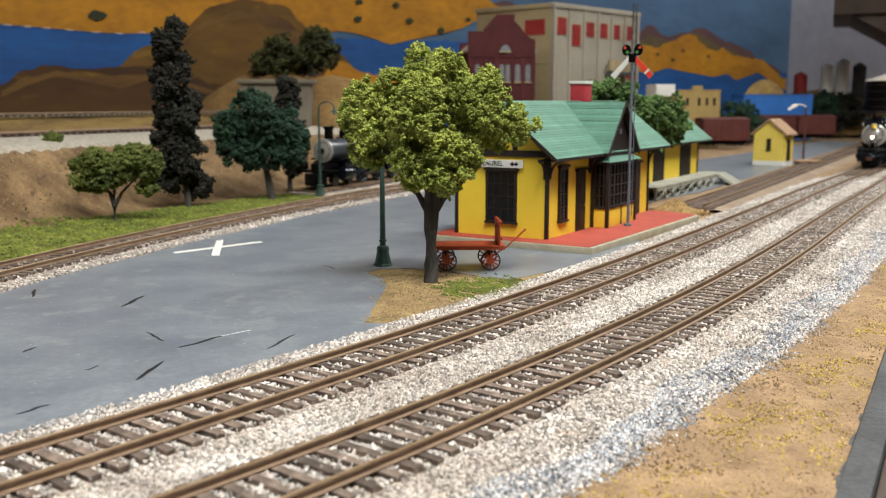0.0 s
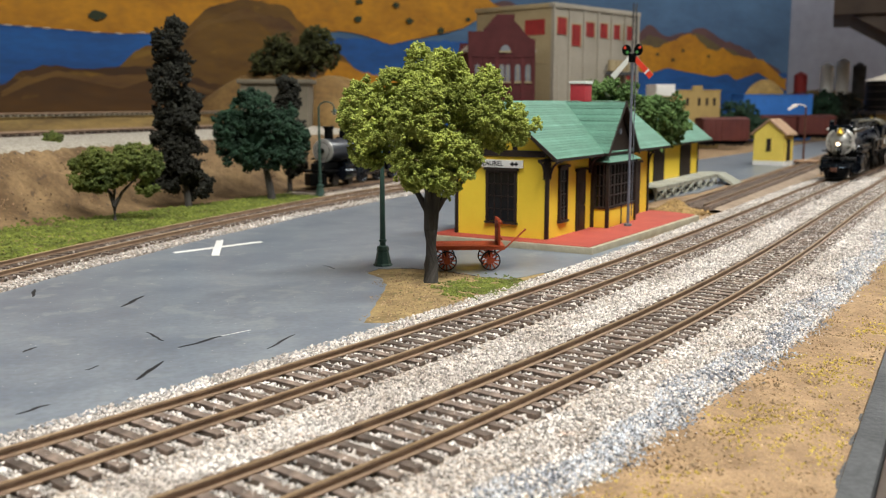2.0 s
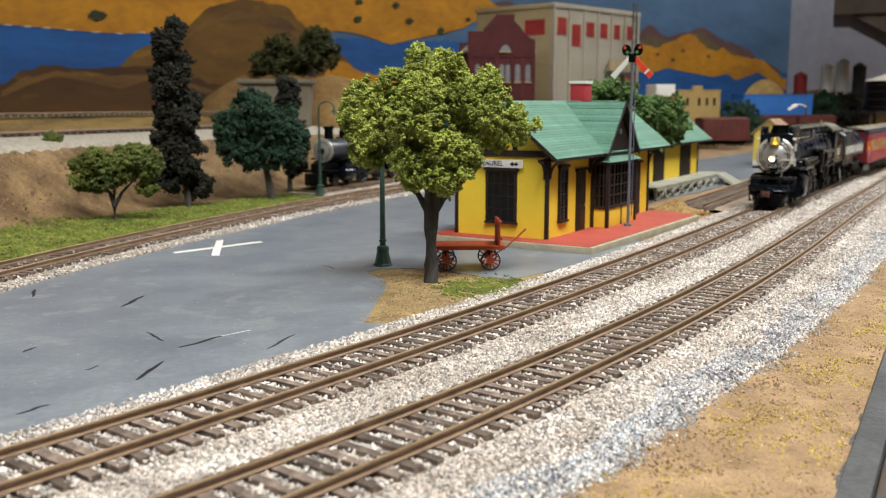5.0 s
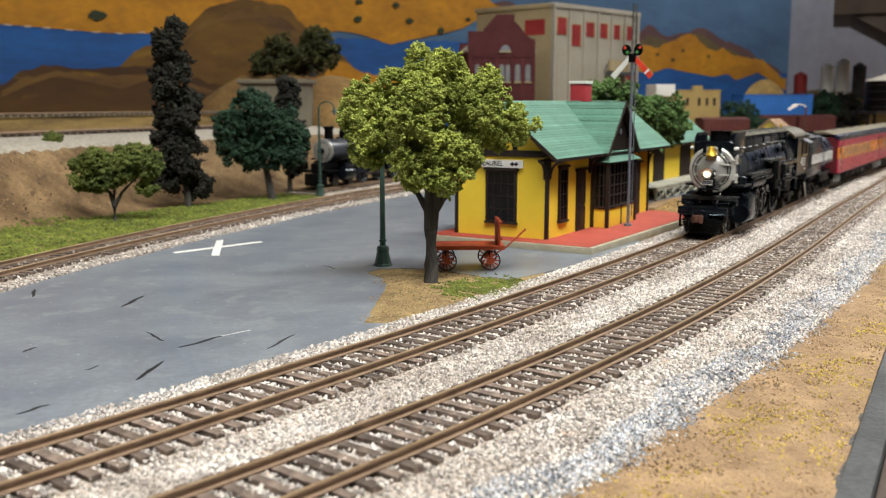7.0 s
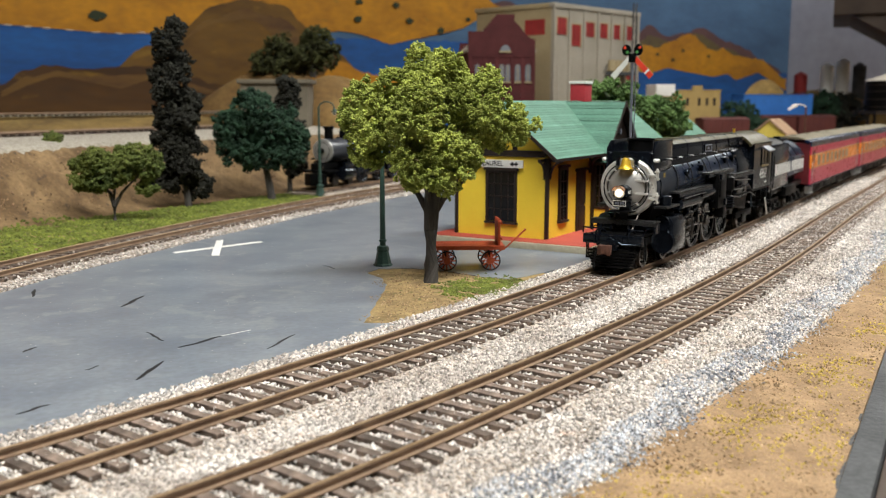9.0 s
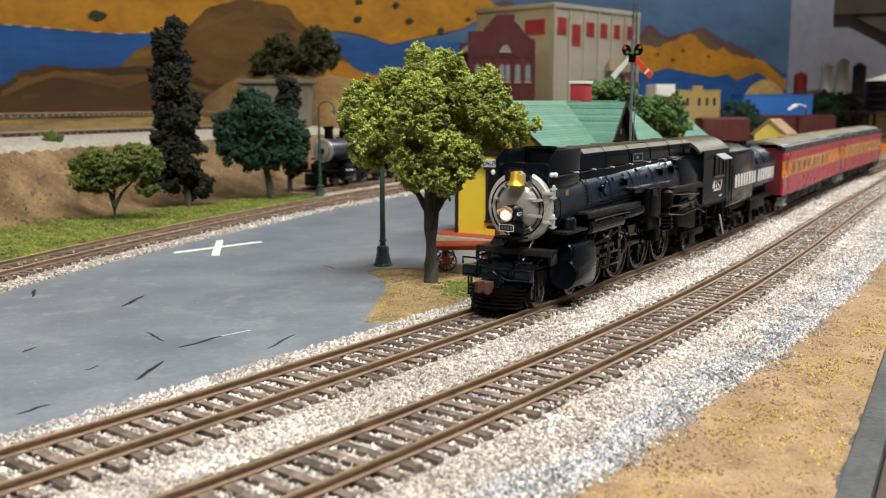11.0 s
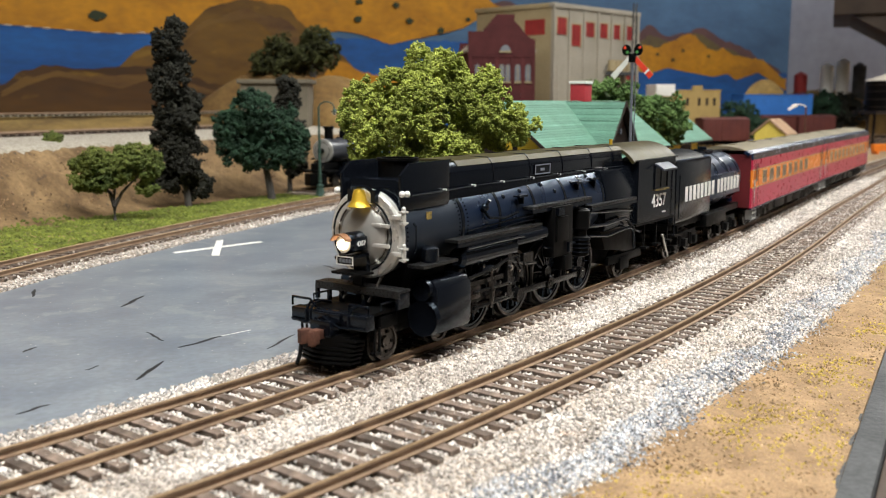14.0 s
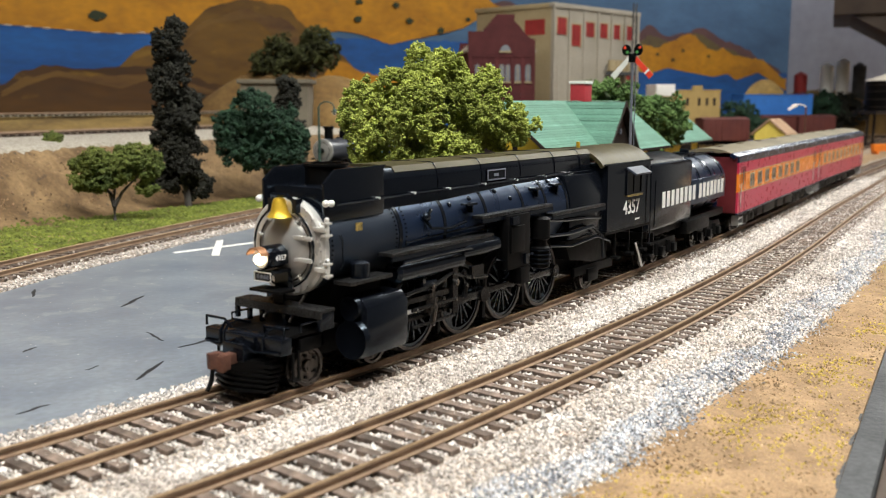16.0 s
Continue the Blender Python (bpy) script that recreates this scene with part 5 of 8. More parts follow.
def small_buildings():
    b = thing("tan_building", "tan stucco block with small dark windows and raised parapet", "building", at(368, 1500, GROUND, 8))
    part("wall", Shape().box(0, 68, 0, 60, 0, 90), TAN, b, bevel=0.5)
    part("parapet", Shape().box(22, 38, -0.6, 4, 90, 97).box(-0.8, 68.8, -0.8, 2, 88, 90.5), TAN, b)
    for z in (66, 28):
        for x in (14, 33, 46, 58):
            part("window", Shape().box(x - 2, x + 2, -0.8, 0.3, z, z + 12), BROWN, b)
    w = thing("white_shed", "small white roofed block among the trees", "shed", at(300, 1350, GROUND, 15))
    part("wall", Shape().box(0, 26, 0, 30, 0, 80), TAN, w)
    part("roof", Shape().box(-1.5, 27.5, -1.5, 31.5, 80, 96), WHITE, w, bevel=0.8)
    s = thing("yellow_shed", "small yellow hut with tan gabled roof beside the tracks", "shed", at(352, 1082, GROUND, -36))
    part("wall", Shape().prism([(0, 6.2), (34, 6.2), (34, 37), (17, 51), (0, 37)], "y", 0, 34), SHED_YELLOW, s)
    part("footing", Shape().box(-0.3, 34.3, -0.3, 34.3, 0, 6), WHITE, s)
    for sg in (0, 1):
        pts = [(17, 53), (17, 51.2), (-3.5, 34.5), (-3.5, 36.4)] if sg == 0 else [(17.1, 53), (17.1, 51.2), (37.5, 34.5), (37.5, 36.4)]
        part("roof", Shape().prism(pts, "y", -3, 37), SHED_ROOF, s)
    wd = part("window", Shape().box(14.5, 19.5, -0.5, 0.3, 18, 31), BROWN, s)
    part("sill", Shape().box(13.6, 20.4, -1.0, 0.3, 16.8, 18), BROWN, wd)
    part("door", Shape().box(33.7, 34.6, 10, 22, 6.2, 30), BROWN, s)
    st = thing("timber_step", "low timber loading step beside the yellow hut", "step", at(394, 1072, GROUND, -36))
    for k in range(5):
        part("plank", Shape().box(0, 26, k * 4.0, k * 4.0 + 3.7, 5, 7), SHED_ROOF, st)
    for x in (1, 22):
        part("leg", Shape().box(x, x + 2, 1, 18, 0, 5), BROWN, st)
    l = thing("yard_lamp", "rust-brown yard lamp with pale curved reflector", "street lamp", at(412, 1090, GROUND))
    part("pole", Shape().rod((0, 0, 0), (0, 0, 66), 1.3, 1.0), RUST, l)
    part("arm", Shape().tube([(0, 0, 65)] + [(-9 + 9 * math.cos(a), 0, 65 + 4 * math.sin(a)) for a in np.linspace(0, math.pi * 0.8, 7)], 0.9, 6), WHITE, l)
    part("reflector", Shape().tube([(-10, 0, 68), (-18, 0, 64), (-20, 0, 63)], [1.4, 1.8, 1.5], 8), WHITE, l)
    # freight cars in the yard
    fc = thing("freight_car", "oxide-red boxcar standing in the yard", "freight car", at(392, 1440, 0, 12), "freight cars in the yard")
    part("body", Shape().box(0, 76, 0, 30, 8, 40), BOXCAR, fc, bevel=0.4)
    part("roof", Shape().prism([(-0.8, 40), (15, 43.5), (30.8, 40)], "x", -1, 77), BOXCAR, fc)
    part("underframe", Shape().box(3, 73, 4, 26, 3, 8), BLACK_MATT, fc)
    dr = part("door", Shape().box(30, 46, -1.0, 0, 9, 38), BOXCAR, fc)
    for k in range(9):
        x = 4 + k * 8.5
        if not 29 < x < 47:
            part("rib", Shape().box(x - 0.5, x + 0.5, -0.8, 0, 9, 39), BOXCAR, fc)
    for x in (10, 20, 56, 66):
        for y in (6.5, 23.5):
            part("wheel", Shape().turned([(-1, 5), (1, 5)], (x, y, 5), (0, 1, 0), 16), STEEL, fc)
    copy_thing(fc, at(560, 1700, 0, 14))
    copy_thing(fc, at(640, 1722, 0, 14))
    u = thing("blue_warehouse", "plain blue flat-roofed block behind the freight cars", "building", at(560, 1790, GROUND, 16))
    part("wall", Shape().box(0, 150, 0, 40, 0, 84), BLUE_CAR, u, bevel=0.6)
    part("roof", Shape().box(-1, 151, -1, 41, 84, 86), BLUE_CAR, u)
    # water tank on legs
    t = thing("water_tank", "dark wooden water tank with conical roof on timber legs", "water tank", at(700, 1500, GROUND))
    part("tub", Shape().turned([(58, 40), (104, 38.5)], (0, 0, 0), (0, 0, 1), 32), BLACK_MATT, t)
    for z in (64, 76, 88, 98):
        part("hoop", Shape().turned([(z - 0.6, 39.9), (z + 0.6, 39.9)], (0, 0, 0), (0, 0, 1), 32), BROWN, t)
    part("roof", Shape().turned([(104, 42), (117, 4), (119, 1.5)], (0, 0, 0), (0, 0, 1), 32), ROOF_PALE, t)
    part("floor", Shape().box(-42, 42, -42, 42, 53, 58), BROWN, t)
    for a in range(8):
        w = math.radians(a * 45 + 20)
        part("leg", Shape().tube([(34 * math.cos(w), 34 * math.sin(w), 0), (32 * math.cos(w), 32 * math.sin(w), 53)], 2.4, 5), BROWN, t)
    part("spout", Shape().tube([(-38, -6, 66), (-58, -14, 60), (-64, -16, 48)], 2.0, 8), BLACK_MATT, t)
    o = thing("orange_barrier", "bright orange barrier lying by the far tracks", "barrier", at(596, 1320, GROUND, 20))
    part("board", Shape().box(0, 60, 0, 6, 4, 14), ORANGE, o, bevel=0.6)
    part("foot", Shape().box(4, 8, -2, 8, 0, 4).box(50, 54, -2, 8, 0, 4), ORANGE, o)
    for k, (qx, qz, mt, lb) in enumerate(((792, 150, WHITE, "tall white storage silo in the far yard"), (824, 158, WHITE, "tall white storage silo in the far yard"), (858, 150, GREY_WOOD, "grey storage silo in the far yard"), (738, 132, RED_PANE, "red storage silo in the far yard"))):
        q = thing("storage_silo", lb, "silo", at(qx, 1990, GROUND))
        part("barrel", Shape().turned([(0, 13), (qz - 6, 13)], (0, 0, 0), (0, 0, 1), 20), mt, q)
        part("cap", Shape().turned([(qz - 6, 14), (qz, 4), (qz + 1.5, 2)], (0, 0, 0), (0, 0, 1), 20), mt, q)
        for z in (30, 60, 90):
            part("hoop", Shape().turned([(z, 13.4), (z + 1.5, 13.4)], (0, 0, 0), (0, 0, 1), 20), GREY_WOOD, q)
    a = thing("concrete_abutment", "pale concrete block building with flat slab on the upper level", "building", at(-198, 940, 40, 0))
    part("wall", Shape().box(0, 66, 0, 40, 0, 44), DULL_CONCRETE, a)
    part("slab", Shape().box(-3, 69, -3, 43, 44, 48), DULL_CONCRETE, a, bevel=0.6)
    for nm, lb, x, y, z, rx, ry, rz, mt in (("rock_mound", "ochre plaster rock mound", -118, 1020, 30, 52, 40, 64, OCHRE), ("rock_mound", "ochre plaster hill below the backdrop", -186, 1075, 30, 78, 40, 72, OCHRE),
                                            ("sand_hill", "straw-coloured hill behind the blue block", 655, 1960, 0, 50, 40, 112, STRAW), ("sand_hill", "tan earth slope beside the water tank", 800, 2020, 0, 150, 70, 92, OCHRE),
                                            ("sand_hill", "ochre earth slope behind the freight cars", 420, 1760, 0, 140, 60, 50, OCHRE)):
        rng = np.random.default_rng(int(abs(x)))
        n, sh = 36, Shape()
        prof = [(math.sin(math.pi * k / 20), math.cos(math.pi * k / 20) + 0.25 * (1 - k / 10) ** 2) for k in range(11)]
        vs, fs = [], []
        ph = rng.uniform(0, 6, 4)
        for k, (h, w) in enumerate(prof):
            for i in range(n):
                an = 2 * math.pi * i / n
                lump = 1 + 0.10 * math.sin(3 * an + ph[0] + 2 * h) + 0.06 * math.sin(7 * an + ph[1] + 5 * h) + 0.03 * math.sin(13 * an + ph[2])
                vs.append((rx * w * lump * math.cos(an), ry * w * lump * math.sin(an), rz * h))
        for k in range(10):
            fs += [(k * n + i, k * n + (i + 1) % n, (k + 1) * n + (i + 1) % n, (k + 1) * n + i) for i in range(n)]
        tagged(part(nm, sh.add(vs, fs), mt, label=lb, at=at(x, y, z)), category="rock")
    # two thin tracks on the upper ledge: one along the white ballast, one on the crest behind it
    for g, z, nm, lb, tm in ((194, 44.4, "upper_track", "dark narrow track along the upper ballast", TIE), (306, GROUND + 61.0, "crest_track", "pale weathered track on the crest below the hills", DULL_CONCRETE)):
        r = thing(nm, lb, "track", kind="structure")
        for k in range(130):
            x, y, h = BACK.spot(40 + k * 6.4, -g)
            part("tie", Shape().box(-1.3, 1.3, -9, 9, -1.6, 0), tm, r, at=at(x, y, z, math.degrees(h)))
        for off in (-6, 6):
            pts = [(*BACK.spot(q, -g + off)[:2], z + 0.9) for q in np.arange(36, 880, 14.0)]
            part("rail", Shape().tube(pts, 0.75, 4), RAIL, r)


DULL_CONCRETE = mat("dull_concrete", (0.20, 0.175, 0.13), (0.14, 0.12, 0.09), 0.02, 0.9, bump=0.3, fine=0.3)
ORANGE = mat("barrier_orange", (0.85, 0.22, 0.02), None, 0.1, 0.5)
OCHRE = mat("ochre_plaster", (0.23, 0.14, 0.048), (0.14, 0.078, 0.026), 0.015, 0.95, bump=0.5, fine=0.2, dist=0.5)
STRAW = mat("straw_hill", (0.48, 0.33, 0.12), (0.36, 0.23, 0.08), 0.012, 0.95, bump=0.5, fine=0.15, dist=0.5)
small_buildings()


# ---- painted backdrop and the room ----
P_BLUE = mat("paint_lake_blue", (0.009, 0.085, 0.29), (0.006, 0.045, 0.17), 0.012, 0.7, bump=0.1, fine=0.12, stretch=(0.5, 1, 1.6), dist=0.3)
P_SKY = mat("paint_sky_blue", (0.058, 0.121, 0.222), (0.033, 0.074, 0.148), 0.008, 0.7, bump=0.1, fine=0.1, stretch=(0.5, 1, 1.5))
P_ORANGE = mat("paint_orange", (0.45, 0.20, 0.006), (0.27, 0.11, 0.004), 0.010, 0.7, bump=0.1, fine=0.1, dist=0.35, c=(0.22, 0.13, 0.012), spots=-0.04, stretch=(0.7, 1, 1.4))
P_BROWN = mat("paint_brown", (0.14, 0.070, 0.007), (0.058, 0.025, 0.003), 0.010, 0.7, bump=0.1, fine=0.1, stretch=(0.6, 1, 1.5), c=(0.175, 0.095, 0.009), spots=-0.02)
P_DARK = mat("paint_dark_brown", (0.086, 0.037, 0.004), (0.036, 0.014, 0.002), 0.008, 0.7, bump=0.1, fine=0.1, stretch=(0.5, 1, 1.7), c=(0.155, 0.083, 0.007), spots=-0.01)
P_OLIVE = mat("paint_olive", (0.101, 0.078, 0.027), (0.062, 0.039, 0.023), 0.014, 0.7, bump=0.1, fine=0.1)
P_MAROON = mat("paint_maroon", (0.094, 0.043, 0.043), (0.062, 0.031, 0.035), 0.014, 0.7, bump=0.1, fine=0.1)
P_OCHRE = mat("paint_ochre_brush", (0.148, 0.078, 0.012), (0.066, 0.028, 0.008), 0.02, 0.7, bump=0.1, fine=0.12, stretch=(0.4, 1, 1.6))
P_GREEN = mat("paint_bush_green", (0.014, 0.022, 0.007), (0.022, 0.03, 0.009), 0.05, 0.7)


def smooth_line(pts, step=10.0, rough=1.2, seed=1):
    """A painted edge: eased through a few (u, z) points with a brush wobble."""
    rng = np.random.default_rng(seed)
    us, zs = [p[0] for p in pts], [p[1] for p in pts]
    out = []
    for u in np.arange(us[0], us[-1] + 0.1, step):
        k = min(max(int(np.searchsorted(us, u)) - 1, 0), len(us) - 2)
        f = (u - us[k]) / (us[k + 1] - us[k])
        f = f * f * (3 - 2 * f)
        out.append((u, zs[k] * (1 - f) + zs[k + 1] * f + rng.normal(0, rough)))
    return out


def backdrop():
    m = Matrix.Translation(Vector((-900, 1000, 0)) * U) @ Matrix.Rotation(math.atan2(1200, 1706), 4, "Z")
    b = thing("backdrop", "painted backdrop of golden hills and blue water", "backdrop", m, kind="structure")
    part("panel", Shape().box(-500, 2052, 0, 12, -30, 520), P_SKY, b)

    def layer(top, low, mt, depth, seed, name="painted_hill"):
        pts = smooth_line(top, 8, 1.0, seed)
        bottom = [(pts[-1][0], low), (pts[0][0], low)] if not isinstance(low, list) else smooth_line(low, 8, 1.0, seed + 50)[::-1]
        # strips keep every face convex
        sh = Shape()
        lo = (lambda u: low) if not isinstance(low, list) else (lambda u: float(np.interp(u, [p[0] for p in low], [p[1] for p in low])))
        vs = []
        for u, z in pts:
            vs += [(u, -depth, z), (u, -depth, min(lo(u), z - 0.1)), (u, -depth + 0.8, z)]
        fs = []
        for k in range(len(pts) - 1):
            a, c = 3 * k, 3 * (k + 1)
            fs += [(a, a + 1, c + 1, c), (a, c, c + 2, a + 2)]
        part(name, sh.add(vs, fs), mt, b)
    layer([(-500, 170), (412, 165), (1000, 165), (1240, 170)], -20, P_BLUE, 0.8, 1, "painted_lake")
    layer([(-500, 420), (300, 420), (800, 420), (1120, 330), (1215, 232), (1262, 180)],
          [(-500, 165), (412, 164), (480, 161), (553, 158), (681, 163), (786, 150), (862, 170), (902, 176), (942, 172), (995, 158), (1039, 168), (1096, 179), (1143, 191), (1203, 222), (1262, 179)], P_ORANGE, 1.6, 2)
    layer([(540, 105), (599, 144), (648, 169), (699, 203), (743, 215), (806, 209), (848, 178), (891, 145), (942, 111), (990, 90)], 20, P_BROWN, 2.4, 3)
    layer([(760, 95), (862, 105), (905, 130), (945, 112), (1010, 103), (1100, 90)], 20, P_ORANGE, 2.8, 4)
    layer([(-500, 110), (250, 70), (407, 88), (435, 106), (470, 114), (513, 110), (558, 113), (605, 115), (653, 103), (695, 91), (740, 100), (830, 90), (900, 60)], 0, P_DARK, 3.6, 5)
    layer([(407, 80), (440, 98), (475, 106), (520, 100), (600, 104), (650, 94), (700, 82), (820, 80)],
          [(407, 72), (440, 88), (475, 100), (520, 92), (560, 84), (600, 98), (650, 84), (700, 74), (820, 60)], P_OCHRE, 4.2, 12)
    layer([(640, 150), (690, 182), (743, 200), (800, 190), (850, 160)], [(640, 146), (690, 176), (743, 186), (770, 180), (800, 150), (850, 120)], P_OCHRE, 3.0, 13)
    layer([(1190, 236), (1240, 240), (1300, 215), (1375, 191), (1500, 178), (1540, 182), (1599, 216), (1649, 196), (1700, 205), (1750, 218), (1842, 192), (1875, 186), (1900, 178), (1960, 153), (2048, 131)], 60, P_MAROON, 1.2, 6)
    layer([(1200, 225), (1290, 205), (1380, 182), (1500, 168), (1560, 178), (1600, 196), (1660, 186), (1740, 205), (1830, 178), (1920, 160), (2048, 122)], 60, P_OLIVE, 2.0, 7)
    layer([(1500, 150), (1540, 160), (1585, 177), (1620, 172), (1650, 185), (1716, 204), (1788, 172), (1820, 178), (1863, 164), (1940, 158), (2048, 118)],
          [(1500, 140), (1560, 126), (1603, 122), (1650, 134), (1700, 128), (1760, 122), (1792, 118), (1840, 126), (1866, 112), (1942, 130), (2048, 90)], P_ORANGE, 2.8, 8)
    layer([(1400, 140), (1600, 142), (1800, 140), (2048, 130)], 20, P_BLUE, 2.4, 9, "painted_lake")
    rng = np.random.default_rng(4)
    for u, z, r in ((533, 181, 9), (936, 222, 6), (934, 195, 6), (1006, 221, 6), (1031, 197, 6), (1094, 184, 6), (1150, 205, 4), (1000, 240, 8), (1665, 150, 4), (1695, 170, 4), (1775, 160, 4), (1620, 160, 4)):
        pts = [(u + r * 1.2 * math.cos(a) * rng.uniform(0.65, 1.2), z + r * 0.8 * math.sin(a) * rng.uniform(0.6, 1.25)) for a in np.linspace(0, 2 * math.pi, 15)[:-1]]
        part("painted_bush", Shape().prism(pts, "y", -4.4, -3.6), P_GREEN, b)
    for k in range(7):
        u = 412 + k * 30 + rng.uniform(-9, 9)
        z = float(np.interp(u, [412, 480, 553, 615], [164, 161, 158, 163]))
        part("painted_surf", Shape().prism([(u - 7, z - 0.3), (u + 4, z - 0.9), (u + 6, z - 0.2), (u - 1, z + 0.3)], "y", -2.4, -1.7), WHITE, b)


backdrop()


def room():
    tagged(part("ceiling", Shape().box(-2600, 3600, -2600, 4700, CEILING, CEILING + 40), CEIL, label="unseen ceiling of the club room, toned down to dim reflections"), category="ceiling", kind="structure")
    tagged(part("floor", Shape().box(-2600, 3600, -2600, 4700, -1000, -960), FASCIA_BROWN, label="dark floor of the club room"), category="floor", kind="structure")
    for nm, x0, x1, y0, y1 in (("wall_west", -2640, -2600, -2600, 4700), ("wall_east", 3600, 3640, -2600, 4700), ("wall_south", -2600, 3600, -2640, -2600), ("wall_north", -2600, 3600, 4700, 4740)):
        tagged(part(nm, Shape().box(x0, x1, y0, y1, -1000, CEILING), WALL, label="unseen plain wall of the club room, toned dark to cut bounce"), category="wall", kind="structure")
    for lx, ly, watts in LIGHTS:
        f = thing("ceiling_light", "white fluorescent ceiling fixture with two tubes", "ceiling light", at(lx, ly, CEILING, 32), "ceiling lights of the room")
        part("housing", Shape().box(-620, 620, -150, 150, -40, 0), CEIL, f)
        for y in (-60, 60):
            part("tube", Shape().rod((-590, y, -55), (590, y, -55), 14), TUBE_GLOW, f)
    # layout edge board along the aisle, and benchwork below
    e = thing("layout_edge", "grey painted fascia board along the layout edge", "fascia", kind="structure")
    a = math.degrees(math.atan2(1, 0.55))
    m = at(74.5, 170, 0, a)
    part("edge_board", Shape().box(-200, 900, -5.6, 1.6, -90, -7.4), GREY_WOOD, e, at=m, bevel=0.8)
    part("edge_trim", Shape().box(-200, 900, -30, -5.9, -90, -9.0), FASCIA_BROWN, e, at=m, bevel=0.8)
    part("benchwork", Shape().box(-200, 900, 0.3, 60, -960, -40), FASCIA_BROWN, e, at=m)
    t = thing("layout_table", "timber table frame under the model landscape", "table", kind="structure")
    part("table_top", Shape().prism([(-1090, 62), (10, 62), (480, 905), (1290, 2000), (1290, 2490), (-1090, 2490)], "z", -60, -16), FASCIA_BROWN, t)
    for x, y in ((-1000, 160), (-40, 160), (-1000, 1300), (560, 1200), (-1000, 2400), (1200, 2400)):
        part("leg", Shape().box(x - 35, x + 35, y - 35, y + 35, -960, -60.5), FASCIA_BROWN, t)
    # pale partition and dark shelf beyond the far end of the backdrop
    tagged(part("partition", Shape().box(0, 600, 0, 30, -960, 700), PALE, label="pale lavender partition beyond the backdrop", at=at(800, 2240, 0, 4)), category="wall", kind="structure")
    s = thing("upper_shelf", "dark brown upper deck shelf above the far yard", "shelf", at(705, 1760, 0, -22), kind="structure")
    part("board", Shape().box(0, 700, 0, 330, 222, 470), FASCIA_BROWN, s, bevel=1.5)
    part("valance", Shape().prism([(30, 221.6), (130, 166), (700, 166), (700, 221.6)], "y", 10, 320), FASCIA_BROWN, s, bevel=1.0)


PALE = mat("partition_lavender", (0.30, 0.31, 0.385), (0.25, 0.26, 0.33), 0.006, 0.85, bump=0.1)
room()


# ---- the train: x runs forward from the headlight, +y is the side that is seen ----
def bars(parent, name, x0, x1, z0, z1, y, widths, material, gap=0.35):
    """Unreadable or omitted lettering as plain upright bars on a side."""
    total = sum(widths)
    x = x0
    for w in widths:
        step = (x1 - x0) * w / total
        if w != 0.6:
            part(name, Shape().box(x + gap * 0.5, x + step - gap * 0.5, y, y + 0.12, z0, z1), material, parent)
        x += step


def lettering(parent, body, size, m, material, depth=0.05):
    cu = bpy.data.curves.new("number_lettering", "FONT")
    cu.body, cu.size, cu.extrude, cu.align_x, cu.align_y = body, size * U, depth * U, "CENTER", "CENTER"
    cu.offset = 0.012 * size * U
    cu.materials.append(material)
    ob = new("number_lettering", cu)
    ob.parent, ob.matrix_basis = parent, m
    return ob


SPINNING = []   # (object, local place, radius of the wheel, kind)


def wheelset(parent, x, r, gauge=7.6, name="wheelset", spokes=0, rim=None, label=""):
    sh = Shape()
    for y in (-gauge, gauge):
        o = 1 if y > 0 else -1
        sh.turned([(y - 1.1 * o, r + 0.7), (y - 0.6 * o, r + 0.7), (y - 0.5 * o, r), (y + 1.2 * o, r - 0.1), (y + 1.2 * o, r * 0.82), (y + 0.7 * o, r * 0.78), (y + 0.7 * o, r * 0.34), (y + 1.4 * o, r * 0.3)], (0, 0, 0), (0, 1, 0), 26)
    sh.rod((0, -gauge, 0), (0, gauge, 0), r * 0.2, seg=10)
    w = part(name, sh, rim or STEEL, parent, label, at=at(x, 0, r))
    dots = Shape()
    for k in range(5):
        a = 2 * math.pi * k / 5
        for y in (-gauge - 1.0, gauge + 1.0):
            dots.rod((math.cos(a) * r * 0.56, y - 0.25, math.sin(a) * r * 0.56), (math.cos(a) * r * 0.56, y + 0.1, math.sin(a) * r * 0.56), r * 0.1, seg=7)
    part("wheel_hole", dots, BLACK_MATT, w)
    SPINNING.append((w, (x, 0, r), r, "roll"))
    return w


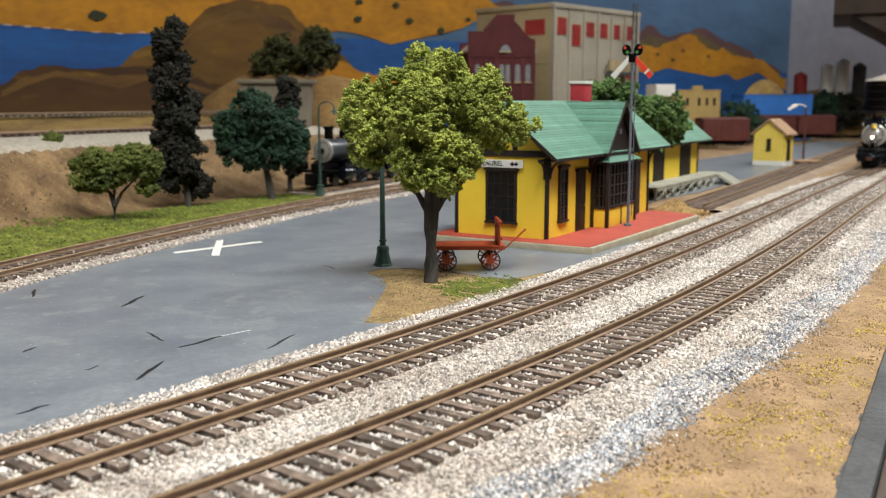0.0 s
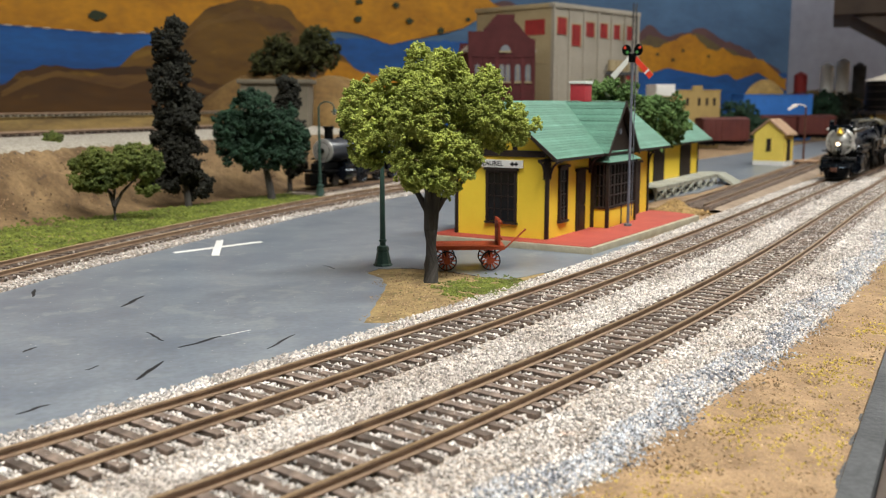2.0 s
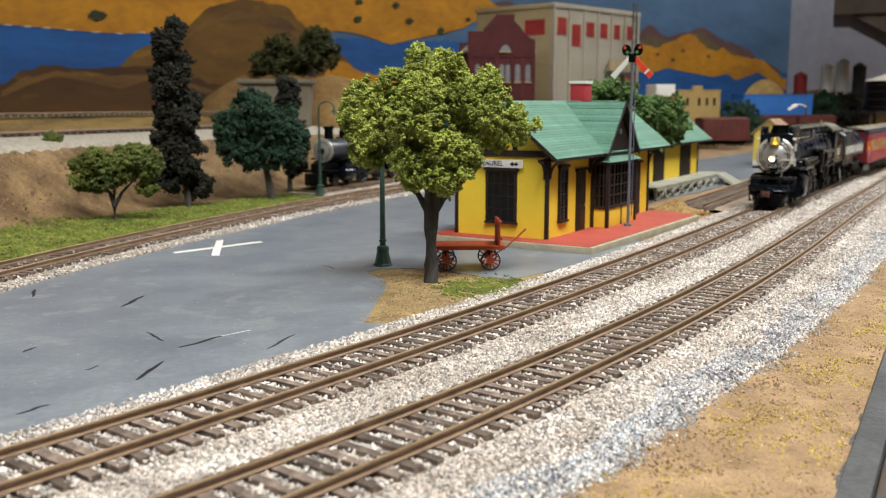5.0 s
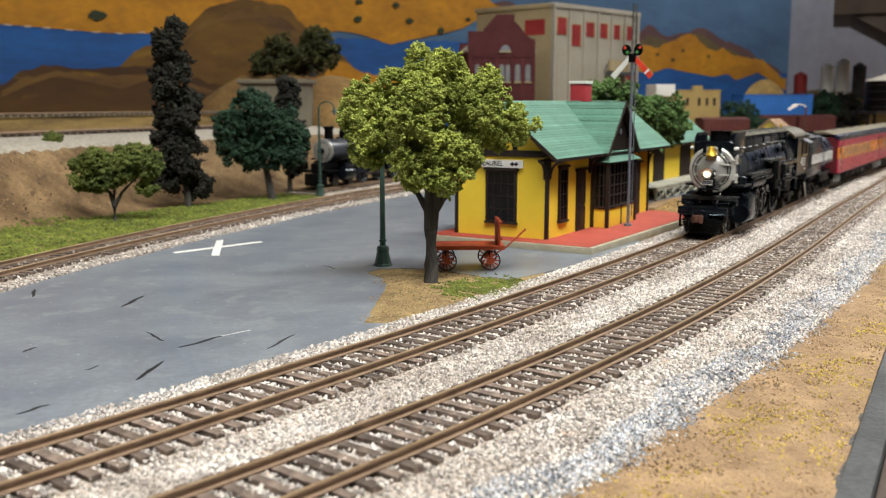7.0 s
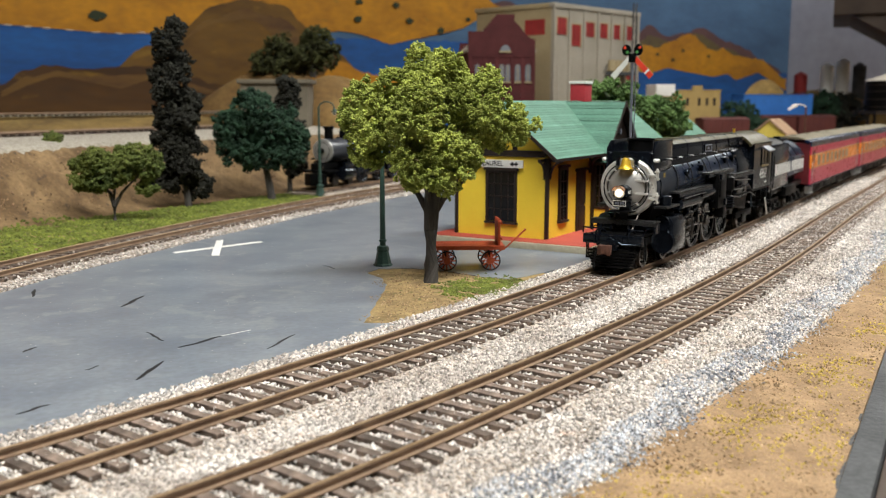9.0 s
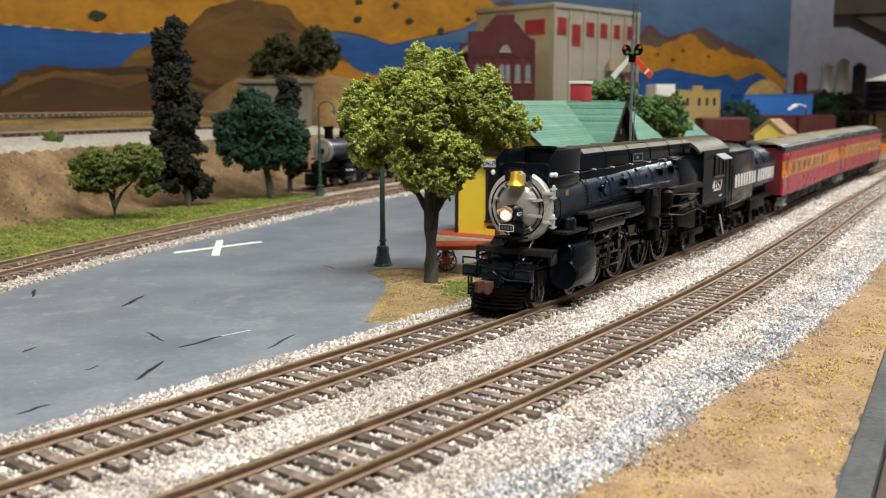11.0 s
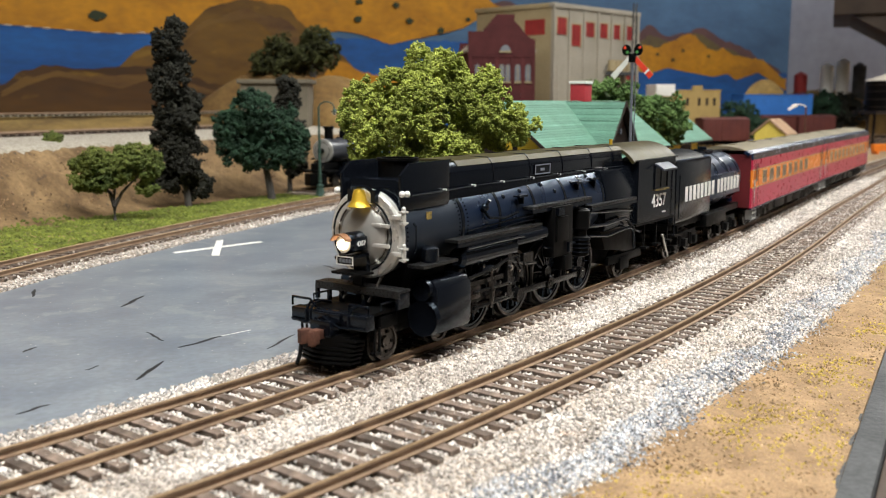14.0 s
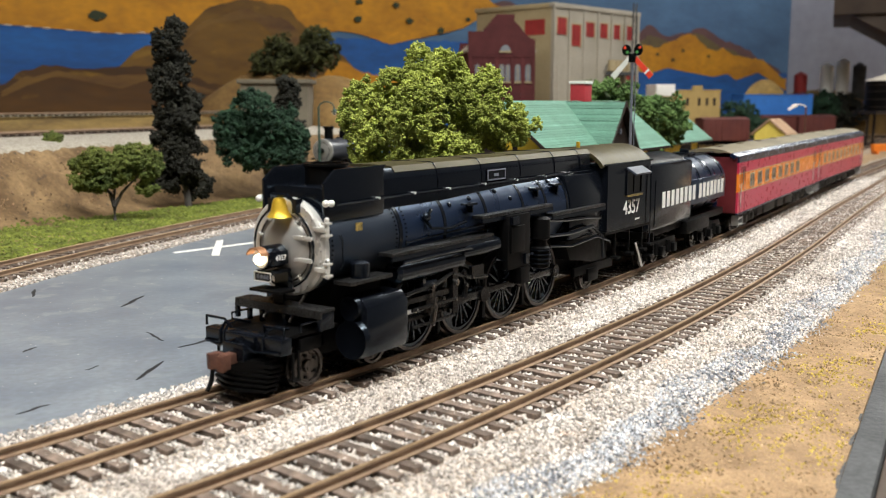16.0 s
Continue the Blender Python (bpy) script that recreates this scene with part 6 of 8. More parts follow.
def driver(parent, x, r, main):
    w = thing_part("driving_wheelset", parent, at(x, 0, r))
    tyre, body = Shape(), Shape()
    for y, o in ((-7.6, -1), (7.6, 1)):
        tyre.turned([(y - 1.1 * o, r - 1.0), (y - 1.1 * o, r + 0.7), (y - 0.6 * o, r + 0.7), (y - 0.5 * o, r), (y + 1.3 * o, r - 0.1), (y + 1.3 * o, r - 1.0)], (0, 0, 0), (0, 1, 0), 40, caps=False)
        body.turned([(y - 0.6 * o, r - 1.9), (y - 0.6 * o, r - 0.9), (y + 1.0 * o, r - 0.9), (y + 1.0 * o, r - 1.9)], (0, 0, 0), (0, 1, 0), 40, caps=False)
        body.turned([(y - 0.6 * o, 2.3), (y + 1.6 * o, 2.0)], (0, 0, 0), (0, 1, 0), 16)
        for k in range(16):
            a = 2 * math.pi * k / 16
            body.tube([(math.cos(a) * 1.8, y + 0.4 * o, math.sin(a) * 1.8), (math.cos(a) * (r - 1.2), y + 0.3 * o, math.sin(a) * (r - 1.2))], [0.55, 0.36], 5)
        # counterweight opposite the crank pin, crank boss
        arc = [((r - 1.2) * math.sin(a), -(r - 1.2) * math.cos(a)) for a in np.linspace(-1.0 if main else -0.7, 1.0 if main else 0.7, 9)]
        body.prism(arc, "y", min(y - 0.2 * o, y + 0.9 * o), max(y - 0.2 * o, y + 0.9 * o))
        body.rod((0, y, 4.6), (0, y + 1.6 * o, 4.6), 1.5, seg=12)
        body.rod((0, y + 1.2 * o, 4.6), (0, y + (6.2 if main else 5.0) * o, 4.6), 0.75, seg=8)
    body.rod((0, -7.6, 0), (0, 7.6, 0), 1.5, seg=10)
    part("tyre", tyre, STEEL_DARK, w)
    part("wheel_centre", body, BLACK, w)
    SPINNING.append((w, (x, 0, r), r, "roll"))


def thing_part(name, parent, m):
    ob = new(name)
    ob.empty_display_size = 0.003
    ob.parent, ob.matrix_basis = parent, m
    return ob


STEEL_DARK = mat("tyre_dark_steel", (0.11, 0.10, 0.095), (0.06, 0.055, 0.05), 0.3, 0.35, 0.8, bump=0.1)
TREAD = mat("tread_plate", (0.019, 0.019, 0.020), (0.004, 0.004, 0.004), 1.3, 0.3, bump=0.8, fine=2.2, spec=0.4)
DRIVER_X = (-46.5, -69.5, -92.5, -115.5)
DRIVER_R = 10.6
CRANK = 4.6


def engine():
    e = thing("steam_locomotive", "black 4-8-2 steam locomotive with silver smokebox front and lit headlight", "locomotive")
    zc = 32.0
    # boiler and smokebox, with bands
    part("smokebox", Shape().turned([(10.6, 11.2), (38, 11.2)], (0, 0, zc), (-1, 0, 0), 48), SMOKEBOX, e, "satin blue-black smokebox")
    part("boiler", Shape().turned([(38, 11.3), (60, 11.4), (98, 12.6), (126, 12.8), (152, 12.8)], (0, 0, zc), (-1, 0, 0), 48), BOILER, e, "glossy blue-black boiler jacket")
    for x in (-38.5, -58, -78, -98, -112, -126):
        r = float(np.interp(-x, [38, 60, 98, 126], [11.3, 11.4, 12.6, 12.8])) + 0.12
        part("boiler_band", Shape().turned([(-x - 0.7, r), (-x + 0.7, r)], (0, 0, zc), (-1, 0, 0), 48), BLACK, e)
    # silver front
    fr = part("smokebox_front", Shape().turned([(8.8, 9.4), (8.8, 11.2), (9.2, 11.75), (10.8, 11.75)], (0, 0, zc), (-1, 0, 0), 56), SILVER, e, "silver smokebox front with bolts and hinges")
    door = part("smokebox_door", Shape().turned([(6.3, 0.6), (6.6, 3.0), (7.2, 5.4), (8.0, 7.2), (8.4, 7.5), (8.4, 8.6), (8.9, 9.2)], (0, 0, zc), (-1, 0, 0), 48), SILVER_MATT, fr)
    part("door_ring", Shape().turned([(8.0, 7.9), (7.8, 8.15), (8.0, 8.4)], (0, 0, zc), (-1, 0, 0), 48, caps=False), STEEL, fr)
    bolts = Shape()
    for k in range(26):
        a = 2 * math.pi * k / 26
        bolts.rod((-9.0, math.cos(a) * 10.9, zc + math.sin(a) * 10.9), (-8.5, math.cos(a) * 10.9, zc + math.sin(a) * 10.9), 0.3, seg=6)
    part("bolt_ring", bolts, SILVER, fr)
    for k in range(10):
        a = 2 * math.pi * (k + 0.5) / 10
        part("door_clamp", Shape().box(-8.6, -7.6, -0.3, 0.3, -0.75, 0.75, at_mm(0, math.cos(a) * 8.3, zc + math.sin(a) * 8.3, a - math.pi / 2)).rod((-8, math.cos(a) * 8.0, zc + math.sin(a) * 8.0), (-7.2, math.cos(a) * 8.0, zc + math.sin(a) * 8.0), 0.28, seg=6), SILVER, fr)
    for z in (37.0, 27.5):
        part("hinge", Shape().box(-9.8, -8.0, 9.0, 12.6, z - 0.5, z + 0.5).rod((-9.2, 12.4, z - 2.0), (-9.2, 12.4, z + 2.0), 0.6).box(-10.4, -8.2, 11.4, 13.1, z - 1.7, z - 1.1).box(-10.4, -8.2, 11.4, 13.1, z + 1.1, z + 1.7).ball((-9.2, 12.4, z + 2.2), 0.65, 8, 5), SILVER, fr, bevel=0.2)
        part("hinge_strap", Shape().box(-7.9, -7.0, 2.5, 9.4, z * 0.55 + zc * 0.45 - 0.5, z * 0.55 + zc * 0.45 + 0.5), SILVER, fr, bevel=0.2)
    rail = [(-7.6, 9.6 * math.cos(a), zc + 9.6 * math.sin(a)) for a in np.linspace(math.radians(-70), math.radians(70), 12)]
    part("handrail", Shape().tube(rail, 0.28, 6), BLACK, fr)
    part("handrail", Shape().tube([(x, -y, z) for x, y, z in rail], 0.28, 6), BLACK, fr)
    # bell
    bell = part("bell", Shape().turned([(0, 3.1), (0.5, 2.7), (1.6, 2.0), (3.4, 1.7), (4.3, 1.3), (4.6, 0.4)], (-6.6, 0, 39.4), (0, 0, 1), 24), GOLD, e, "polished yellow bell")
    part("bell_yoke", Shape().tube([(-8.4, -3.6, 42.8), (-6.6, -2.2, 44.6), (-6.6, 2.2, 44.6), (-8.4, 3.6, 42.8)], 0.55, 6), BLACK, bell)
    part("bell_bracket", Shape().box(-9.6, -7.4, -4.6, -3.2, 40.4, 43.6).box(-9.6, -7.4, 3.2, 4.6, 40.4, 43.6), BLACK, bell)
    # headlight
    h = part("headlight", Shape().turned([(0.2, 2.5), (0.8, 2.75), (6.2, 2.75), (6.8, 2.2)], (0, 0, 30.4), (-1, 0, 0), 28), BLACK, e, "black headlight case with brass visor")
    part("visor", Shape().prism([(2.75 * math.cos(a), 30.4 + 2.75 * math.sin(a)) for a in np.linspace(0.35, math.pi - 0.35, 10)] + [(2.4 * math.cos(a), 30.4 + 2.4 * math.sin(a)) for a in np.linspace(math.pi - 0.35, 0.35, 10)], "x", -0.3, 2.0), COPPER, h)
    part("reflector", Shape().turned([(0.15, 2.35), (0.1, 2.3)], (0, 0, 30.4), (-1, 0, 0), 24), SILVER, h)
    part("bulb", Shape().ball((0.1, 0, 30.2), 1.45, 16, 10, 0.9), LAMP_GLOW, h, "glowing warm bulb")
    for s in (-1, 1):
        part("number_box", Shape().box(-6.2, -1.0, s * 2.2 - 0.8, s * 2.2 + 0.8, 28.6, 32.0), BLACK, h, bevel=0.25)
    lettering(h, "4357", 1.7, pose(-3.6 * U, 3.06 * U, 30.3 * U, 90, 0, 180), WHITE)
    part("lamp_bracket", Shape().box(-8, -1.2, -2.6, 2.6, 26.6, 27.4).box(-8, -6.6, -2.2, 2.2, 22, 26.6), BLACK, h)
    pl = part("front_plate", Shape().box(-1.1, -0.6, -2.6, 2.6, 25.0, 27.0), BLACK, e, "small framed plate with pale marks")
    part("plate_frame", Shape().box(-0.62, -0.45, -2.7, 2.7, 26.9, 27.15).box(-0.62, -0.45, -2.7, 2.7, 24.85, 25.1).box(-0.62, -0.45, -2.75, -2.5, 24.85, 27.15).box(-0.62, -0.45, 2.5, 2.75, 24.85, 27.15), WHITE, pl)
    part("plate_marks", Shape().box(-0.6, -0.48, -1.9, -1.1, 25.5, 26.5).box(-0.6, -0.48, -0.8, 0.0, 25.5, 26.5).box(-0.6, -0.48, 0.3, 1.0, 25.5, 26.5).box(-0.6, -0.48, 1.3, 2.0, 25.5, 26.5), POLE_GREY, pl)
    part("front_step", Shape().box(-6, -1, -5, 5, 22.2, 22.8).box(-6, -5.4, -1.6, 1.6, 18, 22.2), BLACK_MATT, e)
    # skyline casing with open front and stack
    sec = [(8.5, 36), (8.9, 45.2), (8.5, 47.6), (7.0, 49.3), (-7.0, 49.3), (-8.5, 47.6), (-8.9, 45.2), (-8.5, 36)]
    part("skyline_casing", Shape().prism(sec, "x", -150, -33), BLACK, e, "black streamlined casing along the boiler top", bevel=0.3)
    top = [(6.9, 49.34), (8.2, 48.1), (8.3, 48.25), (6.9, 49.75), (0, 50.0), (-6.9, 49.75), (-8.3, 48.25), (-8.2, 48.1), (-6.9, 49.34)]
    part("casing_top", Shape().prism(top, "x", -151, -40), OLIVE_ROOF, e, "dusty olive top of the casing")
    for x in (-58, -80, -102, -124, -142):
        part("casing_seam", Shape().tube([(x, 8.75, 41), (x, 9.0, 45.3), (x, 8.6, 47.8), (x, 7.0, 49.9), (x, -7.0, 49.9)], 0.16, 5), BLACK, e)
    for s in (-1, 1):
        y0, y1 = (9.4, 10.2) if s > 0 else (-10.2, -9.4)
        part("casing_wing", Shape().prism([(-11, 39), (-33, 39), (-33, 49.6), (-34, 50.6), (-15, 50.4), (-11, 47.4)], "y", y0, y1), BLACK, e, bevel=0.15)
        part("marker_lamp", Shape().ball((-10.6, s * 10.9, 42.8), 0.85, 10, 6).ball((-11.8, s * 11.6, 42.8), 0.85, 10, 6), WHITE, e, "clear marker lamp")
    part("casing_front", Shape().prism([(-9.4, 38), (9.4, 38), (9.4, 45.2), (7, 46.2), (-7, 46.2), (-9.4, 45.2)], "x", -34, -12.5), BLACK, e, bevel=0.6)
    part("smokestack", Shape().turned([(40, 5.4), (50.2, 5.2), (50.6, 5.8), (51.2, 5.8), (51.2, 4.6), (46, 4.5)], (-23, 0, 0), (0, 0, 1), 28), BLACK_MATT, e)
    part("casing_handrail", Shape().tube([(-14, 11.2, 42.2), (-36, 11.0, 42.4), (-44, 9.9, 42.4), (-112, 10.2, 42.6), (-148, 10.2, 42.6)], 0.26, 6), BLACK, e)
    for x in (-30, -46, -62, -80, -98, -116, -134):
        part("stanchion", Shape().rod((x, 9.0, 42.5), (x, 11.3 if x > -40 else 10.4, 42.5), 0.34, seg=6), SILVER, e)
    nb = part("number_board", Shape().box(-92.5, -82.5, 8.9, 9.3, 43.4, 46.4), BLACK, e)
    part("board_frame", Shape().box(-92.5, -82.5, 9.3, 9.45, 46.0, 46.4).box(-92.5, -82.5, 9.3, 9.45, 43.2, 43.6).box(-92.5, -92.1, 9.3, 9.45, 43.6, 46).box(-82.9, -82.5, 9.3, 9.45, 43.6, 46).box(-88.5, -86, 9.3, 9.45, 44.3, 45.2), POLE_GREY, nb)
    rv = Shape()
    for x in np.arange(-148, -34, 1.9):
        for z in (46.4, 41.6):
            yy = 8.75 if z < 45 else 8.72
            rv.box(x, x + 0.35, yy, yy + 0.16, z, z + 0.35)
    tagged(part("rivets", rv, BLACK, e), kind="stuff")
    part("builder_plate", Shape().box(-23.8, -21.4, 10.62, 10.78, 35.2, 37.2, None), GOLD_DIM, e, "small gilt maker's plate marks")
    part("whistle", Shape().tube([(-150, 4, 50.2), (-150, 4, 52.2)], 0.7, 8), GOLD, e)
    # domes, pipes and valves along the boiler
    part("injector_pipe", Shape().tube([(-49, 11.4, 35), (-50, 12.6, 33), (-58, 13.0, 32.2), (-66, 12.8, 33.2)], 0.45, 6), BLACK, e)
    part("check_valve", Shape().ball((-49, 11.6, 36), 1.3, 10, 6).rod((-49, 11.6, 36), (-49, 13.2, 38.2), 0.5), BLACK, e)
    part("hand_grab", Shape().tube([(-15, 11.3, 27), (-15, 12.0, 28), (-15, 12.0, 34), (-15, 11.3, 35)], 0.3, 6), BLACK, e)
    for x, z, ln in ((-66, 37.5, 5), (-104, 39, 4), (-116, 39.5, 5)):
        part("step_bracket", Shape().box(x - ln, x, 11.0, 13.4, z, z + 0.6).box(x - ln + 1, x - ln + 1.6, 10.5, 12.6, z - 2.2, z), BLACK, e)
    # seam rivets on the smokebox and washout plugs on the boiler
    rv2 = Shape()
    for a in np.linspace(0.15, math.pi - 0.15, 30):
        for x in (-12.2, -36.6, -40.6):
            rv2.rod((x, 11.25 * math.cos(a - math.pi / 2 + 1.2), zc + 11.25 * math.sin(a - math.pi / 2 + 1.2)), (x, 11.6 * math.cos(a - math.pi / 2 + 1.2), zc + 11.6 * math.sin(a - math.pi / 2 + 1.2)), 0.24, seg=5)
    tagged(part("rivets", rv2, BLACK, e), kind="stuff")
    for x, a in ((-62, 0.55), (-72, 0.62), (-86, 0.7), (-92, 0.45), (-105, 0.6), (-118, 0.75), (-120, 0.4), (-134, 0.62), (-140, 0.35)):
        r = float(np.interp(-x, [38, 60, 98, 126], [11.3, 11.4, 12.6, 12.8]))
        part("washout_plug", Shape().turned([(r - 0.2, 0.75), (r + 0.35, 0.7), (r + 0.5, 0.35)], (x, 0, zc), (0, math.cos(a), math.sin(a)), 10), BLACK, e)
    for z in (34.6, 36.2):
        part("feed_pipe", Shape().tube([(-40, 11.6, z - 6), (-56, 12.0, z - 5.4), (-76, 12.6, z - 4.6), (-90, 13.2, z - 5.5)], 0.3, 6), BLACK, e)
    # running boards
    for x0, x1, z in ((-30, -77, 28.0), (-71, -112, 33.4), (-112, -150, 30.2)):
        part("running_board", Shape().box(x1, x0, 9.8, 15.2, z, z + 0.9), TREAD, e, "black tread-plate running board", bevel=0.12)
        part("running_board", Shape().box(x1, x0, -15.2, -9.8, z, z + 0.9), TREAD, e, bevel=0.12)
        part("board_skirt", Shape().box(x1, x0, 14.6, 15.25, z - 1.2, z - 0.05), BLACK, e)
    part("front_platform", Shape().box(-30, -14, 9.8, 15.2, 23.2, 24.1), TREAD, e, bevel=0.12)
    part("front_platform", Shape().box(-30, -14, -15.2, -9.8, 23.2, 24.1), TREAD, e, bevel=0.12)
    part("sand_pipe_drum", Shape().turned([(0, 2.4), (3.6, 2.4), (4.2, 1.4)], (-21, 12.2, 24.1), (0, 0, 1), 16), BLACK, e)
    # air tank and pumps
    part("air_tank", Shape().turned([(33, 2.0), (34, 3.0), (62, 3.0), (63, 2.0)], (0, 12.4, 23.2), (-1, 0, 0), 20), BLACK, e)
    part("air_tank", Shape().turned([(33, 2.0), (34, 3.0), (62, 3.0), (63, 2.0)], (0, -12.4, 23.2), (-1, 0, 0), 20), BLACK, e)
    part("tank_pipe", Shape().tube([(-34, 15.6, 26.2), (-50, 15.8, 26.4), (-64, 15.6, 26.2), (-70, 14.6, 24)], 0.4, 6), BLACK, e)
    part("reverse_cylinder", Shape().turned([(62, 1.6), (63, 2.2), (80, 2.2), (81, 1.4)], (0, 13.6, 25.4), (-1, 0, 0), 18), BLACK, e)
    fw = part("feedwater_pump", Shape().box(-96, -83, 12.2, 16.2, 17.0, 33.2).box(-95, -90, 12.4, 16.8, 12.0, 17.0).box(-92, -84, 16.2, 16.9, 22, 30), BLACK_MATT, e, bevel=0.35)
    part("pump_head", Shape().box(-88, -84, 16.2, 17.4, 30.5, 32.8).box(-94, -92, 16.2, 17.2, 18, 21), BLACK, fw)
    ap = part("air_pump", Shape().turned([(14.5, 2.0), (15, 3.1), (21, 3.1), (21.5, 2.2), (23.4, 2.2), (24, 3.1), (30, 3.1), (30.8, 2.0)], (-106, 14.0, 0), (0, 0, 1), 18), BLACK_MATT, e)
    for z in (16, 17.4, 18.8, 20.2):
        part("cooling_fin", Shape().turned([(z, 3.5), (z + 0.5, 3.5)], (-106, 14.0, 0), (0, 0, 1), 18), BLACK, ap)
    for pts, r in (([(-110, 13.5, 29), (-122, 14.5, 28), (-138, 14.5, 27.2), (-150, 13.5, 26)], 0.55), ([(-110, 14, 24), (-124, 15, 23.4), (-140, 15.2, 24.2), (-148, 15, 20), (-150, 14.6, 12)], 0.6),
                   ([(-112, 14.2, 20.6), (-126, 14.6, 19.0), (-144, 15.0, 20.2), (-154, 15.0, 17.5)], 0.45), ([(-79, 14.5, 21), (-86, 15, 19), (-100, 15, 20)], 0.4)):
        part("pipe", Shape().tube(pts, r, 6), BLACK, e)
    part("ash_pan", Shape().prism([(-128, 20), (-156, 20), (-152, 10), (-132, 13)], "y", -11, 11), BLACK_MATT, e, bevel=0.4)
    part("firebox", Shape().prism([(13.2, 20), (13.4, 34), (11, 42), (-11, 42), (-13.4, 34), (-13.2, 20)], "x", -153, -127), BLACK, e, bevel=1.0)
    # frame, cylinders, pilot
    part("frame", Shape().box(-172, -15, -5.4, 5.4, 7.5, 21).box(-15, 4, -5.0, 5.0, 7.5, 13.1), BLACK_MATT, e, bevel=0.4)
    part("smokebox_saddle", Shape().prism([(9, 24), (6, 14), (-6, 14), (-9, 24)], "x", -34, -15), BLACK_MATT, e)
    for s in (-1, 1):
        sec2 = [(s * 9.2, 5.0), (s * 12.5, 4.2), (s * 16.2, 5.4), (s * 16.8, 8.0), (s * 16.8, 17.0), (s * 15.2, 19.4), (s * 9.2, 19.8)]
        cyl = part("cylinder", Shape().prism(sec2, "x", -34, -18), BLACK, e, "black cylinder casing", bevel=0.5)
        part("cylinder_head", Shape().turned([(17.0, 3.6), (16.6, 4.8), (18, 5.2)], (0, s * 12.6, 9.4), (-1, 0, 0), 22), BLACK, cyl)
        part("valve_head", Shape().turned([(16.9, 2.2), (16.6, 3.0), (18, 3.2)], (0, s * 12.4, 17.0), (-1, 0, 0), 18), BLACK, cyl)
        part("slide_bar", Shape().box(-56, -34, s * 13.0 - 1.2, s * 13.0 + 1.2, 14.6, 16.0), ROD, e)
        part("slide_bar", Shape().box(-56, -34, s * 13.0 - 1.0, s * 13.0 + 1.0, 10.0, 10.8), ROD, e)
        vg = part("valve_gear", Shape().box(-59, -56.6, s * 14.0 - 1, s * 14.0 + 1, 9, 25).tube([(-57, s * 14.6, 20), (-66, s * 14.6, 17.6), (-74, s * 14.6, 16.8)], 0.6, 6).tube([(-36, s * 14.6, 17.4), (-50, s * 14.8, 18.6), (-57, s * 14.8, 20.4)], 0.55, 6), ROD, e)
        part("link", Shape().tube([(-62, s * 14.8, 12.5), (-63.4, s * 14.8, 16), (-62, s * 14.8, 20)], 0.8, 6).box(-72, -66, s * 14.4 - 0.6, s * 14.4 + 0.6, 17, 20.6), ROD, vg)
        part("link_pin", Shape().rod((-58, s * 14.8, 17.5), (-58, s * 15.6, 17.5), 0.9, seg=12).rod((-58, s * 15.6, 17.5), (-58, s * 15.9, 17.5), 0.5, seg=10), PIN, vg)
        part("link_bracket", Shape().box(-57.5, -38, s * 15.0 - 0.35, s * 15.0 + 0.35, 12.6, 13.5).box(-57.5, -38, s * 15.0 - 0.35, s * 15.0 + 0.35, 8.2, 8.9), ROD, vg, bevel=0.12)
        part("combination_lever", Shape().tube([(-47, s * 15.2, 7.6), (-47.6, s * 15.4, 12), (-47.2, s * 15.2, 18.6)], [0.5, 0.75, 0.5], 6), STEEL, vg)
        for x, z in ((-47, 7.8), (-47.2, 18.4), (-62.8, 16), (-66, 17.6), (-57.6, 12.9), (-40, 12.9)):
            part("gear_pin", Shape().turned([(s * 15.0, 0.5), (s * 15.6, 0.45), (s * 15.75, 0.2)], (x, 0, z), (0, 1, 0), 10), PIN, vg)
        for x, z in ((-52, 14.2), (-43, 20.2), (-55, 10.2)):
            part("oil_cup", Shape().turned([(z - 0.6, 0.3), (z, 0.42), (z + 0.4, 0.25)], (x, s * 15.3, 0), (0, 0, 1), 8), PIN, vg)
        part("lubricator", Shape().box(-49, -43, s * 13.6 - 1.4, s * 13.6 + 1.4, 17.2, 19.6).rod((-46, s * 13, 19.6), (-46, s * 13, 20.6), 0.7), BLACK, e, bevel=0.2)
        for x in (-58, -81, -104):
            part("brake_hanger", Shape().box(x - 0.6, x + 0.6, s * 8.6 - 0.6, s * 8.6 + 0.6, 2.4, 14), BLACK_MATT, e)
    pb = part("pilot_beam", Shape().box(3.0, 6.4, -12.4, 12.4, 10.2, 14.0), BLACK, e, bevel=0.4)
    part("pilot_deck", Shape().box(-14, 3.0, -11.0, 11.0, 13.2, 14.0), BLACK_MATT, e, bevel=0.15)
    stp = part("pilot_step", Shape().prism([(-9.6, 18.2), (-5.2, 18.2), (-5.0, 16.9), (-4.3, 16.9), (-4.5, 18.9), (-9.6, 18.9)], "y", -13.8, 14.2), TREAD, e, "tread-plate step across the pilot", bevel=0.12)
    for y in (-13.8, -9.6, -5.4, 2.2, 13.2):
        part("step_post", Shape().box(-5.3, -4.3, y, y + 1.0, 14.1, 16.9), BLACK, stp, bevel=0.1)
    part("step_panel", Shape().box(-9.4, -8.6, 3.4, 14.0, 14.1, 18.1).box(-8.6, -5.3, 13.2, 14.0, 14.1, 18.1), BLACK, stp, bevel=0.1)
